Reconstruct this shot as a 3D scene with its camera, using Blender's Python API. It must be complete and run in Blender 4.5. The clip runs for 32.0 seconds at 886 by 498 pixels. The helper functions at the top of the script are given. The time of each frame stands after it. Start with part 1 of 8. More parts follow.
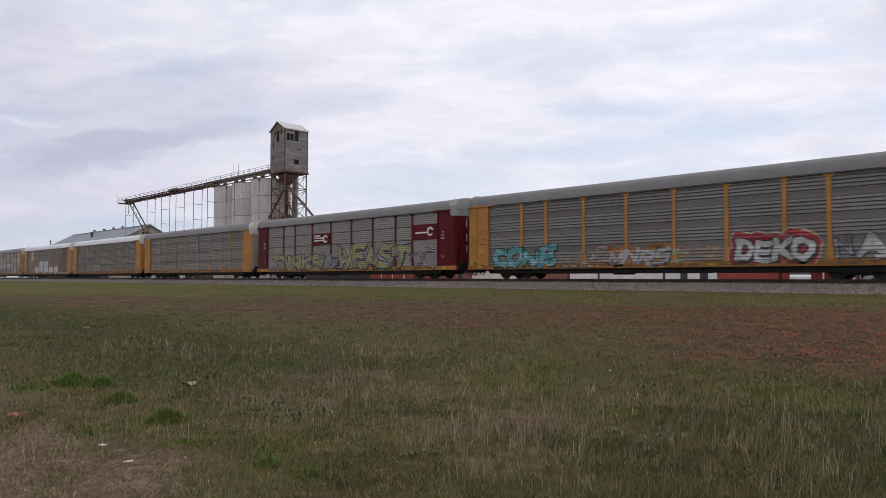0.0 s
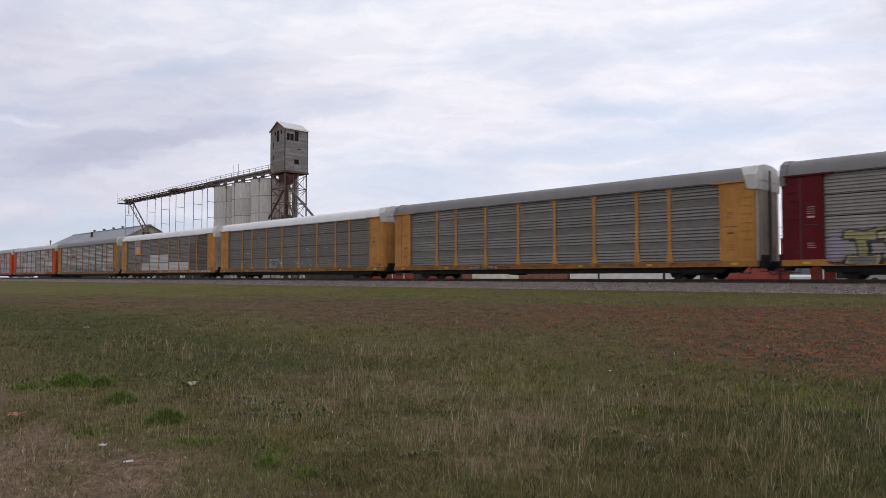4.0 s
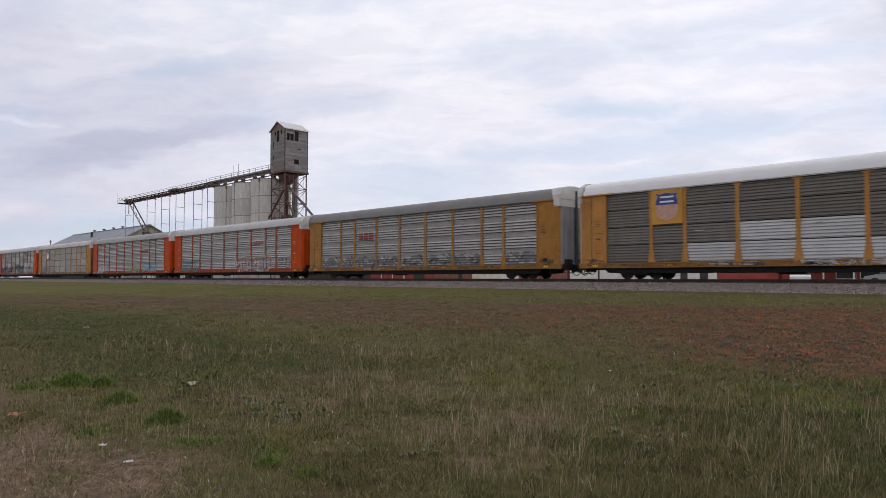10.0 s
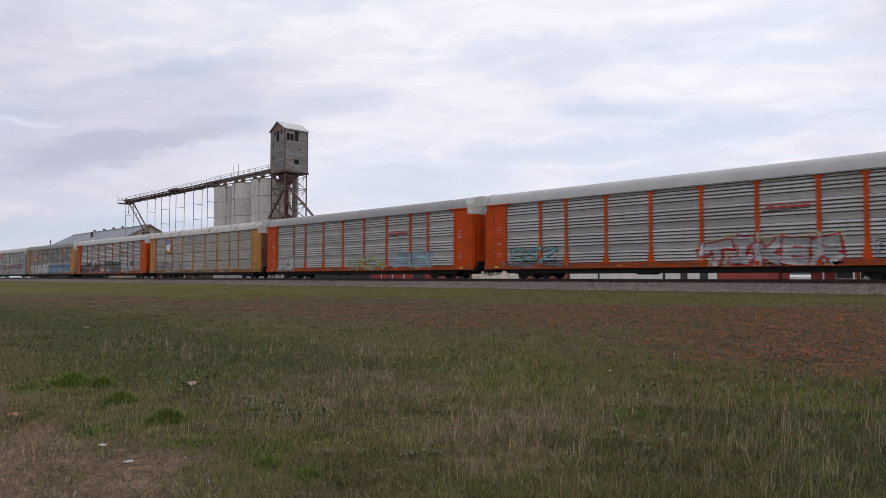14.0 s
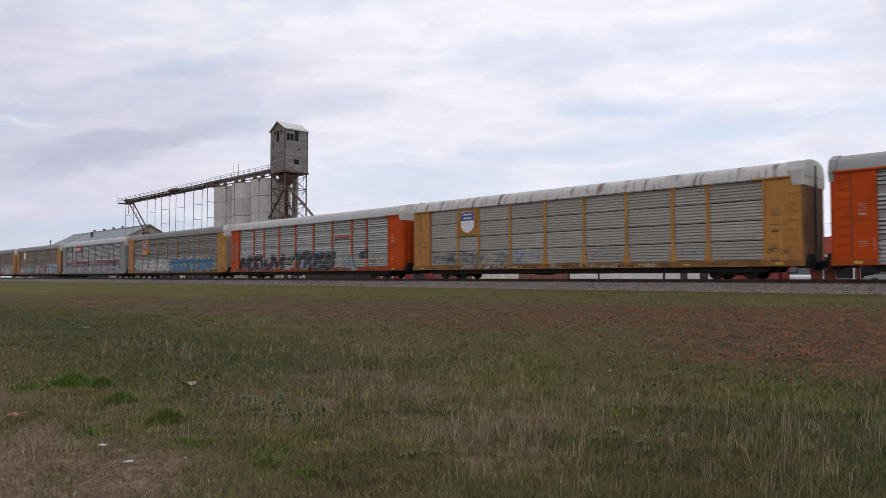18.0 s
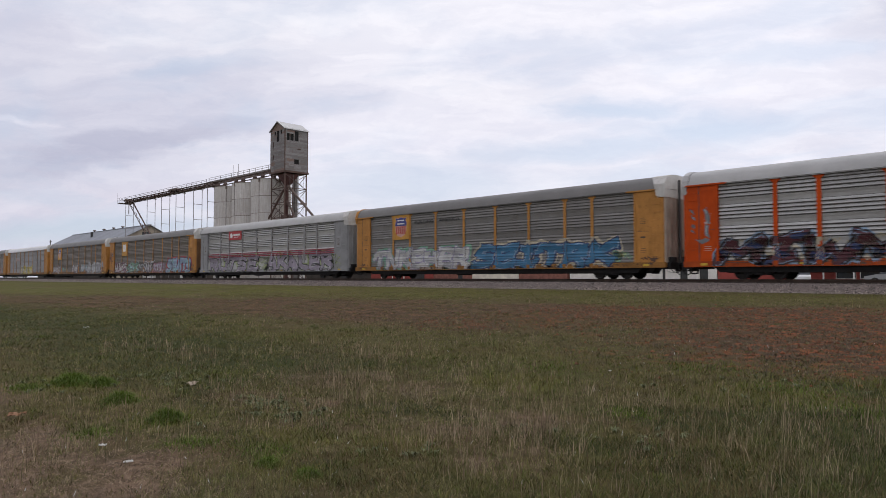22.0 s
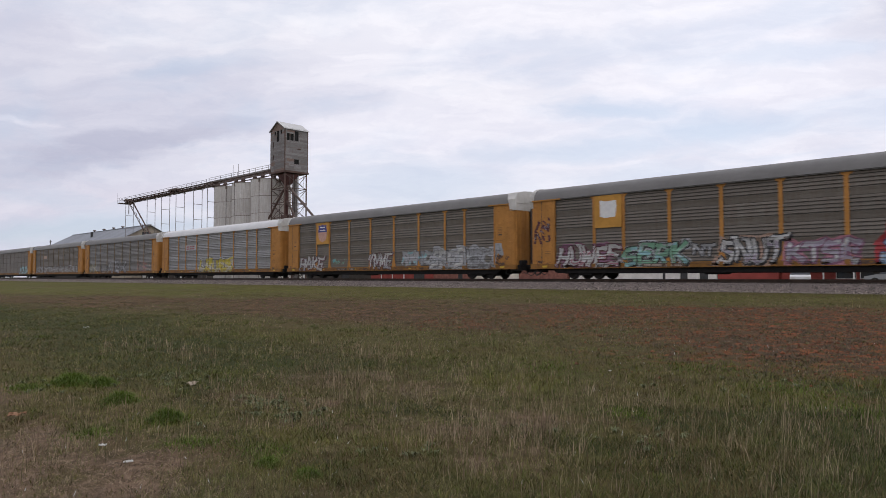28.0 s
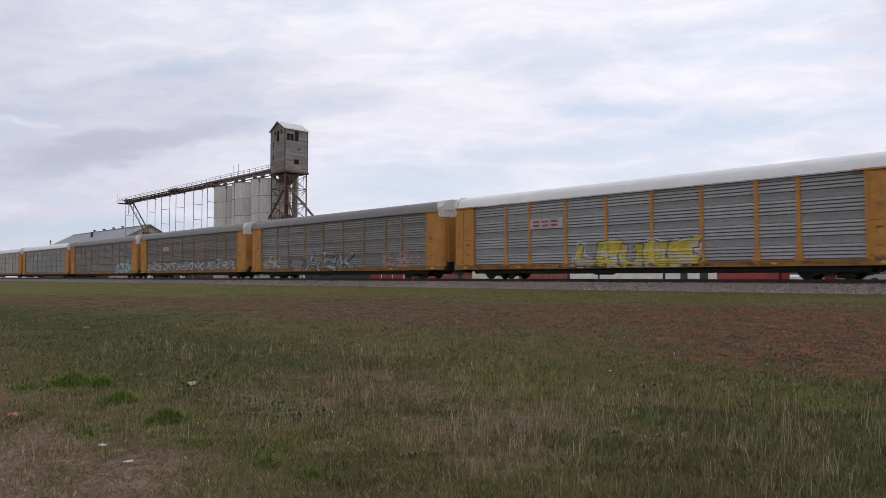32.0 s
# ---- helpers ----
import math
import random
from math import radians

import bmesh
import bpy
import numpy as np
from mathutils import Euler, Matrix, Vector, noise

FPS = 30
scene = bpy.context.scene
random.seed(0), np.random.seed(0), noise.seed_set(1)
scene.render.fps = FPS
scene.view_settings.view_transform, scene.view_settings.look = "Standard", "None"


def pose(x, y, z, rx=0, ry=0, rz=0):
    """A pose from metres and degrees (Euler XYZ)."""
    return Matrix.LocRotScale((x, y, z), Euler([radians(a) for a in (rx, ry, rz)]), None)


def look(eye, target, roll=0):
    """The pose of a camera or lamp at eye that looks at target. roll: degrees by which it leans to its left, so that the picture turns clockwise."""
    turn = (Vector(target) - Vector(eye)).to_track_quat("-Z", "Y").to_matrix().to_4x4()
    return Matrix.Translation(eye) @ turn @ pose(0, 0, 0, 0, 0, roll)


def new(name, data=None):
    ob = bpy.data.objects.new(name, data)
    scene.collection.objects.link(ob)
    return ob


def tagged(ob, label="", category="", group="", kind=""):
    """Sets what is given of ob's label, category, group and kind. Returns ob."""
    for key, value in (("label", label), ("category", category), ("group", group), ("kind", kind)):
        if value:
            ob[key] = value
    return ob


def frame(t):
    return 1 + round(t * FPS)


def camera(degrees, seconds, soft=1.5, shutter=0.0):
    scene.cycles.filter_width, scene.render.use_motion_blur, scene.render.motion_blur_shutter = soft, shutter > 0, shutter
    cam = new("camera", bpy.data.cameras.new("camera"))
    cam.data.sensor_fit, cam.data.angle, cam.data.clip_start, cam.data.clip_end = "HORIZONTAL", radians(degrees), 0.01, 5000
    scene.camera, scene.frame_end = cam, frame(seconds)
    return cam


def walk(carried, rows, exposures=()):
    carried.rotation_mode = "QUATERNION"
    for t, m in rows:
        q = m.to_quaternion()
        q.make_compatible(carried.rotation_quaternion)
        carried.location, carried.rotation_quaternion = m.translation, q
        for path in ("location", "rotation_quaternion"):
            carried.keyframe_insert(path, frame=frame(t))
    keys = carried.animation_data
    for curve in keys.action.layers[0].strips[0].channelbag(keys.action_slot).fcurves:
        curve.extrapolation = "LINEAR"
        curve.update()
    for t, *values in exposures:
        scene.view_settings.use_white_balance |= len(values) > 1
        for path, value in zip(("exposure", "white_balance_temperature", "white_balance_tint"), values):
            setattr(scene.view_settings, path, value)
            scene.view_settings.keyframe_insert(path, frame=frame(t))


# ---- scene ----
# A long train of covered vehicle-carrying wagons passes a grain elevator; x runs along the track, y away from the camera.
EYE_Z = 1.5
YAW = radians(44.55)
TILT = math.atan(50 / 1220)
RAIL_Z = 1.40            # top of the rails
BODY_Z = 1.33            # the level of a wagon's foot
TRACK_Y = 36.3           # centre of the track

cam = camera(65.4, 32.0, 0.8, 0.28)
EYE = Vector((0, 0, EYE_Z))
AIM = EYE + Vector((-math.cos(YAW) * math.cos(TILT), math.sin(YAW) * math.cos(TILT), math.sin(TILT)))
walk(cam, [(0, look(EYE, AIM)), (32, look(EYE, AIM))])

# ---- sky and sun: thin high overcast, the sun behind it ----
SUN_EL, SUN_AZ = radians(48), radians(35)
world = bpy.data.worlds.new("overcast_sky")
scene.world = world
world.use_nodes = True
wn, wl = world.node_tree.nodes, world.node_tree.links
wn.clear()


def wnode(kind, **vals):
    nd = wn.new(kind)
    for key, v in vals.items():
        nd.inputs[key].default_value = v
    return nd


w_sky = wn.new("ShaderNodeTexSky")
w_sky.sky_type = "NISHITA"
w_sky.sun_disc = False
w_sky.sun_elevation, w_sky.sun_rotation = SUN_EL, SUN_AZ
w_skyg = wnode("ShaderNodeVectorMath")
w_skyg.operation = "SCALE"
w_skyg.inputs["Scale"].default_value = 0.1
wl.new(w_sky.outputs[0], w_skyg.inputs[0])
w_co = wn.new("ShaderNodeTexCoord")
w_sep = wn.new("ShaderNodeSeparateXYZ")
wl.new(w_co.outputs["Generated"], w_sep.inputs[0])
# the cloud sheet is a plane overhead: direction divided by its height
w_h = wnode("ShaderNodeMath")
w_h.operation = "MAXIMUM"
w_h.inputs[1].default_value = 0.0
wl.new(w_sep.outputs["Z"], w_h.inputs[0])
w_h2 = wnode("ShaderNodeMath")
w_h2.operation = "ADD"
w_h2.inputs[1].default_value = 0.14
wl.new(w_h.outputs[0], w_h2.inputs[0])
w_div = wn.new("ShaderNodeVectorMath")
w_div.operation = "DIVIDE"
w_comb = wn.new("ShaderNodeCombineXYZ")
for i in range(3):
    wl.new(w_h2.outputs[0], w_comb.inputs[i])
wl.new(w_co.outputs["Generated"], w_div.inputs[0])
wl.new(w_comb.outputs[0], w_div.inputs[1])


def cloud_noise(scale, stretch, turn, detail, distort, offset):
    mp = wn.new("ShaderNodeMapping")
    mp.inputs["Rotation"].default_value = (0, 0, radians(turn))
    mp.inputs["Scale"].default_value = (stretch, 1.0, 0.0)
    mp.inputs["Location"].default_value = (offset, offset * 0.37, 0)
    wl.new(w_div.outputs[0], mp.inputs[0])
    nz = wnode("ShaderNodeTexNoise", Scale=scale, Detail=detail, Roughness=0.55, Distortion=distort)
    wl.new(mp.outputs[0], nz.inputs["Vector"])
    return nz.outputs["Fac"]


def w_mix(fac, a, b, blend="MIX"):
    m = wn.new("ShaderNodeMix")
    m.data_type, m.blend_type = "RGBA", blend
    if hasattr(fac, "is_linked"):
        wl.new(fac, m.inputs["Factor"])
    else:
        m.inputs["Factor"].default_value = fac
    for sock, v in ((m.inputs["A"], a), (m.inputs["B"], b)):
        if hasattr(v, "is_linked"):
            wl.new(v, sock)
        else:
            sock.default_value = (*v, 1)
    return m.outputs["Result"]


def w_ramp(fac, stops):
    r = wn.new("ShaderNodeValToRGB")
    r.color_ramp.interpolation = "EASE"
    for e, (pos, val) in zip((r.color_ramp.elements[0], r.color_ramp.elements[1]), stops):
        e.position, e.color = pos, (val, val, val, 1)
    wl.new(fac, r.inputs[0])
    return r.outputs[0]


# directions over the track as flat coordinates: to the right, up
FWD = (AIM - EYE).normalized()
RIGHT = FWD.cross(Vector((0, 0, 1))).normalized()
UPW = RIGHT.cross(FWD)


def w_math(op, a, b=0.0):
    m = wn.new("ShaderNodeMath")
    m.operation = op
    for k, v in enumerate((a, b)):
        if hasattr(v, "is_linked"):
            wl.new(v, m.inputs[k])
        else:
            m.inputs[k].default_value = v
    return m.outputs[0]


def along(axis):
    d = wn.new("ShaderNodeVectorMath")
    d.operation = "DOT_PRODUCT"
    d.inputs[1].default_value = axis
    wl.new(w_co.outputs["Generated"], d.inputs[0])
    return d.outputs["Value"]


depth = w_math("MAXIMUM", along(FWD), 0.12)
w_flat = wn.new("ShaderNodeCombineXYZ")
wl.new(w_math("DIVIDE", along(RIGHT), depth), w_flat.inputs[0])
wl.new(w_math("DIVIDE", along(UPW), depth), w_flat.inputs[1])


def ragged(scale, amount):
    """The flat coordinates with torn edges."""
    mp = wn.new("ShaderNodeMapping")
    mp.inputs["Scale"].default_value = (1.0, 2.4, 1.0)
    wl.new(w_flat.outputs[0], mp.inputs[0])
    nz = wnode("ShaderNodeTexNoise", Scale=scale, Detail=6, Roughness=0.6)
    wl.new(mp.outputs[0], nz.inputs["Vector"])
    off = wn.new("ShaderNodeVectorMath")
    off.operation = "SUBTRACT"
    off.inputs[1].default_value = (0.5, 0.5, 0.5)
    wl.new(nz.outputs["Color"], off.inputs[0])
    sc = wn.new("ShaderNodeVectorMath")
    sc.operation = "MULTIPLY"
    sc.inputs[1].default_value = (amount, amount * 0.24, 0)
    wl.new(off.outputs[0], sc.inputs[0])
    ad = wn.new("ShaderNodeVectorMath")
    ad.operation = "ADD"
    wl.new(w_flat.outputs[0], ad.inputs[0])
    wl.new(sc.outputs[0], ad.inputs[1])
    return ad.outputs[0]


torn = ragged(4.2, 0.36)


def bank(x, y, rx, ry, turn, core=0.15, most=1.0):
    """A soft cloud bank: centre, reach along and across, tilt in degrees."""
    mp = wn.new("ShaderNodeMapping")
    mp.vector_type = "TEXTURE"
    mp.inputs["Location"].default_value = (x, y, 0)
    mp.inputs["Rotation"].default_value = (0, 0, radians(turn))
    mp.inputs["Scale"].default_value = (rx, ry, 1)
    wl.new(torn, mp.inputs[0])
    ln = wn.new("ShaderNodeVectorMath")
    ln.operation = "LENGTH"
    wl.new(mp.outputs[0], ln.inputs[0])
    mr = wn.new("ShaderNodeMapRange")
    mr.interpolation_type = "SMOOTHSTEP"
    mr.inputs["From Min"].default_value, mr.inputs["From Max"].default_value = 1.25, core
    mr.inputs["To Max"].default_value = most
    wl.new(ln.outputs["Value"], mr.inputs["Value"])
    return mr.outputs[0]


broad = w_ramp(cloud_noise(1.1, 0.8, -50, 5, 0.25, 3.1), ((0.30, 0), (0.66, 1)))
mottle = w_ramp(cloud_noise(4.6, 0.75, -40, 8, 0.35, 9.7), ((0.30, 0), (0.70, 1)))
wisps = w_ramp(cloud_noise(2.4, 0.7, -46, 8, 0.3, 1.3), ((0.46, 0), (0.68, 1)))
cloud = w_mix(broad, (0.775, 0.772, 0.872), (0.855, 0.848, 0.945))
cloud = w_mix(w_math("MULTIPLY", mottle, 0.5), cloud, (0.90, 0.89, 0.965))
# fine drawn-out fibres in the sheet
w_fib = wn.new("ShaderNodeMapping")
w_fib.inputs["Scale"].default_value = (1.0, 4.2, 1.0)
w_fib.inputs["Rotation"].default_value = (0, 0, radians(-4))
wl.new(torn, w_fib.inputs[0])
w_fibn = wnode("ShaderNodeTexNoise", Scale=6.5, Detail=9, Roughness=0.62)
wl.new(w_fib.outputs[0], w_fibn.inputs["Vector"])
fibres = w_ramp(w_fibn.outputs["Fac"], ((0.36, 0), (0.66, 1)))
# the bright sheet overhead, grey banks in the west, lens falloff painted at upper right
for x, y, rx, ry, turn, most, c in ((-0.62, 0.12, 0.42, 0.34, 0, 0.85, (0.675, 0.68, 0.80)), (-0.22, 0.31, 0.40, 0.075, 6, 0.75, (0.905, 0.898, 0.965)), (0.30, 0.36, 0.40, 0.06, 3, 0.6, (0.90, 0.895, 0.965)),
                                    (0.02, 0.235, 0.22, 0.03, -4, 0.6, (0.91, 0.90, 0.965)), (0.40, 0.27, 0.26, 0.05, 2, 0.5, (0.90, 0.89, 0.965)), (-0.44, 0.22, 0.36, 0.085, 8, 0.85, (0.64, 0.645, 0.77)),
                                    (-0.64, 0.32, 0.12, 0.10, 10, 0.6, (0.66, 0.66, 0.78)), (-0.45, 0.146, 0.26, 0.024, 13, 0.8, (0.52, 0.53, 0.665)), (-0.60, 0.118, 0.20, 0.024, 5, 0.7, (0.53, 0.54, 0.675)),
                                    (-0.60, 0.188, 0.10, 0.008, -6, 0.8, (0.84, 0.82, 0.92)), (-0.50, 0.075, 0.24, 0.022, 2, 0.6, (0.765, 0.735, 0.84)), (-0.20, 0.20, 0.16, 0.03, 14, 0.5, (0.68, 0.69, 0.81)),
                                    (0.66, 0.36, 0.16, 0.10, 0, 0.75, (0.64, 0.65, 0.76)), (0.62, 0.24, 0.10, 0.03, 2, 0.4, (0.72, 0.72, 0.83)), (0.10, 0.07, 0.30, 0.04, 3, 0.5, (0.90, 0.89, 0.965))):
    cloud = w_mix(bank(x, y, rx, ry, turn, 0.15, most), cloud, c)
cloud = w_mix(0.75, cloud, w_mix(fibres, (0.915, 0.92, 0.94), (1.06, 1.05, 1.03)), "MULTIPLY")
# blue shows faintly where the sheet thins
blue = w_mix(0.62, w_skyg.outputs[0], (0.60, 0.73, 0.93))
thin = w_math("MULTIPLY", wisps, 0.30)
for x, y, rx, ry, turn, most in ((0.25, 0.205, 0.15, 0.022, 2, 0.6), (0.40, 0.178, 0.24, 0.036, 3, 0.6), (0.20, 0.145, 0.22, 0.030, 4, 0.5), (-0.04, 0.09, 0.24, 0.05, 2, 0.45), (-0.36, 0.265, 0.15, 0.022, 8, 0.45),
                                 (0.52, 0.285, 0.20, 0.024, 3, 0.4), (0.10, 0.30, 0.16, 0.02, 3, 0.25), (0.30, 0.10, 0.18, 0.03, 3, 0.35), (-0.52, 0.03, 0.34, 0.03, 0, 0.6)):
    thin = w_math("MAXIMUM", thin, bank(x, y, rx, ry, turn, 0.1, most))
sky_col = w_mix(thin, cloud, blue)
w_dot = wn.new("ShaderNodeVectorMath")
w_dot.operation = "DOT_PRODUCT"
w_dot.inputs[1].default_value = (math.sin(SUN_AZ) * math.cos(SUN_EL), math.cos(SUN_AZ) * math.cos(SUN_EL), math.sin(SUN_EL))
wl.new(w_co.outputs["Generated"], w_dot.inputs[0])
w_near = wn.new("ShaderNodeMapRange")
w_near.inputs["From Min"].default_value, w_near.inputs["From Max"].default_value = -0.2, 1.0
w_near.inputs["To Min"].default_value, w_near.inputs["To Max"].default_value = 0.97, 1.09
wl.new(w_dot.outputs["Value"], w_near.inputs["Value"])
w_bg = wnode("ShaderNodeBackground", Strength=1.0)
wl.new(w_near.outputs[0], w_bg.inputs["Strength"])
wl.new(sky_col, w_bg.inputs[0])
wl.new(w_bg.outputs[0], wn.new("ShaderNodeOutputWorld").inputs[0])

sun = new("sun", bpy.data.lights.new("sun", "SUN"))
sun.data.energy, sun.data.angle, sun.data.color = 0.6, radians(25), (1.0, 0.96, 0.9)
sun.matrix_world = look((0, 0, 60), (-60 * math.sin(SUN_AZ) / math.tan(SUN_EL), -60 * math.cos(SUN_AZ) / math.tan(SUN_EL), 0))
scene.view_settings.exposure = 0.02

# ---- materials ----


class Mat:
    """A small builder for node materials."""

    def __init__(self, name, rough=0.7, metal=0.0):
        self.m = bpy.data.materials.new(name)
        self.m.use_nodes = True
        self.n, self.l = self.m.node_tree.nodes, self.m.node_tree.links
        self.b = self.n["Principled BSDF"]
        self.b.inputs["Roughness"].default_value = rough
        self.b.inputs["Metallic"].default_value = metal
        self.b.inputs["Specular IOR Level"].default_value = 0.35

    def put(self, sock, v):
        if hasattr(v, "is_linked"):
            self.l.new(v, sock)
        elif hasattr(v, "__len__") and len(v) == 3 and sock.type == "RGBA":
            sock.default_value = (*v, 1)
        else:
            sock.default_value = v

    def coords(self, kind="object", scale=(1, 1, 1), shuffle=True):
        if kind == "world":
            v = self.n.new("ShaderNodeNewGeometry").outputs["Position"]
        else:
            v = self.n.new("ShaderNodeTexCoord").outputs["Object"]
        mp = self.n.new("ShaderNodeMapping")
        mp.inputs["Scale"].default_value = scale
        self.l.new(v, mp.inputs["Vector"])
        if shuffle and kind == "object":
            info = self.n.new("ShaderNodeObjectInfo")
            sc = self.n.new("ShaderNodeVectorMath")
            sc.operation = "SCALE"
            sc.inputs[0].default_value = (37.0, 11.0, 23.0)
            self.l.new(info.outputs["Random"], sc.inputs["Scale"])
            self.l.new(sc.outputs[0], mp.inputs["Location"])
        return mp.outputs[0]

    def noise(self, vec, scale, detail=4, rough=0.55, lo=0.35, hi=0.65, distort=0.0):
        nz = self.n.new("ShaderNodeTexNoise")
        self.put(nz.inputs["Scale"], scale)
        self.put(nz.inputs["Detail"], detail)
        self.put(nz.inputs["Roughness"], rough)
        self.put(nz.inputs["Distortion"], distort)
        self.l.new(vec, nz.inputs["Vector"])
        return self.span(nz.outputs["Fac"], lo, hi)

    def span(self, fac, lo, hi):
        r = self.n.new("ShaderNodeMapRange")
        r.inputs["From Min"].default_value, r.inputs["From Max"].default_value = lo, hi
        self.l.new(fac, r.inputs["Value"])
        return r.outputs[0]

    def mix(self, fac, a, b, blend="MIX"):
        m = self.n.new("ShaderNodeMix")
        m.data_type, m.blend_type = "RGBA", blend
        self.put(m.inputs["Factor"], fac)
        self.put(m.inputs["A"], a)
        self.put(m.inputs["B"], b)
        return m.outputs["Result"]

    def math(self, op, a, b):
        m = self.n.new("ShaderNodeMath")
        m.operation = op
        self.put(m.inputs[0], a)
        self.put(m.inputs[1], b)
        return m.outputs[0]

    def attribute(self, name):
        a = self.n.new("ShaderNodeAttribute")
        a.attribute_name = name
        return a.outputs["Fac"]

    def island(self):
        return self.n.new("ShaderNodeNewGeometry").outputs["Random Per Island"]

    def chance(self):
        return self.n.new("ShaderNodeObjectInfo").outputs["Random"]

    def bump(self, height, strength=0.3, distance=0.01):
        bp = self.n.new("ShaderNodeBump")
        bp.inputs["Strength"].default_value, bp.inputs["Distance"].default_value = strength, distance
        self.l.new(height, bp.inputs["Height"])
        self.l.new(bp.outputs[0], self.b.inputs["Normal"])

    def color(self, v):
        self.put(self.b.inputs["Base Color"], v)
        return self.m


def tone(c, k):
    return tuple(min(1.0, x * k) for x in c)


def painted_steel(name, c, rust=(0.10, 0.045, 0.02), wear=0.5, rough=0.55):
    """Old paint: faded patches, vertical dirt runs, rust spots."""
    M = Mat(name, rough)
    M.b.inputs["Specular IOR Level"].default_value = 0.14
    v = M.coords("object", (1, 1, 1))
    runs = M.noise(M.coords("object", (5, 5, 0.35)), 2.2, 5, 0.6, 0.42, 0.72)
    fade = M.noise(v, 0.9, 4, 0.6, 0.3, 0.7)
    col = M.mix(fade, tone(c, 0.8), tone(c, 1.14))
    col = M.mix(M.math("MULTIPLY", runs, 0.38 * wear), col, tone(c, 0.35))
    grime = M.noise(v, 0.7, 6, 0.65, 0.45, 0.72)
    col = M.mix(M.math("MULTIPLY", grime, 0.55 * wear), col, tone(c, 0.42))
    spots = M.noise(v, 7.0, 6, 0.65, 0.58, 0.72)
    col = M.mix(M.math("MULTIPLY", spots, wear), col, rust)
    M.bump(M.noise(v, 14, 4), 0.15, 0.01)
    return M.color(col)


def steel_sheet(name, c, rust=(0.12, 0.07, 0.045), wear=0.5, rough=0.5, metal=0.25):
    """Weathered galvanised sheet: each sheet its own grey, runs and rust bloom."""
    M = Mat(name, rough, metal)
    M.b.inputs["Specular IOR Level"].default_value = 0.2
    v = M.coords("object", (1, 1, 1))
    col = M.mix(M.chance(), tone(c, 0.86), tone(c, 1.12))
    cloudy = M.noise(v, 1.3, 5, 0.6, 0.3, 0.7)
    col = M.mix(M.math("MULTIPLY", cloudy, 0.5), col, tone(c, 0.66))
    runs = M.noise(M.coords("object", (6, 6, 0.25)), 1.6, 5, 0.65, 0.45, 0.75)
    col = M.mix(M.math("MULTIPLY", runs, 0.75 * wear), col, tone(rust, 1.2))
    drips = M.noise(M.coords("object", (26, 26, 0.5)), 1.3, 4, 0.6, 0.52, 0.72)
    col = M.mix(M.math("MULTIPLY", drips, 0.6 * wear), col, tone(c, 0.52))
    dust = M.noise(M.coords("object", (1.2, 1, 9)), 1.1, 4, 0.6, 0.45, 0.7)
    col = M.mix(M.math("MULTIPLY", dust, 0.45), col, tone(c, 0.74))
    scuff = M.noise(M.coords("object", (0.5, 1, 6)), 3.0, 4, 0.6, 0.56, 0.75)
    col = M.mix(M.math("MULTIPLY", scuff, 0.35), col, tone(c, 1.5))
    spots = M.noise(v, 9.0, 6, 0.7, 0.60, 0.74)
    col = M.mix(M.math("MULTIPLY", spots, wear * 0.8), col, rust)
    M.bump(M.noise(v, 22, 3), 0.12, 0.01)
    return M.color(col)


def plain(name, c, rough=0.7, metal=0.0, vary=0.25, scale=3.0, kind="object", bump=0.15):
    M = Mat(name, rough, metal)
    v = M.coords(kind)
    col = M.mix(M.noise(v, scale, 5), tone(c, 1 - vary), tone(c, 1 + vary))
    col = M.mix(M.math("MULTIPLY", M.noise(v, scale * 9, 3), 0.4), col, tone(c, 1 - vary))
    if bump:
        M.bump(M.noise(v, scale * 14, 3), bump, 0.01)
    return M.color(col)


YELLOW = painted_steel("yellow_wagon_paint", (0.45, 0.212, 0.056), wear=0.55)
OCHRE = painted_steel("ochre_wagon_paint", (0.38, 0.175, 0.04), wear=0.7)
ORANGE = painted_steel("orange_wagon_paint", (0.50, 0.064, 0.004), wear=0.5)
MAROON = painted_steel("maroon_wagon_paint", (0.098, 0.006, 0.010), wear=0.3)
POST_DULL = painted_steel("faded_beige_post_paint", (0.24, 0.165, 0.095), wear=0.8)
GREYPAINT = painted_steel("grey_wagon_paint", (0.27, 0.27, 0.27), wear=0.3)
ROOF_GREY = plain("grey_wagon_roof", (0.172, 0.166, 0.157), 0.6, 0, 0.10, 0.8, bump=0.05)
ROOF_PALE = plain("pale_grey_wagon_roof", (0.42, 0.415, 0.40), 0.6, 0, 0.07, 0.8, bump=0.05)
ROOF_MID = plain("mid_grey_wagon_roof", (0.285, 0.282, 0.272), 0.6, 0, 0.08, 0.8, bump=0.05)
ROOF_WHITE = plain("white_wagon_roof", (0.66, 0.655, 0.645), 0.6, 0, 0.05, 0.8, bump=0.04)
CAP_WHITE = painted_steel("pale_end_cap", (0.56, 0.545, 0.51), (0.26, 0.18, 0.12), 0.5, 0.6)
STEEL_DARK = steel_sheet("dark_weathered_sheet", (0.160, 0.148, 0.130), (0.085, 0.060, 0.043), 0.75, 0.55, 0.1)
STEEL_BROWN = steel_sheet("brown_grey_sheet", (0.175, 0.157, 0.133), (0.10, 0.068, 0.045), 0.85, 0.55, 0.15)
STEEL_WARM = steel_sheet("warm_grey_sheet", (0.265, 0.25, 0.23), (0.12, 0.08, 0.055), 0.55, 0.5, 0.15)
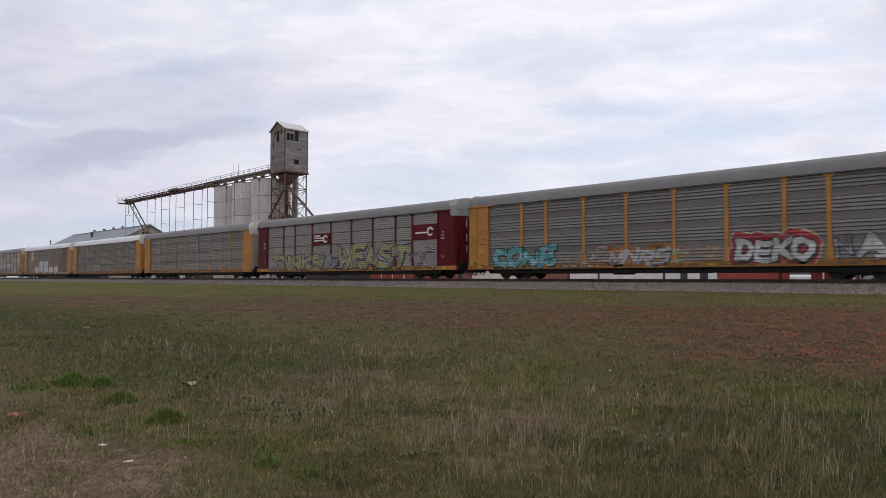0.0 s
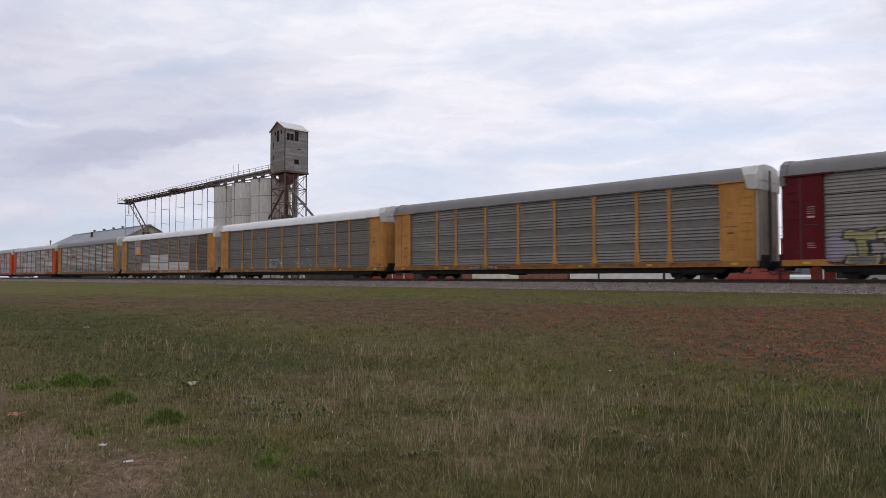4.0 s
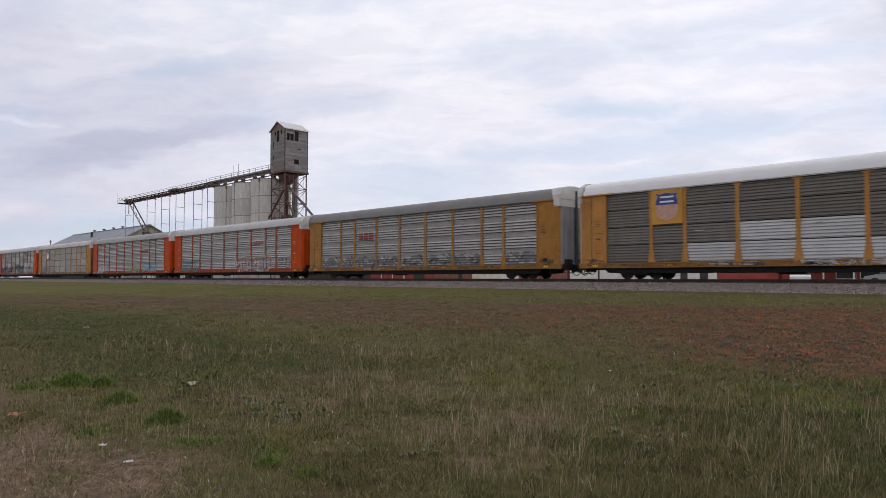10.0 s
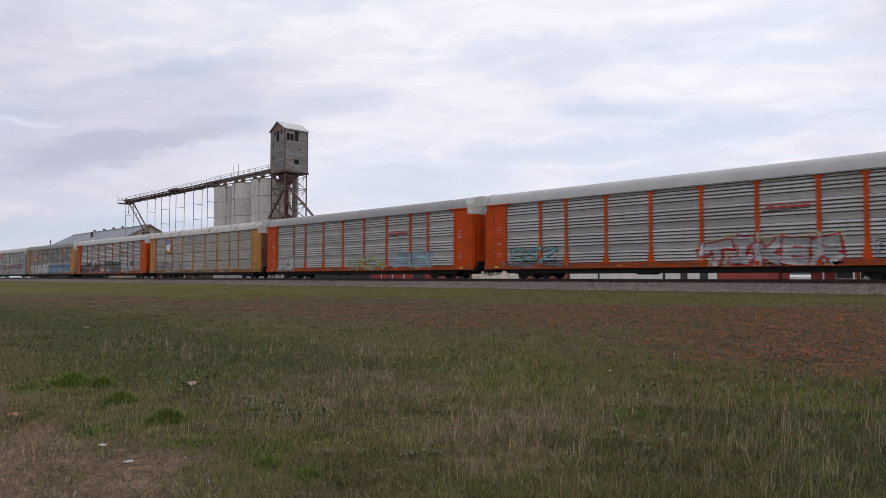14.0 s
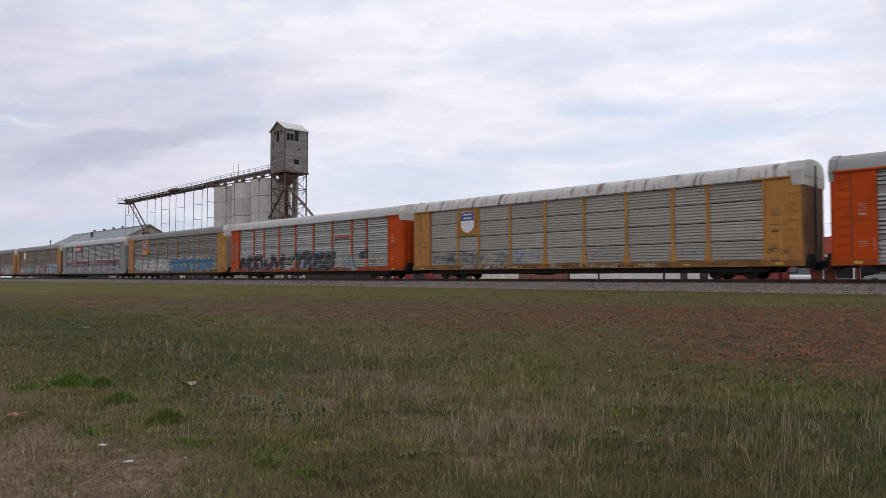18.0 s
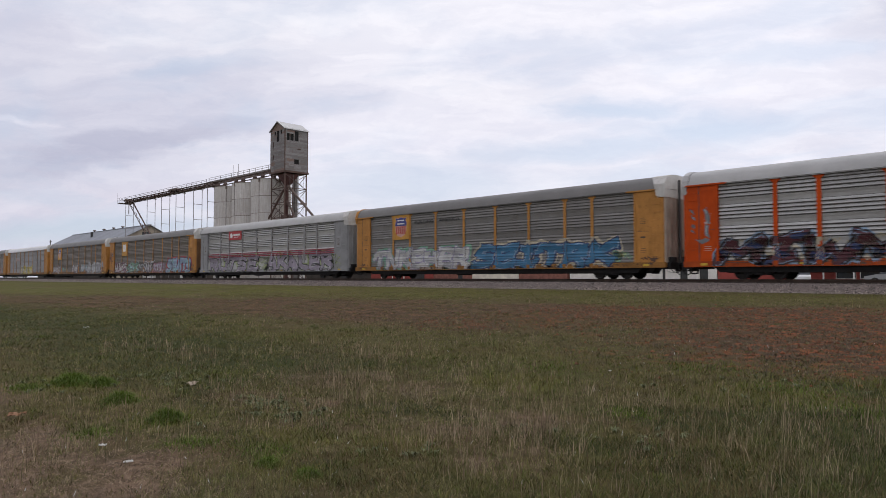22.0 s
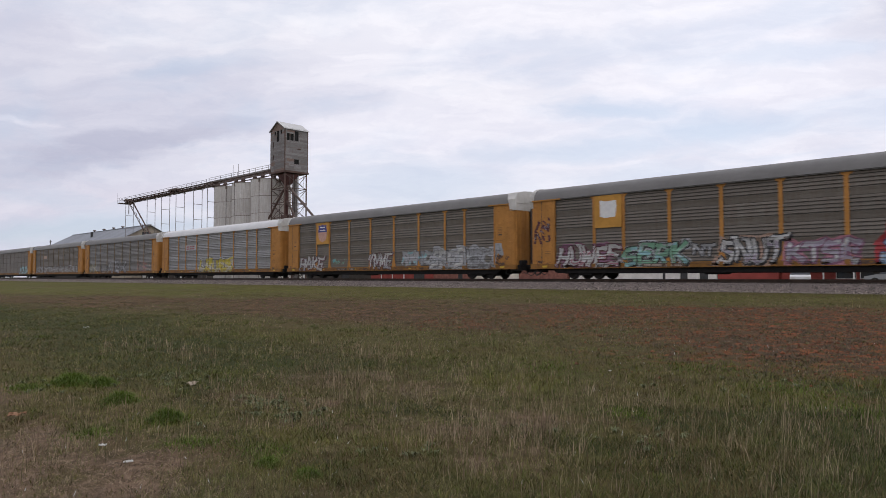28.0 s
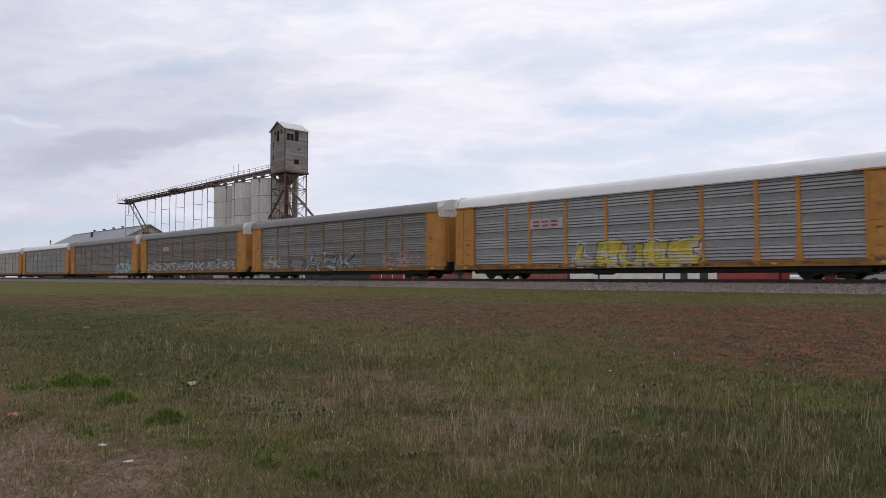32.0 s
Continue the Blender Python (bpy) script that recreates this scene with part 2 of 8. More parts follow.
STEEL_MID = steel_sheet("mid_grey_sheet", (0.205, 0.20, 0.188), (0.13, 0.095, 0.07), 0.65, 0.5, 0.2)
STEEL_BLUE = steel_sheet("blue_grey_sheet", (0.30, 0.302, 0.298), (0.16, 0.13, 0.11), 0.5, 0.5, 0.2)
STEEL_SILVER = steel_sheet("silver_sheet", (0.455, 0.452, 0.435), (0.2, 0.17, 0.14), 0.35, 0.5, 0.2)
STEEL_TARNISHED = steel_sheet("tarnished_silver_sheet", (0.42, 0.412, 0.395), (0.17, 0.14, 0.11), 0.75, 0.5, 0.15)
STEEL_FADED = steel_sheet("faded_grey_sheet", (0.198, 0.191, 0.178), (0.13, 0.10, 0.08), 0.8, 0.5, 0.15)
STEEL_BEIGE = steel_sheet("beige_silver_sheet", (0.345, 0.325, 0.285), (0.2, 0.15, 0.10), 0.5, 0.5, 0.15)
STEEL_CLEAN = steel_sheet("replacement_light_sheet", (0.46, 0.46, 0.45), (0.25, 0.2, 0.17), 0.25, 0.5, 0.2)
STEEL_RUSTED = steel_sheet("rusted_brown_sheet", (0.115, 0.09, 0.072), (0.085, 0.05, 0.032), 0.9, 0.6, 0.1)
PAINT_CREAM = painted_steel("dirty_cream_door_paint", (0.39, 0.33, 0.265), (0.16, 0.11, 0.08), 0.6)
BLACK_IRON = plain("grimy_black_iron", (0.010, 0.009, 0.0085), 0.8, 0.0, 0.4, 4)
WHEEL_IRON = plain("worn_wheel_steel", (0.022, 0.019, 0.017), 0.6, 0.3, 0.4, 5)
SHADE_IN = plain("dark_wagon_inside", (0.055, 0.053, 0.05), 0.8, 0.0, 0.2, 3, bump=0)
SEAL = plain("dark_seal_and_gap_shade", (0.05, 0.048, 0.045), 0.7, 0, 0.2, 5)


SLOT_SHADE = plain("shaded_slot_floor", (0.115, 0.108, 0.098), 0.85, 0, 0.3, 4)
POST_FLANK = plain("dark_post_flank", (0.11, 0.09, 0.07), 0.8, 0, 0.3, 4)
SILL_YELLOW = painted_steel("battered_yellow_sill", (0.30, 0.145, 0.040), (0.055, 0.035, 0.025), 1.0)
SILL_ORANGE = painted_steel("battered_orange_sill", (0.38, 0.066, 0.012), (0.07, 0.035, 0.025), 1.0)


def roof_streaked():
    """White roof with brown rust fans below each seam."""
    M = Mat("rust_streaked_white_roof", 0.6)
    v = M.coords("object", (1, 1, 1), False)
    sep = M.n.new("ShaderNodeSeparateXYZ")
    M.l.new(v, sep.inputs[0])
    cell = M.n.new("ShaderNodeTexNoise")
    cell.inputs["Scale"].default_value, cell.inputs["Detail"].default_value = 1.0, 3
    M.l.new(M.coords("object", (3.4, 0.6, 0.8), False), cell.inputs["Vector"])
    fans = M.span(cell.outputs["Fac"], 0.52, 0.66)
    col = M.mix(fans, (0.50, 0.48, 0.45), (0.17, 0.125, 0.10))
    col = M.mix(M.math("MULTIPLY", M.noise(v, 5, 5, 0.6, 0.52, 0.75), 0.45), col, (0.22, 0.15, 0.11))
    return M.color(col)


ROOF_RUST = roof_streaked()

# ---- mesh helpers ----


class Geo:
    """Vertices and faces of one mesh."""

    def __init__(self):
        self.v, self.f, self.mi = [], [], []

    def face(self, pts, k=0):
        n = len(self.v)
        self.v += [tuple(p) for p in pts]
        self.f.append(tuple(range(n, n + len(pts))))
        self.mi.append(k)

    def add(self, verts, faces, k=0):
        n = len(self.v)
        self.v += [tuple(p) for p in verts]
        self.f += [tuple(n + i for i in q) for q in faces]
        self.mi += [k] * len(faces)
        return self

    def box(self, x0, x1, y0, y1, z0, z1, c=0.0, k=0):
        """A box; c chamfers its upright and its top edges."""
        if c <= 0:
            vs = [(x, y, z) for z in (z0, z1) for y in (y0, y1) for x in (x0, x1)]
            return self.add(vs, [(0, 2, 3, 1), (4, 5, 7, 6), (0, 1, 5, 4), (2, 6, 7, 3), (0, 4, 6, 2), (1, 3, 7, 5)], k)

        def ring(d, z):
            a, b, e, g = x0 + d, x1 - d, y0 + d, y1 - d
            return [(a + c, e, z), (b - c, e, z), (b, e + c, z), (b, g - c, z), (b - c, g, z), (a + c, g, z), (a, g - c, z), (a, e + c, z)]
        vs = ring(0, z0) + ring(0, z1 - c) + ring(c, z1)
        fs = [tuple(range(7, -1, -1)), tuple(range(16, 24))]
        for r in (0, 8):
            fs += [(r + i, r + (i + 1) % 8, r + 8 + (i + 1) % 8, r + 8 + i) for i in range(8)]
        return self.add(vs, fs, k)

    def tube(self, p, q, r, n=8, r2=None, k=0):
        """A round bar from p to q."""
        p, q = Vector(p), Vector(q)
        r2 = r if r2 is None else r2
        ax = (q - p).normalized()
        s = ax.orthogonal().normalized()
        u = ax.cross(s)
        vs = []
        for c, rr in ((p, r), (q, r2)):
            vs += [c + (s * math.cos(6.28318 * i / n) + u * math.sin(6.28318 * i / n)) * rr for i in range(n)]
        fs = [(i, (i + 1) % n, n + (i + 1) % n, n + i) for i in range(n)] + [tuple(range(n - 1, -1, -1)), tuple(range(n, 2 * n))]
        return self.add(vs, fs, k)

    def bar(self, p, q, w, h=None, k=0):
        """A square bar from p to q."""
        p, q = Vector(p), Vector(q)
        h = w if h is None else h
        ax = (q - p).normalized()
        s = ax.cross(Vector((0, 0, 1)))
        s = s.normalized() if s.length > 1e-3 else Vector((1, 0, 0))
        u = s.cross(ax)
        vs = [c + s * a * w / 2 + u * b * h / 2 for c in (p, q) for a, b in ((-1, -1), (1, -1), (1, 1), (-1, 1))]
        return self.add(vs, [(0, 1, 5, 4), (1, 2, 6, 5), (2, 3, 7, 6), (3, 0, 4, 7), (3, 2, 1, 0), (4, 5, 6, 7)], k)

    def sweep(self, prof, x0, x1, closed=True, k=0):
        """A profile in (y, z) drawn along x."""
        n = len(prof)
        vs = [(x, y, z) for x in (x0, x1) for y, z in prof]
        fs = [(i, i + 1, n + i + 1, n + i) for i in range(n - 1)]
        if closed:
            fs += [(n - 1, 0, n, 2 * n - 1), tuple(range(n - 1, -1, -1)), tuple(range(n, 2 * n))]
        return self.add(vs, fs, k)

    def mesh(self, name, *mats):
        me = bpy.data.meshes.new(name)
        me.from_pydata(self.v, [], self.f)
        for m in mats:
            me.materials.append(m)
        if len(mats) > 1:
            me.polygons.foreach_set("material_index", self.mi)
        me.update()
        bm = bmesh.new()
        bm.from_mesh(me)
        bmesh.ops.recalc_face_normals(bm, faces=bm.faces)
        bm.to_mesh(me)
        bm.free()
        return me


def part(name, geo, material, parent, label="", at=(0, 0, 0), smooth=False):
    """One mesh object under a thing or a part."""
    me = geo if isinstance(geo, bpy.types.Mesh) else geo.mesh(name, *(material if isinstance(material, (list, tuple)) else [material]))
    if smooth:
        me.polygons.foreach_set("use_smooth", [True] * len(me.polygons))
    ob = new(name, me)
    ob.parent = parent
    ob.location = at
    if label:
        ob["label"] = label
    return ob


def thing(name, label, category, at=(0, 0, 0), group="", kind=""):
    return tagged(pose_at(new(name), at), label, category, group, kind)


def pose_at(ob, at):
    ob.location = at
    return ob


SHARED = {}


def shared(key, build, material, *more):
    """One mesh for all alike pieces of one material."""
    full = (key, material.name)
    if full not in SHARED:
        SHARED[full] = build().mesh(str(key[0]), material, *more)
    return SHARED[full]
# ---- ground: one sheet, rising gently to the track, red soil under thin grass ----
TOE_Y = 31.0
SLOPE = 0.0265


def blob(x, y, cx, cy, rx, ry, turn=0.0):
    """1 inside an ellipse, 0 outside, soft between."""
    c, s = math.cos(turn), math.sin(turn)
    u, w = ((x - cx) * c + (y - cy) * s) / rx, (-(x - cx) * s + (y - cy) * c) / ry
    return np.clip(1.6 - 1.2 * np.sqrt(u * u + w * w), 0, 1)


def wobble(x, y, s, seed=0.0):
    """Cheap smooth unevenness from a few waves, about -1 to 1."""
    a = np.sin(x * s + 1.7 * np.sin(y * s * 0.7 + seed) + seed * 3.1)
    b = np.sin(y * s * 1.3 + 1.3 * np.sin(x * s * 0.9 + 2.0 + seed))
    c = np.sin((x + y) * s * 2.3 + seed * 1.7 + np.sin(x * s * 1.9))
    return (a + b + 0.6 * c) / 2.6


def strip_share(x, y):
    """How far out a place lies between the camera's side (0) and the green strip by the track (1)."""
    edge = np.clip(25.0 + 0.23 * x, 9.0, 25.5) + 1.3 * wobble(x, y, 0.35, 3.0) + 1.1 * wobble(x, y, 1.1, 5.0)
    return y / edge


def soil_mask(x, y):
    """Bare red soil and thin dry growth."""
    xx, yy = x + 0.9 * wobble(x, y, 0.8, 1.0), y + 0.9 * wobble(x, y, 0.9, 4.0)
    s = strip_share(xx, yy)
    m = 0.80 * np.clip((s - 0.46) / 0.12, 0, 1) * np.clip((1.0 - s) / 0.10, 0, 1)
    m = m * (0.75 + 0.35 * wobble(x, y, 0.33, 6.0))
    m = np.maximum(m, 0.86 * blob(xx, yy, -2.5, 14.5, 6.0, 5.6, 0.0))
    m = np.maximum(m, 0.9 * blob(xx, yy, -10.7, 12.8, 1.0, 0.5, -0.6))
    return np.clip(m + 0.12 * wobble(x, y, 2.6, 2.0) * (m > 0.05), 0, 1)


# drifts of tall dry stalks: place, reach along and across
DRIFTS = ((-7.4, 4.2, 0.8, 0.4), (-6.4, 4.6, 0.7, 0.4), (-6.1, 5.6, 0.9, 0.5), (-4.75, 4.25, 0.7, 0.45), (-7.9, 5.5, 1.0, 0.5),
          (-4.05, 5.35, 0.5, 0.7), (-3.6, 4.5, 0.45, 0.5), (-3.95, 3.95, 0.5, 0.35), (-2.4, 4.75, 0.5, 0.4), (-1.7, 5.6, 0.45, 0.5),
          (-5.5, 6.3, 1.0, 0.6), (-3.3, 7.2, 0.9, 0.5), (-8.6, 7.6, 2.0, 0.8), (-12.0, 5.2, 2.0, 0.6), (-1.9, 7.0, 0.6, 0.8), (-3.0, 3.6, 0.6, 0.3), (-3.8, 4.9, 0.5, 0.5), (-4.2, 4.6, 0.5, 0.5), (-3.9, 4.4, 0.4, 0.4), (-1.5, 4.6, 0.35, 0.3), (-5.6, 3.6, 0.5, 0.3))


def straw_mask(x, y):
    """Flattened pale dead grass."""
    xx, yy = x + 0.5 * wobble(x, y, 1.1, 7.0), y + 0.5 * wobble(x, y, 1.2, 8.0)
    m = blob(xx, yy, -6.0, 1.35, 2.7, 1.0, 0.1) * np.clip(0.85 + 0.5 * wobble(x, y, 2.3, 3.6) + 0.35 * wobble(x, y, 5.2, 1.6), 0.25, 1)
    m = np.maximum(m, 0.6 * blob(xx, yy, -11.0, 1.9, 3.5, 0.45, 0.0))
    m = np.maximum(m, 0.32 * np.clip(wobble(x, y, 0.55, 5.5) + 0.05, 0, 1))
    for cx, cy, rx, ry in DRIFTS[:8]:
        m = np.maximum(m, 0.42 * blob(xx, yy, cx, cy, rx, ry))
    return np.clip(m, 0, 1)


def lush_mask(x, y):
    """Fresh green: along the ballast and in clumps."""
    m = np.clip(0.36 - (x + 12) / 80, 0.34, 0.75) * (0.85 + 0.45 * wobble(x, y, 0.42, 7.7) + 0.25 * wobble(x, y, 1.3, 2.9)) * np.clip((strip_share(x, y) - 0.93) / 0.16, 0, 1) * np.clip((33 - y) / 1.0, 0, 1)
    for cx, cy, r in ((-10.1, 3.0, 0.75), (-8.4, 2.95, 0.45), (-6.9, 2.9, 0.45), (-4.62, 2.75, 0.28), (-4.24, 2.8, 0.26), (-4.4, 3.8, 0.35), (-5.6, 6.9, 0.8), (-9.0, 4.6, 0.6), (-5.3, 3.3, 0.5), (-3.0, 7.6, 0.9), (-2.0, 9.2, 0.8)):
        m = np.maximum(m, blob(x, y, cx, cy, r, r * 0.8))
    green_belt = np.clip(1 - np.abs(strip_share(x, y) - 0.38) / 0.1, 0, 1)
    return np.clip(np.maximum(m, np.maximum(0.35 * green_belt, 0.3 * np.clip(wobble(x, y, 0.7, 9.0), 0, 1))), 0, 1)


def red_mask(x, y):
    """Where the bare soil shows its red: towards the right end of the field."""
    return np.clip((x + 0.7 * y * 0.4 + 13.0 + 2.0 * wobble(x, y, 0.5, 1.9)) / 8.0, 0.34 + 0.12 * wobble(x, y, 0.3, 2.6), 1)


def deep_mask(x, y):
    """Thick dark green growth in a band across the field; also dims the right edge beside the camera."""
    xx, yy = x + 0.8 * wobble(x, y, 0.9, 2.7), y + 0.6 * wobble(x, y, 1.1, 6.6)
    s = strip_share(xx, yy)
    m = np.exp(-((s - 0.25 - 0.06 * np.clip((-14.0 - xx) / 10.0, 0, 1)) / (0.10 + 0.08 * np.clip((-14.0 - xx) / 10.0, 0, 1))) ** 2) * np.clip((-6.0 - xx) / 3.0, 0, 1)
    for cx, cy, rx, ry in ((-3.6, 4.9, 1.0, 0.5), (-1.6, 4.6, 1.6, 1.0), (-0.6, 6.5, 1.6, 1.4), (-5.4, 5.0, 0.8, 0.35), (-2.6, 6.6, 1.2, 0.6), (-8.3, 3.6, 1.2, 0.35), (-0.9, 5.2, 1.0, 1.2), (-0.3, 8.2, 1.0, 1.2), (-1.9, 3.6, 0.9, 0.5), (-5.0, 2.9, 1.0, 0.25), (-2.2, 8.8, 1.2, 0.5)):
        m = np.maximum(m, 0.9 * blob(xx, yy, cx, cy, rx, ry))
    # lens falloff at the right edge, put into the growth as darker green
    m = np.maximum(m, 0.85 * np.clip((xx + 2.3) / 1.2, 0, 1) * np.clip((10.0 - yy) / 2.5, 0, 1) * np.clip((yy - 2.0) / 1.5, 0, 1) * np.clip((3.5 - xx) / 2.0, 0, 1))
    return np.clip(m + 0.15 * wobble(x, y, 2.9, 4.4) * (m > 0.05), 0, 1)


def height(x, y):
    z = SLOPE * np.clip(y, -30.0, TOE_Y)
    near = np.clip((TOE_Y - y) / 3, 0, 1) * np.clip((y + 25) / 10, 0, 1)
    return z + near * (0.03 * wobble(x, y, 0.6, 0.3) + 0.015 * wobble(x, y, 2.4, 1.3))


def build_ground():
    def axis(edges, steps):
        out = []
        for (a, b), s in zip(zip(edges, edges[1:]), steps):
            out += list(np.linspace(a, b, max(1, int(round((b - a) / s))), endpoint=False))
        return np.array(out + [edges[-1]])
    xs = axis([-4000, -900, -260, -80, -32, 8, 30, 120, 900, 4000], [800, 100, 20, 1.2, 0.16, 1.0, 15, 150, 800])
    ys = axis([-4000, -800, -100, -4, 0, 18, 32, 60, 300, 900, 4000], [800, 120, 8, 0.5, 0.14, 0.35, 3, 40, 120, 800])
    X, Y = np.meshgrid(xs, ys)
    Z = height(X, Y)
    nx, ny = len(xs), len(ys)
    idx = np.arange(nx * ny).reshape(ny, nx)
    quads = np.stack([idx[:-1, :-1], idx[:-1, 1:], idx[1:, 1:], idx[1:, :-1]], -1).reshape(-1, 4)
    me = bpy.data.meshes.new("ground")
    me.vertices.add(nx * ny)
    me.vertices.foreach_set("co", np.stack([X, Y, Z], -1).astype(np.float32).ravel())
    me.loops.add(quads.size)
    me.loops.foreach_set("vertex_index", quads.astype(np.int32).ravel())
    me.polygons.add(len(quads))
    me.polygons.foreach_set("loop_start", np.arange(0, quads.size, 4, dtype=np.int32))
    me.polygons.foreach_set("use_smooth", [True] * len(quads))
    for nm, fn in (("soil", soil_mask), ("straw", straw_mask), ("lush", lush_mask), ("deep", deep_mask), ("red", red_mask)):
        me.attributes.new(nm, "FLOAT", "POINT").data.foreach_set("value", fn(X, Y).astype(np.float32).ravel())
    me.update(calc_edges=True)
    M = Mat("grassy_red_soil", 0.95)
    M.b.inputs["Specular IOR Level"].default_value = 0.08
    v = M.coords("world")
    fine = M.noise(v, 9, 6, 0.7, 0.3, 0.7)
    mid = M.noise(v, 1.6, 5, 0.6, 0.35, 0.65)
    turf = M.mix(fine, (0.034, 0.036, 0.012), (0.120, 0.108, 0.040))
    turf = M.mix(M.math("MULTIPLY", mid, 0.55), turf, (0.086, 0.055, 0.029))
    lush = M.mix(fine, (0.048, 0.058, 0.010), (0.110, 0.116, 0.026))
    lush = M.mix(M.math("MULTIPLY", M.noise(v, 0.45, 6, 0.7, 0.38, 0.62), 0.75), lush, (0.135, 0.112, 0.042))
    straw = M.mix(fine, (0.060, 0.041, 0.027), (0.255, 0.172, 0.118))
    soil = M.mix(fine, (0.034, 0.026, 0.017), (0.112, 0.068, 0.040))
    fleck = M.noise(M.coords("world", (1.0, 0.7, 1)), 4.2, 7, 0.75, 0.50, 0.58)
    soil = M.mix(M.math("MULTIPLY", fleck, 0.85), soil, M.mix(M.attribute("red"), (0.18, 0.115, 0.078), (0.245, 0.074, 0.027)))
    pick = M.noise(v, 5, 5, 0.65, 0.3, 0.7)

    def edge(name):
        """Break the soft edge of a patch with fine noise."""
        a = M.attribute(name)
        return M.span(M.math("ADD", a, M.math("MULTIPLY", pick, 0.55)), 0.45, 0.95)
    col = M.mix(M.math("MULTIPLY", edge("lush"), 0.8), turf, lush)
    col = M.mix(M.math("MULTIPLY", edge("deep"), 0.8), col, M.mix(fine, (0.018, 0.024, 0.008), (0.066, 0.072, 0.026)))
    col = M.mix(M.math("MULTIPLY", edge("straw"), 0.9), col, straw)
    col = M.mix(M.math("MULTIPLY", edge("soil"), 0.9), col, soil)
    M.bump(M.noise(v, 14, 6, 0.7, 0.2, 0.8), 0.7, 0.04)
    me.materials.append(M.color(col))
    tagged(new("ground", me), "rough field of grass, straw and bare red soil", "ground", kind="structure")


build_ground()

# ---- track: ballast bank, sleepers, two rails ----
def build_track():
    M = Mat("grey_pink_ballast", 0.9)
    v = M.coords("world")
    vor = M.n.new("ShaderNodeTexVoronoi")
    vor.inputs["Scale"].default_value = 16
    M.l.new(v, vor.inputs["Vector"])
    sep = M.n.new("ShaderNodeSeparateColor")
    M.l.new(vor.outputs["Color"], sep.inputs[0])
    col = M.mix(sep.outputs[0], (0.05, 0.041, 0.036), (0.37, 0.305, 0.27))
    col = M.mix(M.math("MULTIPLY", M.noise(v, 0.8, 4), 0.45), col, (0.16, 0.13, 0.115))
    M.bump(vor.outputs["Distance"], 0.9, 0.05)
    stone_mat = M.color(col)
    top = RAIL_Z - 0.20
    toe = SLOPE * TOE_Y - 0.06
    prof = [(TOE_Y - TRACK_Y - 0.3, toe), (-3.4, toe + 0.12), (-1.9, top), (1.9, top), (3.4, toe + 0.12), (TRACK_Y - TOE_Y + 0.3, toe)]
    g = Geo()
    xs = [-1500, -400, -200] + list(np.arange(-120, 41, 4.0)) + [100, 400, 1500]
    for a, b in zip(xs, xs[1:]):
        g.sweep(prof, a, b, False)
    bed = new("ballast_bed", g.mesh("ballast_bed", stone_mat))
    bed.location.y = TRACK_Y
    tagged(bed, "bank of grey crushed-stone ballast under the track", "ballast", kind="structure")
    # loose stones on the near shoulder
    rng = np.random.default_rng(5)
    N = 34000
    sx = -90 + 100 * rng.random(N) ** 0.75
    t = rng.random(N)
    sy = TRACK_Y - 5.6 + t * 4.0
    f = np.array([p[0] for p in prof[:3]])
    h = np.interp(sy - TRACK_Y, f, [p[1] for p in prof[:3]])
    r = 0.012 + 0.024 * rng.random(N) ** 1.5
    octa = np.array([(1, 0, 0), (-1, 0, 0), (0, 1, 0), (0, -1, 0), (0, 0, 1), (0, 0, -1)], float)
    tri = np.array([(0, 2, 4), (2, 1, 4), (1, 3, 4), (3, 0, 4), (2, 0, 5), (1, 2, 5), (3, 1, 5), (0, 3, 5)])
    V = octa[None] * r[:, None, None] * (0.6 + 0.8 * rng.random((N, 6, 1)))
    ang = rng.random(N) * 6.28
    c, s = np.cos(ang)[:, None], np.sin(ang)[:, None]
    V = np.stack([V[..., 0] * c - V[..., 1] * s, V[..., 0] * s + V[..., 1] * c, V[..., 2]], -1)
    V += np.stack([sx, sy, h + r * 0.3], -1)[:, None]
    me = bpy.data.meshes.new("ballast_stones")
    me.from_pydata(V.reshape(-1, 3), [], (tri[None] + 6 * np.arange(N)[:, None, None]).reshape(-1, 3))
    M2 = Mat("crushed_stone", 0.9)
    ramp = M2.mix(M2.math("POWER", M2.island(), 1.2), (0.03, 0.025, 0.022), (0.48, 0.40, 0.35))
    me.materials.append(M2.color(ramp))
    tagged(new("ballast_stones", me), "loose grey and pinkish crushed stones", "stones", kind="stuff")
    # rails
    rail_mat = plain("rusty_rail", (0.055, 0.036, 0.026), 0.6, 0.4, 0.3, 3)
    rp = [(-0.07, -0.16), (0.07, -0.16), (0.07, -0.145), (0.012, -0.125), (0.012, -0.045), (0.036, -0.03), (0.036, 0), (-0.036, 0), (-0.036, -0.03), (-0.012, -0.045), (-0.012, -0.125), (-0.07, -0.145)]
    track = thing("railway_track", "single railway track with rusty steel rails", "track", (0, TRACK_Y, RAIL_Z), kind="structure")
    for s in (-0.755, 0.755):
        part("rail", Geo().sweep([(y + s, z) for y, z in rp], -1500, 1500), rail_mat, track)
    tie_mat = plain("weathered_sleeper_timber", (0.075, 0.06, 0.05), 0.9, 0, 0.4, 4)
    me = Geo().box(-0.115, 0.115, -1.3, 1.3, -0.36, -0.165, 0.012).mesh("sleeper", tie_mat)
    for i in range(260):
        part("sleeper", me, tie_mat, track, at=(-110 + i * 0.52, 0, 0))
    g = Geo()
    for i in range(1200):
        x = -110 - (i + 1) * 0.6
        g.box(x - 0.115, x + 0.115, -1.3, 1.3, -0.36, -0.165)
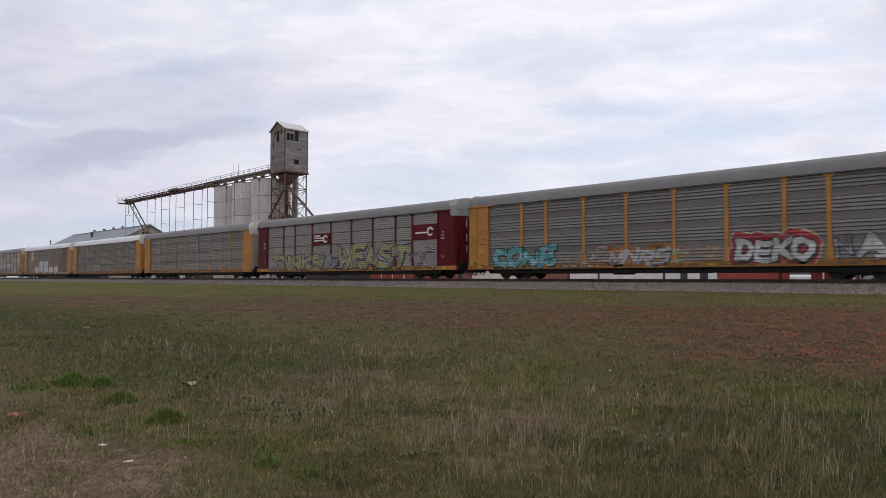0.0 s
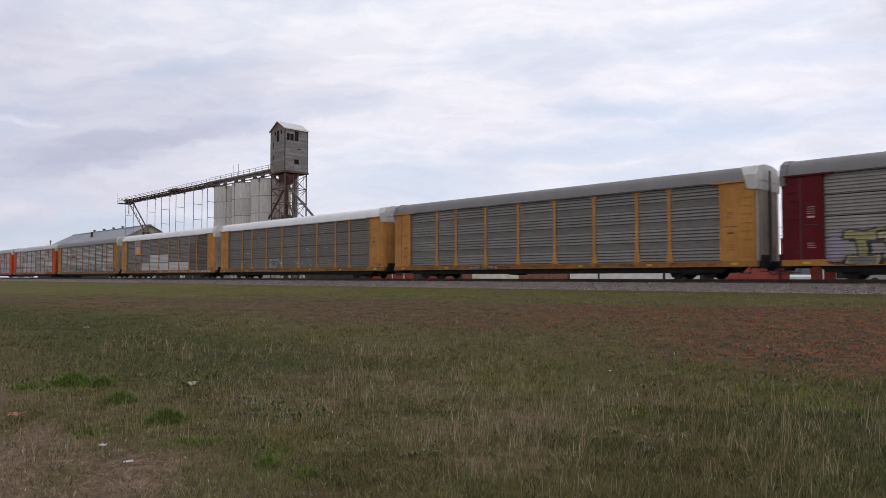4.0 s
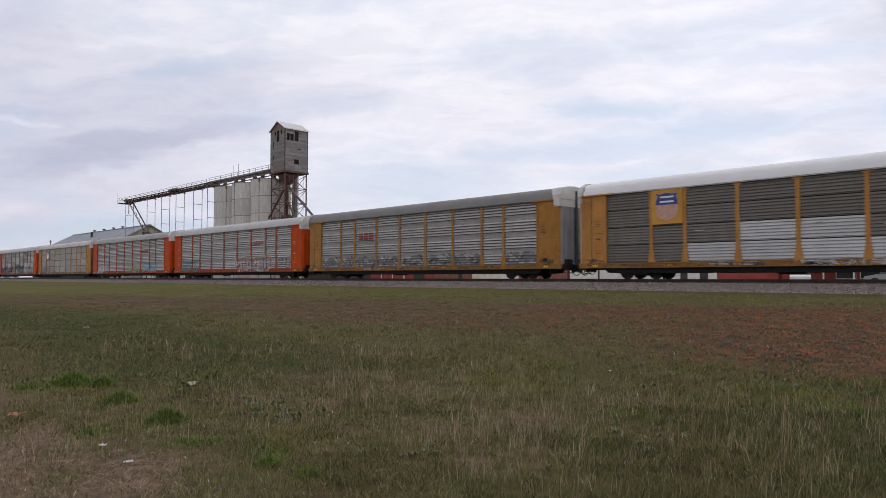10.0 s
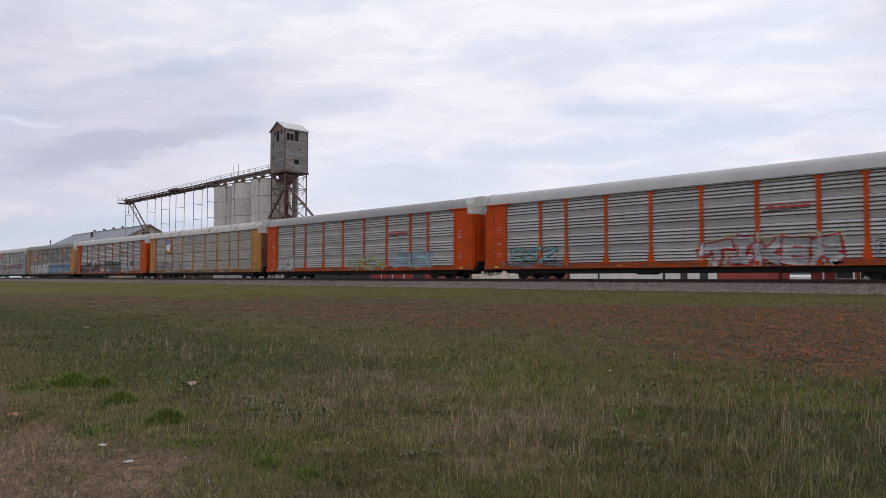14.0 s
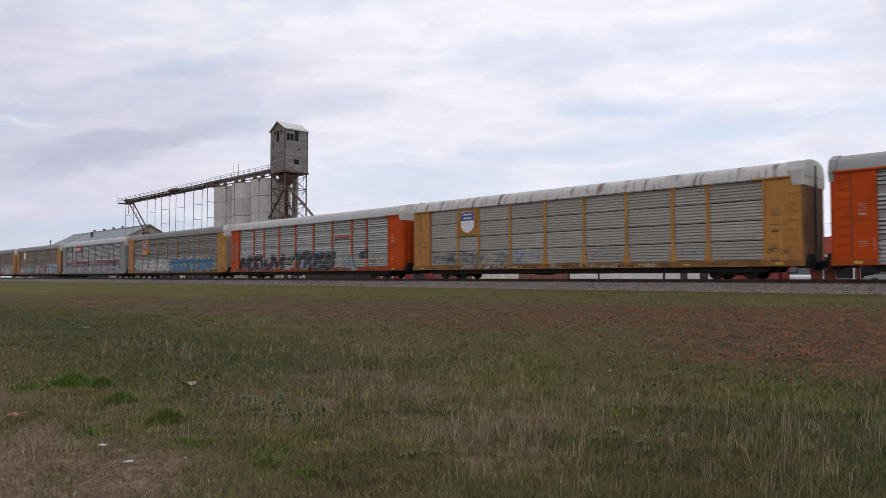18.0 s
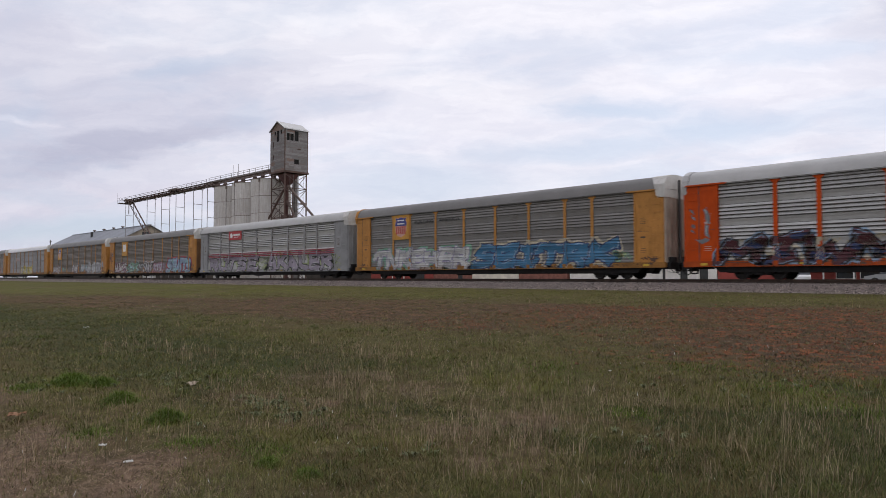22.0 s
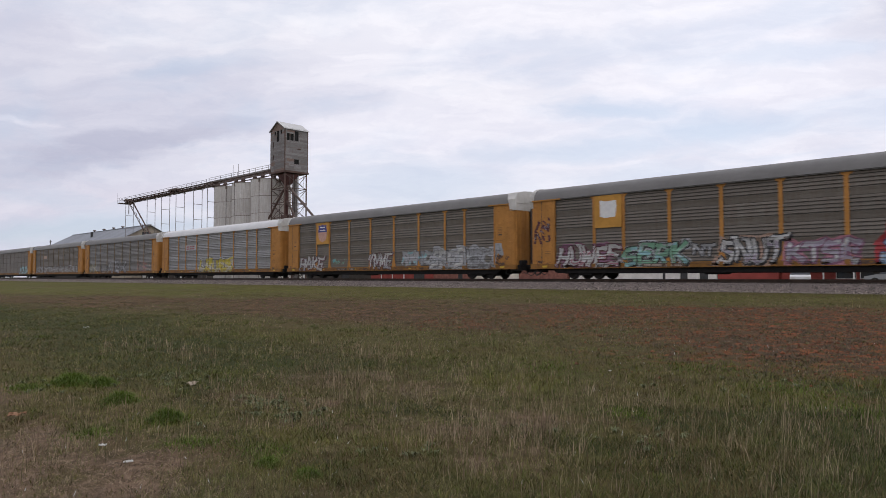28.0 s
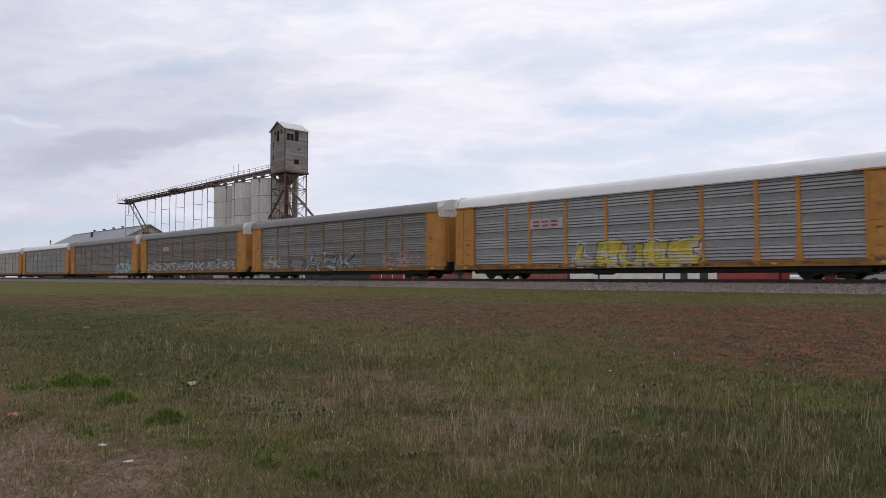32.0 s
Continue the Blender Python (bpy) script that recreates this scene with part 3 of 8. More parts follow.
    part("far_sleepers", g, tie_mat, track)["kind"] = "stuff"


build_track()
# ---- the train: twenty covered wagons ----
HALF = 13.62             # half length of a wagon's body
SILL0, SILL1, EAVE = 0.70, 1.0, 4.97
POSTS = (-9.05, -7.1, -4.3, -1.45, 1.45, 4.3, 7.1, 9.05)
PANEL_END = 11.85
BAYS = list(zip((-PANEL_END, *POSTS), (*POSTS, PANEL_END)))
# how deep the folds of each kind of sheet are; the sheets stand at 1.40 from the middle, posts at 1.5
RIB_DEPTHS = {"ribbed": 0.085, "louvred": 0.085, "even": 0.05, "fine": 0.042}
# where the sheets of each kind meet, from foot to head
JOINTS = {st: (SILL1, SILL1 + 0.712, SILL1 + 1.798, SILL1 + 2.884, EAVE) for st in RIB_DEPTHS}
JOINTS["fine"] = tuple(SILL1 + (EAVE - SILL1) * i / 4 for i in range(5))


def rib_profile(tier, style):
    """Outline of one sheet as (depth, height) pairs from its foot to its head; 1 is the outer face."""
    gap = 0.022 if style == "fine" else 0.005
    z0, z1 = JOINTS[style][tier] + gap, JOINTS[style][tier + 1] - gap
    plain_share, n, slot = {"ribbed": (0.30, 4, 0.27), "louvred": (0.345, 4, 0.28), "even": (0.33, 4, 0.22), "fine": (0.0, 6, 0.26)}[style]
    if style == "louvred" and tier == 0:
        return [(0.8, z0), (0.8, z1)]
    if tier == 0 and style != "fine":
        plain_share = 0.0
    out = [(0.0, z0)]
    za = z0 + plain_share * (z1 - z0)
    if plain_share:
        # the plain band bellies out a little towards its head
        out += [(0.35, z0 + 0.5 * plain_share * (z1 - z0)), (1.0, za - 0.012)]
    c = (z1 - za) / n
    for k in range(n):
        z = za + k * c
        # a slot, the underside of the fold, then its face leaning back
        out += [(0.0, z + 0.008), (0.0, z + slot * c), (1.0, z + slot * c + 0.014), (0.85, z + (slot + 0.25) * c), (0.15, z + c - 0.006)]
    return out


def sheet(width, tier, style, side=-1):
    g = Geo()
    prof = [(side * (1.40 + RIB_DEPTHS[style] * (r - 1)), z) for r, z in rib_profile(tier, style)]
    back = side * 1.28
    g.sweep(prof, -width / 2, width / 2, False)
    # slot floors get a darker material: the shade of the recess as colour
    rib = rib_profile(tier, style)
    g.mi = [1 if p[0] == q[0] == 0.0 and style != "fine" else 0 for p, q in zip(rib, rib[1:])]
    g.face([(-width / 2, back, prof[0][1]), (width / 2, back, prof[0][1]), (width / 2, back, prof[-1][1]), (-width / 2, back, prof[-1][1])])
    for sx in (-width / 2, width / 2):
        g.face([(sx, back, prof[0][1])] + [(sx, y, z) for y, z in prof] + [(sx, back, prof[-1][1])])
    return g


def post_shape(side=-1):
    """An upright with flared head and foot."""
    a, b = sorted((side * 1.415, side * 1.28))
    w, wf = 0.105, 0.22
    rows = [(SILL1, wf), (SILL1 + 0.18, wf * 0.85), (SILL1 + 0.7, w), (EAVE - 0.17, w), (EAVE - 0.09, 0.23), (EAVE + 0.02, 0.25)]
    g = Geo()
    vs = []
    for z, h in rows:
        vs += [(-h, a, z), (h, a, z), (h, b, z), (-h, b, z)]
    fs = [(3, 2, 1, 0), tuple(range(len(vs) - 4, len(vs)))]
    for i in range(len(rows) - 1):
        r = 4 * i
        fs += [(r + j, r + (j + 1) % 4, r + 4 + (j + 1) % 4, r + 4 + j) for j in range(4)]
    g.add(vs, fs)
    # the flanks between head and foot are coloured dark, dulling posts seen aslant
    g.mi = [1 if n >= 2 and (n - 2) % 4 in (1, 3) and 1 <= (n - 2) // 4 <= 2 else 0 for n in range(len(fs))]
    return g


ROOF_PROF = [(-1.53, 5.0), (-1.49, 5.20), (-1.40, 5.42), (-1.29, 5.57), (-1.10, 5.69), (-0.75, 5.79), (-0.35, 5.84), (0, 5.86)]
ROOF_PROF = ROOF_PROF + [(-y, z) for y, z in ROOF_PROF[-2::-1]]


def roof_shape():
    """Smooth roof sheets with faint seams."""
    g = Geo()
    outer, x1 = ROOF_PROF, HALF - 0.42
    g.sweep(outer, -HALF + 0.12, x1, False)
    g.sweep([(y * 0.97, z - 0.05) for y, z in outer], -HALF + 0.12, x1, False)
    n = 21
    for i in range(1, n):
        x = -HALF + 0.12 + (x1 + HALF - 0.12) * i / n
        g.sweep([(y * 1.001, z + 0.003) for y, z in outer], x - 0.012, x + 0.012, False)
    return g


CAP_PROF = [(-1.535, 4.99), (-1.50, 5.26), (-1.33, 5.58), (-0.80, 5.83), (0, 5.885)]
CAP_PROF = CAP_PROF + [(-y, z) for y, z in CAP_PROF[-2::-1]]


def gable_shape(s):
    """End cap: a folded hood over the roof's end, and the flat panel above the doors."""
    g = Geo()
    a, b = sorted((s * (HALF - 0.10), s * (HALF + 0.14)))
    g.sweep(CAP_PROF + [(1.46, 4.55), (-1.46, 4.55)], a, b)
    a, b = sorted((s * (HALF - 0.20), s * (HALF - 0.10)))
    g.sweep([(y * 0.998, z - 0.004) for y, z in CAP_PROF] + [(1.4, 5.02), (-1.4, 5.02)], a, b)
    a, b = sorted((s * (HALF + 0.14), s * (HALF + 0.18)))
    g.box(a, b, -0.04, 0.04, 4.55, 5.7)
    return g


HOOD_PROF = [(-1.50, 4.55), (-1.535, 5.28), (-1.25, 5.71), (-0.65, 5.84), (0, 5.88)]
HOOD_PROF = HOOD_PROF + [(-y, z) for y, z in HOOD_PROF[-2::-1]]


def hood_shape():
    """Angular hood at one end: a flat face, the rear edge sloping forward to the eave."""
    g = Geo()
    n = len(HOOD_PROF)
    front = [(HALF + 0.14, y, z) for y, z in HOOD_PROF]
    rear = [(HALF - 0.36 - 0.45 * max(0.0, z - 4.99) / 0.895, y, z) for y, z in HOOD_PROF]
    g.add(front + rear, [(i, i + 1, n + i + 1, n + i) for i in range(n - 1)] + [tuple(range(n)), tuple(range(2 * n - 1, n - 1, -1)), (0, n, 2 * n - 1, n - 1)])
    # a rail across the face and the joint between the two halves
    g.box(HALF + 0.14, HALF + 0.16, -1.4, 1.4, 5.02, 5.06)
    return g


def end_sill_shape(s):
    """The heavy black beam and draft gear below the doors."""
    g = Geo()
    a, b = sorted((s * (HALF - 0.35), s * (HALF + 0.30)))
    g.box(a, b, -1.30, 1.30, 0.62, 0.985, 0.03)
    a, b = sorted((s * (HALF + 0.12), s * (HALF + 0.40)))
    g.box(a, b, -0.42, 0.42, 0.50, 0.90, 0.03)
    a, b = sorted((s * (HALF + 0.14), s * (HALF + 0.34)))
    g.box(a, b, -1.20, -0.55, 0.95, 1.28, 0.03)
    g.tube((s * (HALF + 0.2), 0.4, 0.95), (s * (HALF + 0.2), 0.4, 1.7), 0.02, 6)
    return g


def seal_shape(s):
    """Dark strip where the roof meets its end cap."""
    a, b = sorted((s * (HALF - 0.23), s * (HALF - 0.20)))
    return Geo().sweep([(y * 1.004, z + 0.01) for y, z in ROOF_PROF] + [(y * 0.98, z - 0.03) for y, z in ROOF_PROF[::-1]], a, b)


def end_panel_shape(s, side=-1):
    """The full-height plate at a wagon's end, with its rounded outer corner and pressed ribs."""
    g = Geo()
    o, i = side * 1.47, side * 1.30
    if s > 0:
        x0, x1 = PANEL_END, HALF - 0.1
    else:
        x0, x1 = -HALF + 0.1, -PANEL_END
    far = x1 if s > 0 else x0
    corner = [(far + s * 0.06, o - side * 0.02), (far + s * 0.10, o - side * 0.08)]
    near = x0 if s > 0 else x1
    loop = [(near, o), (far - s * 0.02, o)] + corner + [(far + s * 0.1, i), (near, i)]
    n = len(loop)
    vs = [(x, y, z) for z in (0.78, EAVE) for x, y in loop]
    fs = [(k, (k + 1) % n, n + (k + 1) % n, n + k) for k in range(n)] + [tuple(range(n - 1, -1, -1)), tuple(range(n, 2 * n))]
    g.add(vs, fs)
    return g


def pressing_shape(s, side, z0, z1):
    """A raised field pressed into an end plate."""
    a, b = sorted((side * 1.466, side * 1.476))
    c, d = sorted((s * (PANEL_END + 0.22), s * (PANEL_END + 0.9)))
    return Geo().box(c, d, a, b, z0, z1)


def edge_bar_shape(s, side):
    a, b = sorted((side * 1.468, side * 1.51))
    c, d = sorted((s * PANEL_END, s * (PANEL_END + 0.1)))
    return Geo().box(c, d, a, b, 1.0, EAVE - 0.035)


def header_shape(s, side=-1):
    a, b = sorted((side * 1.42, side * 1.56))
    c, d = sorted((s * (PANEL_END - 0.45), s * (HALF - (0.42 if s > 0 else 0.05))))
    return Geo().box(c, d, a, b, EAVE - 0.03, EAVE + 0.05)


def door_shape(s, leaf):
    """One tall folded end door leaf."""
    ys = [0.07, 0.3, 0.36, 0.46, 0.52, 0.8, 0.86, 0.96, 1.02, 1.36]
    out = [0, 0, 0.05, 0.05, 0, 0, 0.05, 0.05, 0, 0]
    loop = [(s * (HALF + 0.11 + d), leaf * y) for y, d in zip(ys, out)] + [(s * (HALF - 0.05), leaf * 1.36), (s * (HALF - 0.05), leaf * 0.07)]
    n = len(loop)
    vs = [(x, y, z) for z in (0.95, 4.56) for x, y in loop]
    return Geo().add(vs, [(i, (i + 1) % n, n + (i + 1) % n, n + i) for i in range(n)] + [tuple(range(n)), tuple(range(n, 2 * n))])


def rung_shape(s):
    """A bent grab iron."""
    x0, x1 = sorted((s * (HALF - 0.62), s * (HALF - 0.17)))
    y = -1.515
    return Geo().box(x0, x1, y - 0.012, y + 0.012, -0.012, 0.012).box(x0, x0 + 0.024, y + 0.012, -1.47, -0.012, 0.012).box(x1 - 0.024, x1, y + 0.012, -1.47, -0.012, 0.012)


def sill_shape(side=-1):
    g = Geo()
    a, b = sorted((side * 1.5, side * 1.25))
    g.box(-HALF - 0.1, HALF + 0.1, a, b, SILL0 + 0.03, SILL1)
    c, d = sorted((side * 1.53, side * 1.4))
    g.box(-HALF - 0.1, HALF + 0.1, c, d, SILL0, SILL0 + 0.035)
    for x in POSTS:
        c, d = sorted((side * 1.5, side * 1.525))
        g.box(x - 0.12, x + 0.12, c, d, SILL0 + 0.06, SILL1 - 0.02)
    return g


def frame_shape():
    """Deck and fish-bellied centre sill, cross bearers, brake pipe."""
    g = Geo()
    g.box(-HALF, HALF, -1.25, 1.25, SILL0 + 0.05, SILL1 - 0.03)
    prof = [(-HALF, 0.72), (-12.2, 0.72), (-11.9, 0.40), (11.9, 0.40), (12.2, 0.72), (HALF, 0.72)]
    for y0, y1 in ((-0.34, 0.34), (-1.24, -1.16), (1.16, 1.24)):
        dz = 0.0 if y0 == -0.34 else 0.02
        vs = [(x, y, z + dz) for y in (y0, y1) for x, z in prof] + [(x, y, 0.78) for y in (y0, y1) for x, z in prof]
        n = len(prof)
        fs = []
        for k in range(n - 1):
            fs += [(k, k + 1, 2 * n + k + 1, 2 * n + k), (n + k, n + k + 1, 3 * n + k + 1, 3 * n + k), (k, k + 1, n + k + 1, n + k)]
        g.add(vs, fs)
    for x in np.arange(-7, 7.1, 2.0):
        g.box(x - 0.06, x + 0.06, -1.2, 1.2, 0.40, 0.76)
    g.tube((-8, -0.8, 0.5), (8, -0.8, 0.5), 0.03, 6)
    g.box(2.2, 3.2, -1.0, -0.5, 0.4, 0.75, 0.05)
    g.tube((-2.6, -0.8, 0.52), (-1.3, -0.8, 0.52), 0.2, 10)
    return g


def coupler_shape(s):
    g = Geo()
    a, b = sorted((s * (HALF - 0.6), s * (HALF + 0.48)))
    g.box(a, b, -0.13, 0.13, 0.70, 0.94, 0.02)
    a, b = sorted((s * (HALF + 0.28), s * (HALF + 0.68)))
    g.box(a, b, -0.24, 0.2, 0.64, 0.98, 0.06)
    # cut lever and steps
    g.tube((s * (HALF + 0.1), -1.35, 0.72), (s * (HALF + 0.35), -0.2, 0.62), 0.018, 6)
    g.bar((s * (HALF - 0.25), -1.48, 0.7), (s * (HALF - 0.25), -1.48, 0.38), 0.04)
    g.bar((s * (HALF - 0.7), -1.48, 0.7), (s * (HALF - 0.7), -1.48, 0.38), 0.04)
    g.bar((s * (HALF - 0.25), -1.48, 0.38), (s * (HALF - 0.7), -1.48, 0.38), 0.05)
    return g


def hose_shape(s, y0, sag, reach, r):
    """One sagging air hose."""
    g = Geo()
    pts = [Vector((s * (HALF + 0.1 + reach * t), y0 + 0.12 * t, 0.62 - sag * math.sin(t * 3.0))) for t in np.linspace(0, 1, 9)]
    for p, q in zip(pts, pts[1:]):
        g.tube(p, q, r, 6)
    return g


HOSES = ((-0.42, 0.34, 0.7, 0.025), (-0.85, 0.20, 0.62, 0.016), (0.35, 0.28, 0.7, 0.022))


def rod_shape(s):
    """A bent uncoupling rod."""
    g = Geo()
    bend = [(HALF + 0.12, -1.42, 0.66), (HALF + 0.22, -1.40, 0.46), (HALF + 0.30, -0.9, 0.44), (HALF + 0.46, -0.3, 0.52)]
    for p, q in zip(bend, bend[1:]):
        g.tube((s * p[0], p[1], p[2]), (s * q[0], q[1], q[2]), 0.014, 5)
    return g


def truck_shape():
    """Cast side frames with bolster, springs and axle boxes; origin at axle height."""
    g = Geo()
    for side in (-1, 1):
        y0, y1 = sorted((side * 1.0, side * 1.12))
        outline = [(-1.25, 0.0), (-1.2, 0.16), (-0.8, 0.16), (-0.45, 0.3), (0.45, 0.3), (0.8, 0.16), (1.2, 0.16), (1.25, 0.0), (0.75, -0.08), (0.42, -0.2), (-0.42, -0.2), (-0.75, -0.08)]
        n = len(outline)
        vs = [(x, y, z) for y in (y0, y1) for x, z in outline]
        g.add(vs, [tuple(range(n - 1, -1, -1)), tuple(range(n, 2 * n))] + [(k, (k + 1) % n, n + (k + 1) % n, n + k) for k in range(n)])
        for x in (-0.2, 0.0, 0.2):
            g.tube((x, side * 1.14, -0.16), (x, side * 1.14, 0.1), 0.07, 8)
    g.box(-0.22, 0.22, -1.15, 1.15, 0.0, 0.3, 0.03)
    # brake beams and rigging between the wheels
    g.box(-1.3, 1.3, -0.62, 0.62, -0.12, 0.26, 0.04)
    for x in (-0.42, 0.42):
        g.box(x - 0.05, x + 0.05, -0.95, 0.95, -0.22, -0.08)
    return g


def wheelset_shape():
    g = Geo()
    for side in (-1, 1):
        y = side * 0.755
        n = 28
        rings = [(side * 0.69, 0.445), (side * 0.715, 0.445), (side * 0.72, 0.42), (side * 0.83, 0.412), (side * 0.83, 0.35), (side * 0.80, 0.33), (side * 0.80, 0.14), (side * 0.85, 0.12)]
        vs = [(r * math.cos(6.28318 * k / n), yy, r * math.sin(6.28318 * k / n)) for yy, r in rings for k in range(n)]
        fs = []
        for j in range(len(rings) - 1):
            fs += [(j * n + k, j * n + (k + 1) % n, (j + 1) * n + (k + 1) % n, (j + 1) * n + k) for k in range(n)]
        fs += [tuple(range(n)), tuple(range((len(rings) - 1) * n, len(rings) * n))]
        g.add(vs, fs)
        # three bolts on the bearing cap
        for k in range(3):
            a = 2.0944 * k
            g.tube((0.06 * math.cos(a), side * 1.12, 0.06 * math.sin(a)), (0.06 * math.cos(a), side * 1.17, 0.06 * math.sin(a)), 0.018, 5)
    g.tube((0, -1.14, 0), (0, 1.14, 0), 0.085, 10)
    return g


def stencils(car, s, seed, m):
    """Data panels on an end plate, as boxes of thin plain bars, and the gap between its two plates."""
    rng = random.Random(seed)
    x = s * (PANEL_END + 0.55)
    for z, n in ((3.45, 4), (1.75, 3)):
        w = rng.choice((0.34, 0.42))
        for k in range(n):
            part("stencil", shared(("stencil", w), lambda: Geo().box(-w / 2, w / 2, -1.481, -1.476, 0, 0.022), m), None, car, at=(x, 0, z - k * 0.10))
    part("stencil", shared(("stencil_number",), lambda: Geo().box(-0.16, 0.16, -1.481, -1.476, 0, 0.09), m), None, car, at=(x, 0, rng.choice((2.35, 2.95))))
    part("plate_gap", shared(("plate_gap", s), lambda: Geo().box(-0.36, 0.36, -1.479, -1.47, 0, 0.018), SEAL), None, car, at=(x, 0, rng.choice((2.62, 2.72))))


STENCIL_DARK = plain("dark_stencil_paint", (0.09, 0.06, 0.04), 0.7, 0, 0.2, 8)
STENCIL_PALE = plain("pale_stencil_paint", (0.42, 0.34, 0.28), 0.7, 0, 0.2, 8)
REFLECTOR = plain("yellow_reflector_tape", (0.55, 0.36, 0.03), 0.4, 0, 0.15, 6)

WAGONS = []
WHEELSETS = {-0.89: [], 0.89: []}


RUST_DOOR = painted_steel("rust_brown_door_paint", (0.21, 0.115, 0.06), (0.08, 0.045, 0.03), 0.9)
END_PAINT = {1: (MAROON, ROOF_MID), 5: (GREYPAINT, CAP_WHITE), 2: (PAINT_CREAM, CAP_WHITE), 4: (PAINT_CREAM, CAP_WHITE), 8: (RUST_DOOR, CAP_WHITE), 12: (RUST_DOOR, CAP_WHITE), 10: (PAINT_CREAM, CAP_WHITE)}    # wagons whose doors and caps differ


def wagon(k, label, style, side_m, post_m, roof_m, sill_m=None, posts_m=None, swap=None):
    """One wagon with its parts; the origin stands on the rails at its middle."""
    car = thing("rail_wagon", label, "rail wagon", (0, TRACK_Y, BODY_Z), group="wagons of the train")
    sill_m = sill_m or {YELLOW: SILL_YELLOW, OCHRE: SILL_YELLOW, ORANGE: SILL_ORANGE}.get(post_m, post_m)
    door_m, cap_m = END_PAINT.get(k, (post_m, CAP_WHITE))
    posts_m = posts_m or post_m
    # solid core, coloured dark in place of the unlit hollow inside
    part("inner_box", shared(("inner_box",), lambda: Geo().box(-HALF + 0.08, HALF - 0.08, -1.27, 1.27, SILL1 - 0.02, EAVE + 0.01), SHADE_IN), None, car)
    part("underframe", shared(("underframe",), frame_shape, BLACK_IRON), None, car)
    for side in (-1, 1):
        part("side_sill", shared(("side_sill", side), lambda: sill_shape(side), sill_m), None, car)
        for x in POSTS:
            part("post", shared(("post", side), lambda: post_shape(side), posts_m, POST_FLANK), None, car, at=(x, 0, 0))
        for s in (-1, 1):
            part("end_plate", shared(("end_plate", s, side), lambda: end_panel_shape(s, side), post_m), None, car)
            for z0, z1 in ((1.15, 2.55), (2.75, 3.55), (3.7, 4.7)):
                part("pressing", shared(("pressing", s, side, z0), lambda: pressing_shape(s, side, z0, z1), post_m), None, car)
            part("edge_bar", shared(("edge_bar", s, side), lambda: edge_bar_shape(s, side), post_m), None, car)
            if side < 0 and s < 0:
                part("groove", shared(("groove", s), lambda: Geo().box(s * (HALF - 0.76) - 0.022, s * (HALF - 0.76) + 0.022, -1.474, -1.46, 1.02, EAVE - 0.05), SEAL), None, car)
            part("header_rail", shared(("header_rail", s, side), lambda: header_shape(s, side), post_m), None, car)
            for n in range(9 if side < 0 else 0):
                part("ladder_rung", shared(("ladder_rung", s), lambda: rung_shape(s), post_m), None, car, at=(0, 0, 1.25 + n * 0.42))
    for b, (x0, x1) in enumerate(BAYS):
        w = round(x1 - x0 - 0.02, 3)
        for tier in range(4):
            m = (swap or {}).get((b, tier), side_m)
            part("side_sheet", shared(("side_sheet", w, tier, style), lambda: sheet(w, tier, style), m, SLOT_SHADE), None, car, at=((x0 + x1) / 2, 0, 0))
            if tier % 2 == 0:
                part("side_sheet", shared(("side_sheet_far", w, tier, style), lambda: far_sheet(w, tier, style), side_m), None, car, at=((x0 + x1) / 2, 0, 0))
    # thin raised dark strip draws the shadow line of the sill's groove
    part("sill_groove", shared(("sill_groove",), lambda: Geo().box(-PANEL_END, PANEL_END, -1.512, -1.498, 0.905, 0.922), SEAL), None, car)
    # dark strip below the roof edge paints in the overhang's shadow
    part("eave_gap", shared(("eave_gap",), lambda: Geo().box(-PANEL_END, PANEL_END, -1.408, -1.36, EAVE - 0.02, EAVE + 0.035), SEAL), None, car)
    part("roof", shared(("roof",), roof_shape, roof_m), None, car, smooth=True)
    for s in (-1, 1):
        if s < 0:
            part("roof_seal", shared(("roof_seal", s), lambda: seal_shape(s), SEAL), None, car)
        part("end_cap", shared(("end_cap", s), lambda: gable_shape(s) if s < 0 else hood_shape(), YELLOW if k == 10 and s < 0 else roof_m if s < 0 and k not in (3, 4, 12, 13, 14) else cap_m), None, car, "end cap above the doors")
        part("end_sill", shared(("end_sill", s), lambda: end_sill_shape(s), BLACK_IRON), None, car)
        for leaf in (-1, 1):
            part("end_door", shared(("end_door", s, leaf), lambda: door_shape(s, leaf), door_m), None, car)
        if s > 0:
            part("door_seam", shared(("door_seam",), lambda: Geo().box(HALF + 0.12, HALF + 0.175, 0.02, 0.24, 0.95, 5.6), SEAL), None, car)
        if s > 0 and k == 5:
            part("jack_pad", shared(("jack_pad",), lambda: Geo().box(12.35, 12.7, -1.50, -1.46, 1.16, 1.36, 0.02), BLACK_IRON), None, car)
        part("coupler", shared(("coupler", s), lambda: coupler_shape(s), BLACK_IRON), None, car)
        for i, hose in enumerate(HOSES):
            part("air_hose", shared(("air_hose", s, i), lambda: hose_shape(s, *hose), SEAL), None, car)
        part("uncoupling_rod", shared(("uncoupling_rod", s), lambda: rod_shape(s), BLACK_IRON), None, car)
        stencils(car, s, k % 4, STENCIL_PALE if post_m in (MAROON, ORANGE) else STENCIL_DARK)
        for x_ in (3.4, 7.9):
            part("reflector", shared(("reflector_small",), lambda: Geo().box(-0.16, 0.16, -1.506, -1.501, 0.80, 0.88), REFLECTOR), None, car, at=(s * x_, 0, 0))
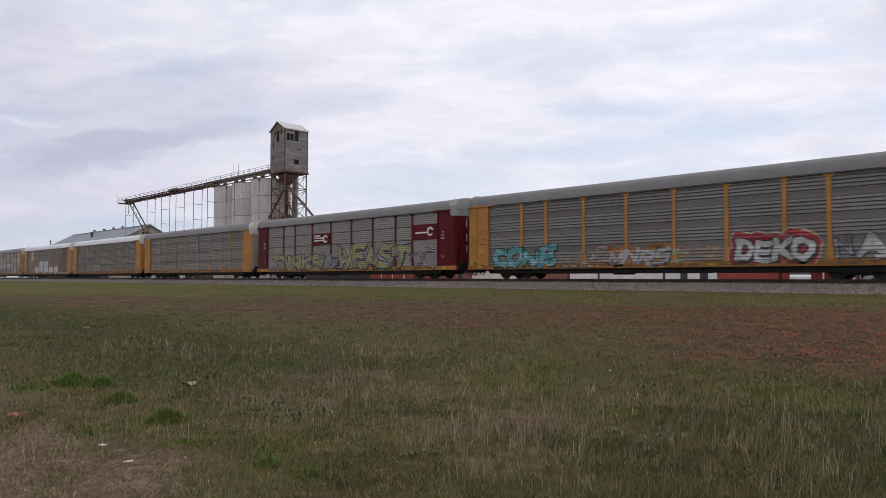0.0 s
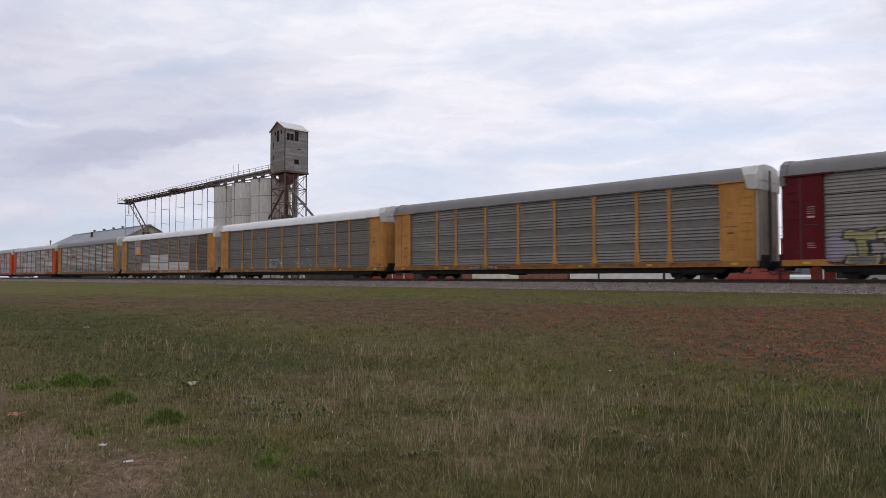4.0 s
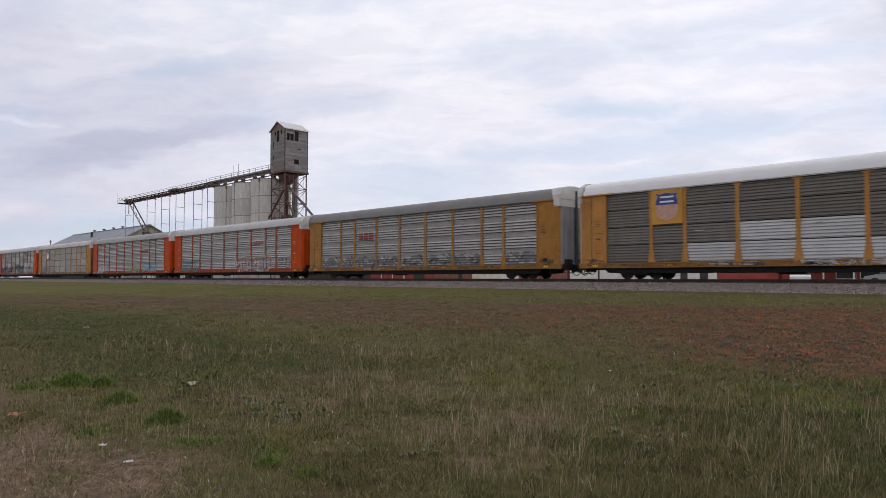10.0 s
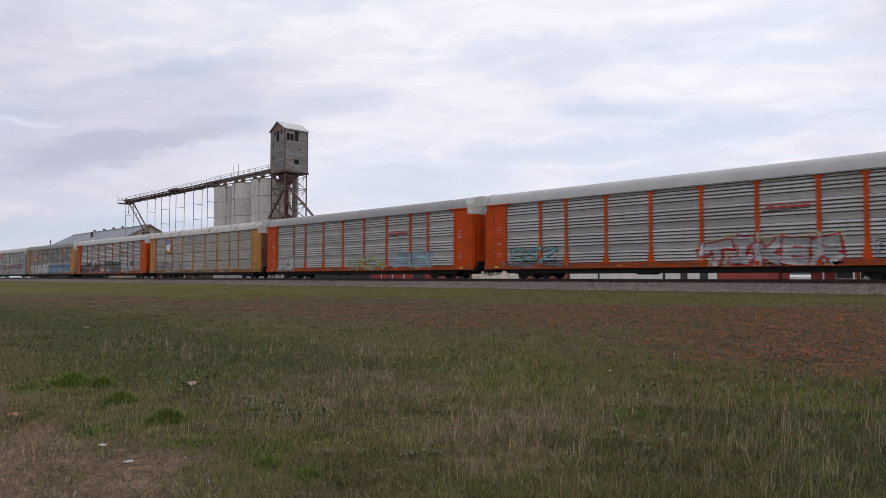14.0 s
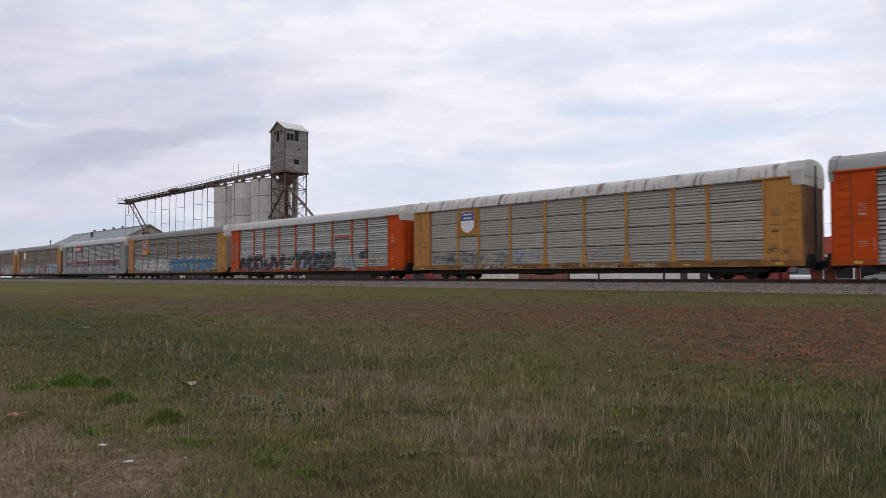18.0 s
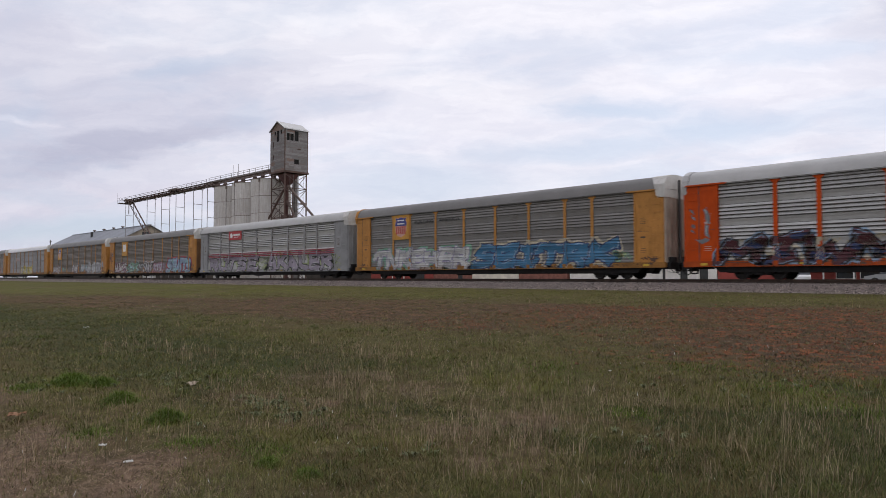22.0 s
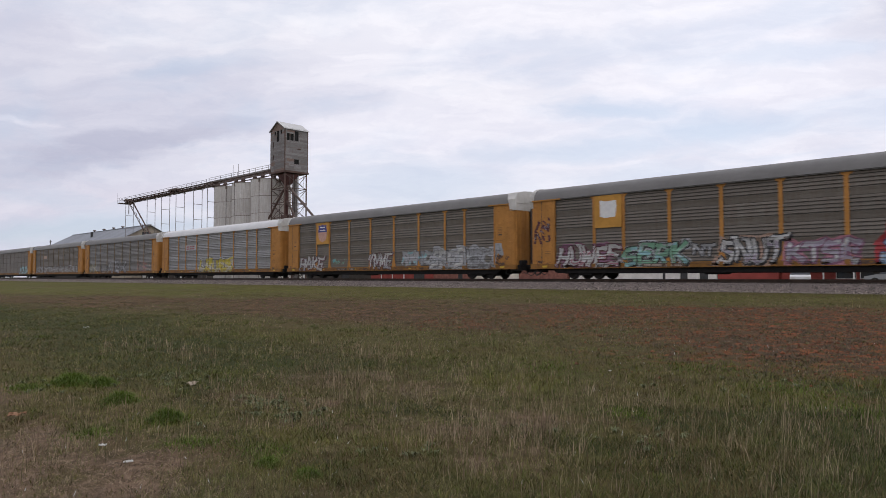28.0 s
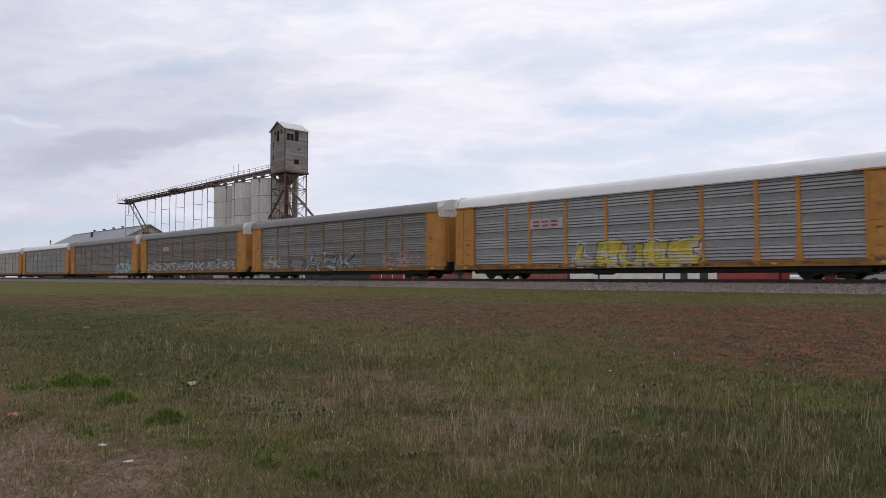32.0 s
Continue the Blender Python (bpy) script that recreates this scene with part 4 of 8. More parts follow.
        part("reflector", shared(("reflector", s), lambda: Geo().box(s * 12.6 - 0.18, s * 12.6 + 0.18, -1.538, -1.531, 0.78, 0.90), REFLECTOR), None, car)
        truck = part("wheel_truck", shared(("wheel_truck",), truck_shape, BLACK_IRON), None, car, at=(s * 10.05, 0, 0.42 + RAIL_Z - BODY_Z))
        for dx in WHEELSETS:
            ws = part("wheelset", shared(("wheelset",), wheelset_shape, WHEEL_IRON), None, truck, at=(dx, 0, 0))
            WHEELSETS[dx].append(ws)
    if post_m in (YELLOW, OCHRE):
        plate = part("sill_placard", shared(("sill_placard",), lambda: Geo().box(-1.25, 1.25, -1.507, -1.501, 0.745, 0.935), STENCIL_DARK), None, car, "dark data placard on the sill", at=(-4.65, 0, 0))
        for a, b in ((-1.15, -0.75), (-0.65, -0.1), (0.15, 0.55), (0.65, 1.1)):
            for z in (0.785, 0.855):
                part("placard_bar", shared(("placard_bar", a, z), lambda: Geo().box(a, b, -1.511, -1.507, z, z + 0.035), STENCIL_PALE), None, plate)
    if post_m == MAROON:
        for z0, z1 in ((1.95, 2.45), (2.75, 3.3), (3.75, 4.4)):
            part("white_strip", Geo().box(HALF + 0.162, HALF + 0.17, -0.47, -0.37, z0, z1), CAP_WHITE, car, "white strip on the end door")
    WAGONS.append(car)
    return car


def far_sheet(w, tier, style):
    """Two tiers of sheet on the side away from the field."""
    a, b = sheet(w, tier, style, 1), sheet(w, tier + 1, style, 1)
    return a.add(b.v, b.f)


SPECS = [
    ("weathered grey louvred vehicle wagon with yellow posts and bright graffiti", "even", STEEL_FADED, YELLOW, ROOF_GREY, None, None, None),
    ("maroon and grey vehicle wagon with olive graffiti along its side", "fine", STEEL_WARM, MAROON, ROOF_GREY, OCHRE, None, None),
    ("faded grey louvred vehicle wagon with yellow posts and ends", "even", STEEL_FADED, YELLOW, ROOF_GREY, None, None, None),
    ("dark brown-grey vehicle wagon with yellow posts and white roof", "fine", STEEL_DARK, YELLOW, ROOF_WHITE, None, None, None),
    ("dark vehicle wagon patched with light sheets, white roof", "fine", STEEL_DARK, YELLOW, ROOF_WHITE, None, None,
     {(7, 0): STEEL_RUSTED, (7, 1): STEEL_RUSTED, (7, 2): STEEL_RUSTED, (8, 0): STEEL_RUSTED, (8, 1): STEEL_RUSTED, (8, 2): STEEL_RUSTED, (8, 3): STEEL_RUSTED, (2, 0): STEEL_CLEAN, (3, 0): STEEL_CLEAN, (3, 1): STEEL_CLEAN, (4, 0): STEEL_CLEAN, (4, 1): STEEL_CLEAN, (5, 0): STEEL_CLEAN, (6, 0): STEEL_CLEAN}),
    ("silver louvred vehicle wagon with dull yellow posts and scuffed base", "ribbed", STEEL_TARNISHED, OCHRE, ROOF_GREY, None, None, None),
    ("silver louvred vehicle wagon with orange posts and red-white graffiti", "ribbed", STEEL_SILVER, ORANGE, ROOF_PALE, None, None, None),
    ("silver louvred vehicle wagon with orange posts and small graffiti", "ribbed", STEEL_SILVER, ORANGE, ROOF_MID, None, None, None),
    ("beige-silver vehicle wagon with yellow ends and rust-streaked roof", "fine", STEEL_BEIGE, YELLOW, ROOF_RUST, None, None, None),
    ("silver vehicle wagon with orange posts and dark blue graffiti", "ribbed", STEEL_SILVER, ORANGE, ROOF_PALE, None, None, None),
    ("dark grey vehicle wagon with yellow ends, white and blue graffiti", "even", STEEL_MID, YELLOW, ROOF_GREY, None, None, None),
    ("silver-grey vehicle wagon with red stripe and lilac graffiti", "louvred", STEEL_SILVER, GREYPAINT, ROOF_PALE, None, None, None),
    ("dark grey vehicle wagon with yellow posts, full-length coloured graffiti", "even", STEEL_BROWN, YELLOW, ROOF_GREY, None, None, None),
    ("dark grey vehicle wagon with yellow posts and silver graffiti", "even", STEEL_BROWN, YELLOW, ROOF_GREY, None, None, None),
    ("blue-grey vehicle wagon with white roof and yellow graffiti", "even", STEEL_BLUE, YELLOW, ROOF_WHITE, None, None, None),
    ("grey vehicle wagon with yellow ends and scrawled outline graffiti", "even", STEEL_MID, YELLOW, ROOF_GREY, None, POST_DULL, None),
    ("dark grey vehicle wagon with yellow ends and low white graffiti", "even", STEEL_BROWN, YELLOW, ROOF_GREY, None, POST_DULL, None),
    ("brown-grey vehicle wagon with yellow ends and teal graffiti", "fine", STEEL_BROWN, YELLOW, ROOF_GREY, None, STEEL_BROWN, None),
    ("plain grey vehicle wagon with yellow ends and white roof", "fine", STEEL_MID, YELLOW, ROOF_WHITE, None, STEEL_MID, None),
    ("pale grey vehicle wagon with yellow ends and white roof", "fine", STEEL_BEIGE, YELLOW, ROOF_WHITE, None, POST_DULL, None),
]
for k, (lab, style, side_m, post_m, roof_m, sill_m, posts_m, swap) in enumerate(SPECS):
    wagon(k, lab, style, side_m, post_m, roof_m, sill_m, posts_m, swap)

# ---- spray paint, plates and marks on the wagon sides ----
PAINTS = {}


def paint(c, name):
    """A spray colour, a little worn."""
    if name not in PAINTS:
        M = Mat("spray_" + name, 0.5)
        v = M.coords("object", (1, 1, 1), False)
        col = M.mix(M.noise(v, 1.2, 5), tone(c, 0.58), tone(c, 0.86))
        col = M.mix(M.math("MULTIPLY", M.noise(M.coords("object", (1, 1, 5), False), 9, 4, 0.6, 0.48, 0.7), 0.45), col, (0.13, 0.12, 0.11))
        PAINTS[name] = M.color(col)
    return PAINTS[name]


HUES = {
    "white": (0.62, 0.62, 0.60), "soot": (0.07, 0.07, 0.072), "black": (0.02, 0.02, 0.022), "teal": (0.10, 0.38, 0.40), "aqua": (0.30, 0.55, 0.58), "red": (0.42, 0.03, 0.035), "pink": (0.50, 0.22, 0.27),
    "olive": (0.36, 0.34, 0.12), "lavender": (0.33, 0.30, 0.42), "lilac": (0.38, 0.33, 0.40), "mauve": (0.24, 0.10, 0.17), "blue": (0.045, 0.20, 0.36), "sky": (0.30, 0.42, 0.56), "navy": (0.03, 0.05, 0.14),
    "cream": (0.56, 0.50, 0.36), "green": (0.22, 0.45, 0.30), "lime": (0.40, 0.48, 0.20), "yellow": (0.62, 0.50, 0.05), "orange": (0.52, 0.20, 0.04), "grey": (0.20, 0.20, 0.20), "silver": (0.44, 0.45, 0.46), "wine": (0.11, 0.025, 0.035), "peach": (0.5, 0.33, 0.24), "rust": (0.12, 0.058, 0.03),
}


def hue(n):
    return paint(HUES[n], n)


# strokes of block letters in a unit box
LETTERS = {
    "A": (((0.08, 0.0), (0.45, 1.0)), ((0.45, 1.0), (0.92, 0.0)), ((0.25, 0.36), (0.78, 0.36))),
    "C": (((0.9, 0.92), (0.3, 0.98), (0.1, 0.5), (0.3, 0.04), (0.9, 0.06)),),
    "D": (((0.15, 0.0), (0.15, 1.0)), ((0.15, 1.0), (0.6, 0.92), (0.85, 0.5), (0.6, 0.08), (0.15, 0.0))),
    "E": (((0.18, 0.0), (0.18, 1.0)), ((0.18, 1.0), (0.9, 0.97)), ((0.18, 0.5), (0.78, 0.5)), ((0.18, 0.02), (0.92, 0.0))),
    "H": (((0.15, 0.0), (0.15, 1.0)), ((0.85, 0.0), (0.85, 1.0)), ((0.15, 0.5), (0.85, 0.55))),
    "I": (((0.5, 0.0), (0.5, 1.0)), ((0.2, 0.97), (0.8, 1.0)), ((0.2, 0.0), (0.8, 0.03))),
    "K": (((0.18, 0.0), (0.18, 1.0)), ((0.25, 0.45), (0.88, 1.0)), ((0.3, 0.5), (0.95, 0.0))),
    "L": (((0.2, 1.0), (0.2, 0.05)), ((0.2, 0.05), (0.95, 0.0))),
    "M": (((0.08, 0.0), (0.14, 1.0)), ((0.14, 1.0), (0.5, 0.35)), ((0.5, 0.35), (0.86, 1.0)), ((0.86, 1.0), (0.92, 0.0))),
    "N": (((0.15, 0.0), (0.15, 1.0)), ((0.15, 1.0), (0.85, 0.0)), ((0.85, 0.0), (0.85, 1.0))),
    "O": (((0.5, 1.0), (0.85, 0.8), (0.9, 0.4), (0.6, 0.0), (0.25, 0.1), (0.12, 0.5), (0.2, 0.85), (0.5, 1.0)),),
    "R": (((0.18, 0.0), (0.18, 1.0)), ((0.18, 1.0), (0.8, 0.92), (0.8, 0.55), (0.2, 0.48)), ((0.4, 0.48), (0.95, 0.0))),
    "S": (((0.9, 0.95), (0.25, 0.98), (0.15, 0.62), (0.82, 0.42), (0.78, 0.05), (0.08, 0.03)),),
    "T": (((0.5, 0.0), (0.5, 1.0)), ((0.02, 0.95), (0.98, 1.0)), ((0.02, 0.95), (0.06, 0.7))),
    "U": (((0.15, 1.0), (0.2, 0.1), (0.5, 0.0), (0.85, 0.12), (0.85, 1.0)),),
    "V": (((0.05, 1.0), (0.45, 0.0)), ((0.45, 0.0), (0.92, 1.0))),
    "W": (((0.04, 1.0), (0.26, 0.0)), ((0.26, 0.0), (0.5, 0.7)), ((0.5, 0.7), (0.74, 0.0)), ((0.74, 0.0), (0.96, 1.0))),
    "Z": (((0.08, 0.97), (0.92, 1.0)), ((0.92, 1.0), (0.08, 0.03)), ((0.08, 0.03), (0.95, 0.0))),
}


def post_half(z):
    return np.interp(z, [0.99, 1.0, SILL1 + 0.18, SILL1 + 0.7, 4.7], [0, 0.22, 0.187, 0.105, 0.105])


def profile_line(style):
    zs, rs = [], []
    for tier in range(4):
        for r, z in rib_profile(tier, style):
            zs.append(z)
            rs.append(r)
    return np.array(zs), np.array(rs)


def film(car, style, x0, x1, z0, z1, classify, names, label, step=0.04):
    """A coat of paint that follows sheets, posts and sill; classify gives a colour number for each spot, or -1 for bare."""
    pz, pr = profile_line(style)
    edges = {z0, z1, *(z for z in pz if z0 < z < z1)}
    if z0 < SILL1 < z1:
        edges |= {SILL1 - 0.001, SILL1 + 0.001}
    edges = sorted(edges)
    ze = []
    for a, b in zip(edges, edges[1:]):
        n = max(1, math.ceil((b - a) / 0.045))
        ze += [a + (b - a) * i / n for i in range(n)]
    ze = np.array(ze + [edges[-1]])
    xe = np.linspace(x0, x1, max(2, int((x1 - x0) / step) + 1))
    XC, ZC = np.meshgrid((xe[1:] + xe[:-1]) / 2, (ze[1:] + ze[:-1]) / 2)
    kind = classify(XC, ZC)
    zi, xi = np.nonzero(kind >= 0)
    if not len(zi):
        return
    xc = (xe[xi] + xe[xi + 1]) / 2

    def out(z, side_z):
        sheet_y = 1.40 + RIB_DEPTHS[style] * (np.interp(z, pz, pr) - 1)
        y = np.where(np.abs(xc) > PANEL_END, 1.487, sheet_y)
        on_post = np.min(np.abs(xc[:, None] - np.array(POSTS)[None]), 1) < post_half(z)
        y = np.where(on_post & (np.abs(xc) < PANEL_END), np.maximum(y, 1.415), y)
        y = np.where(side_z < SILL1, np.where(side_z < SILL0 + 0.04, 1.535, 1.5), y)
        return -(y + 0.006)
    zc = (ze[zi] + ze[zi + 1]) / 2
    ya, yb = out(ze[zi], zc), out(ze[zi + 1], zc)
    V = np.stack([np.stack([xe[xi], ya, ze[zi]], -1), np.stack([xe[xi + 1], ya, ze[zi]], -1), np.stack([xe[xi + 1], yb, ze[zi + 1]], -1), np.stack([xe[xi], yb, ze[zi + 1]], -1)], 1).astype(np.float32)
    n = len(zi)
    me = bpy.data.meshes.new("graffiti")
    me.vertices.add(4 * n)
    me.vertices.foreach_set("co", V.ravel())
    me.loops.add(4 * n)
    me.loops.foreach_set("vertex_index", np.arange(4 * n, dtype=np.int32))
    me.polygons.add(n)
    me.polygons.foreach_set("loop_start", np.arange(0, 4 * n, 4, dtype=np.int32))
    for nm in names:
        me.materials.append(hue(nm))
    me.polygons.foreach_set("material_index", kind[zi, xi].astype(np.int32))
    me.update(calc_edges=True)
    part("graffiti", me, None, car, label)["kind"] = "stuff"


def seg_dist(X, Z, a, b, flat):
    """Distance to a stroke, with chisel ends where flat is the stroke's half width."""
    dx, dz = b[0] - a[0], b[1] - a[1]
    ln = math.hypot(dx, dz) + 1e-9
    u = ((X - a[0]) * dx + (Z - a[1]) * dz) / ln
    if not flat:
        u = np.clip(u, 0, ln)
        return np.hypot(X - a[0] - u * dx / ln, Z - a[1] - u * dz / ln)
    v = ((Z - a[1]) * dx - (X - a[0]) * dz) / ln
    # the stroke swells towards its end
    swell = 1.16 - 0.32 * np.clip(u / ln, 0, 1)
    return np.maximum(np.abs(v) * swell, np.abs(u - ln / 2) - ln / 2 + 0.45 * flat)


def tag(k, x0, x1, z0, z1, n, fill, fill2, line, glow=None, label="", word=None, fat=0.17, slant=0.1, seed=None, worn=0.0, edge_=1.0, halo=0.13, bubble=False, shine="silver", spurs=0.5, rim=None):
    """A sprayed piece of n letter shapes: fill with a second tone, an outline, spurs and a glow behind."""
    rng = random.Random(100 * k + int(10 * abs(x0)) if seed is None else seed)
    pad = 0.3 + (1.6 * halo if glow else 0.1)
    z0, z1 = max(z0, 0.74), z1
    word = word or "".join(rng.choice("AEHKLMNRSTUWZCO") for _ in range(n))
    n = len(word)
    W, H = (x1 - x0) / n, z1 - z0
    w = fat * min(W, H)
    bodies = []
    for i, ch in enumerate(word):
        oz = z0 + rng.uniform(0.0, 0.10) * H + (0.0 if bubble else 0.06 * H * (i % 2))
        hh = H * rng.uniform(0.80, 0.92)
        ww = W * rng.uniform(0.98, 1.16)
        ox = x0 + W * i - (ww - W) / 2
        tilt = slant + (0 if bubble else rng.uniform(-0.16, 0.16))
        turn = 0 if bubble else rng.uniform(-0.10, 0.10)
        segs = []

        def put(u, v):
            return ox + u * ww + tilt * (v - 0.5) * hh, oz + w * 0.5 + v * (hh - w) + turn * (u - 0.5) * ww
        for pts in LETTERS[ch]:
            pts = [put(u, v) for u, v in pts]
            segs += [(a, b, w) for a, b in zip(pts, pts[1:])]
            if rng.random() < spurs and not bubble:
                # a spur across the end of the stroke
                (ax, az), (bx, bz) = pts[-2], pts[-1]
                d = rng.choice((-1, 1)) * rng.uniform(0.22, 0.42) * min(W, H) / (math.hypot(bx - ax, bz - az) + 1e-6)
                segs.append(((bx, bz), (bx - (bz - az) * d * 0.8 + (bx - ax) * d * 0.4, bz + (bx - ax) * d * 0.6), 0.62 * w))
        bodies.append(segs)
    o = max(0.036, 0.22 * w) * (1 + 0.6 * (edge_ - 1))
    ph = rng.uniform(0, 6)

    def shape(X, Z, segs):
        """Distance to a letter's edge, negative inside."""
        d = np.full(X.shape, 9.0)
        for a, b, half in segs:
            d = np.minimum(d, seg_dist(X, Z, a, b, 0 if bubble else half) - half)
        return d

    def classify(X, Z):
        wx = X + 0.05 * np.sin(Z * 5 + ph) + 0.03 * np.sin(X * 4 + ph)
        wz = Z + 0.06 * np.sin(X * 2.6 + ph * 2) + 0.02 * np.sin(X * 7 + ph)
        dist = [shape(wx, wz, bd) + 0.008 * np.sin(X * 21 + Z * 13) for bd in bodies]
        out = np.full(X.shape, -1)
        if glow:
            cloud = np.min(dist, 0) + 0.08 * np.sin(X * 2.7 + ph) + 0.05 * np.sin(X * 5.1 + Z * 4 + ph)
            if rim:
                out[cloud < o + halo + 0.07] = 5
            out[cloud < o + halo] = 3
        shade = np.sin(X * 3.1 + 2.2 * np.sin(Z * 4 + ph)) + 0.8 * np.sin(Z * 7 + X * 1.7) - 1.1 * (Z - z0 - 0.4 * H) / H
        for bd, d in zip(bodies, dist):
            drop = shape(wx - 0.07 * edge_, wz + 0.06 * edge_, bd)
            out[(d < o) | (drop < 0)] = 2
            out[d < 0] = 0
            out[(d < -0.03) & (shade > 0.45)] = 1
            gleam = np.sin(X * 4.3 - Z * 5.9 + ph) > 0.25
            out[(d > -0.07) & (d < -0.02) & gleam] = 4
        if worn:
            gap = np.sin(X * 3.3 + ph) + np.sin(Z * 9 + X * 2) + np.sin(X * 11 + Z * 17)
            out[gap > 1.6 - 2.4 * worn] = -1
        return out
    film(WAGONS[k], SPECS[k][1], x0 - pad, x1 + pad, max(0.74, z0 - 0.1), z1 + 0.12 + (1.3 * halo if glow else 0.05), classify, (fill, fill2, line, glow or line, shine, rim or line), label or f"{fill} and {fill2} graffiti", 0.034)


def smear(k, x0, x1, z0, z1, a, b, cover=0.5, label=""):
    """A worn, buffed-over patch of two tones."""
    ph = 3.7 * x0 + k

    def classify(X, Z):
        v = 0.9 * np.sin(X * 2.7 + ph) + 0.8 * np.sin(Z * 13 + X * 2 + ph) + 0.7 * np.sin(X * 8.3 - Z * 9 + ph) + 0.7 * np.sin(X * 19 + Z * 27 + 2 * np.sin(X * 5)) + 0.7 * np.sin(X * 37 - Z * 21 + 2 * np.sin(Z * 9 + X * 3))
        edge = np.minimum(np.minimum(X - x0, x1 - X) / 0.3, np.minimum(Z - z0, z1 - Z) / min(0.15, 0.2 * (z1 - z0)))
        v = v - 2.2 * np.clip(1 - edge, 0, 1)
        out = np.full(X.shape, -1)
        out[v > 1.2 - 2.4 * cover] = 0
        out[v > 2.0 - 2.0 * cover] = 1
        return out
    film(WAGONS[k], SPECS[k][1], x0, x1, max(z0, 0.74), z1, classify, (a, b), label or f"worn {a} and {b} paint patch")


def flat_shape(name, pts, y, mat_, car, label=""):
    """A thin flat shape on a wagon's side; pts are (x, z)."""
    n = len(pts)
    g = Geo().add([(x, y, z) for x, z in pts] + [(x, y + 0.004, z) for x, z in pts],
                  [tuple(range(n)), tuple(range(2 * n - 1, n - 1, -1))] + [(i, (i + 1) % n, n + (i + 1) % n, n + i) for i in range(n)])
    return part(name, g, mat_, car, label)


def rect(x0, x1, z0, z1, lean=0.0):
    return [(x0, z0), (x1, z0), (x1 + lean, z1), (x0 + lean, z1)]


def side_plate(k, x0, x1, z0, z1, mat_, label):
    """A flat plate fixed between two posts over the sheets."""
    return part("logo_plate", Geo().box(x0, x1, -1.47, -1.38, z0, z1, 0.0), mat_, WAGONS[k], label)


PLATE_YELLOW = painted_steel("yellow_logo_plate", (0.52, 0.27, 0.06), wear=0.3)
BADGE_BLUE = plain("faded_blue_badge", (0.05, 0.06, 0.22), 0.6, 0, 0.2, 5)
BADGE_PINK = plain("faded_pink_badge", (0.50, 0.30, 0.24), 0.6, 0, 0.15, 5)
BADGE_WHITE = plain("white_badge", (0.68, 0.68, 0.66), 0.6, 0, 0.08, 5)
STRIPE_RED = plain("faded_dark_red_stripe", (0.24, 0.03, 0.045), 0.6, 0, 0.25, 4)
BADGE_RED = plain("red_badge", (0.40, 0.045, 0.045), 0.6, 0, 0.2, 5)


def shield(k, cx, cz, w, h, body, striped=False, top=True):
    """A heraldic shield badge on a wagon's plate."""
    car = WAGONS[k]
    y = -1.4745
    outline = [(-0.5, 0.5), (-0.42, 0.36), (-0.5, 0.2), (-0.46, -0.25), (-0.3, -0.42), (0, -0.52), (0.3, -0.42), (0.46, -0.25), (0.5, 0.2), (0.42, 0.36), (0.5, 0.5), (0.25, 0.46), (0, 0.52), (-0.25, 0.46)]
    flat_shape("shield_badge", [(cx + a * w, cz + b * h) for a, b in outline], y, body, car, "shield-shaped badge on the plate")
    if top:
        flat_shape("badge_band", [(cx + a * w, cz + b * h) for a, b in ((-0.49, 0.06), (0.49, 0.06), (0.48, 0.2), (0.405, 0.36), (0.475, 0.475), (0.25, 0.44), (0, 0.50), (-0.25, 0.44), (-0.475, 0.475), (-0.405, 0.36), (-0.48, 0.2))], y - 0.004, BADGE_BLUE, car)
        for z in (0.17, 0.34):
            flat_shape("badge_bar", rect(cx - 0.3 * w, cx + 0.3 * w, cz + (z - 0.03) * h, cz + (z + 0.03) * h), y - 0.008, BADGE_WHITE, car)
    if striped:
        for i in range(5):
            x = cx + (-0.36 + 0.18 * i) * w
            flat_shape("badge_stripe", rect(x - 0.055 * w, x + 0.055 * w, cz - 0.36 * h, cz + 0.04 * h), y - 0.004, BADGE_RED, car)


BX2 = (-8.97, -7.19)     # the second bay, between its posts
for k, body, striped in ((4, BADGE_PINK, False), (8, BADGE_WHITE, False), (10, BADGE_PINK, True), (13, BADGE_PINK, False)):
    side_plate(k, *BX2, 3.06, 4.95, OCHRE if k == 8 else PLATE_YELLOW, "yellow logo plate between posts")
    shield(k, -8.08, 4.02, 1.32, 1.5, body, striped)
side_plate(12, *BX2, 3.06, 4.95, PLATE_YELLOW, "yellow plate with a white painted-out patch")
flat_shape("white_patch", [(-8.6, 3.72), (-8.3, 3.62), (-7.6, 3.66), (-7.5, 4.3), (-7.55, 4.62), (-8.2, 4.58), (-8.62, 4.66)], -1.4745, BADGE_WHITE, WAGONS[12], "ragged white painted-out patch")
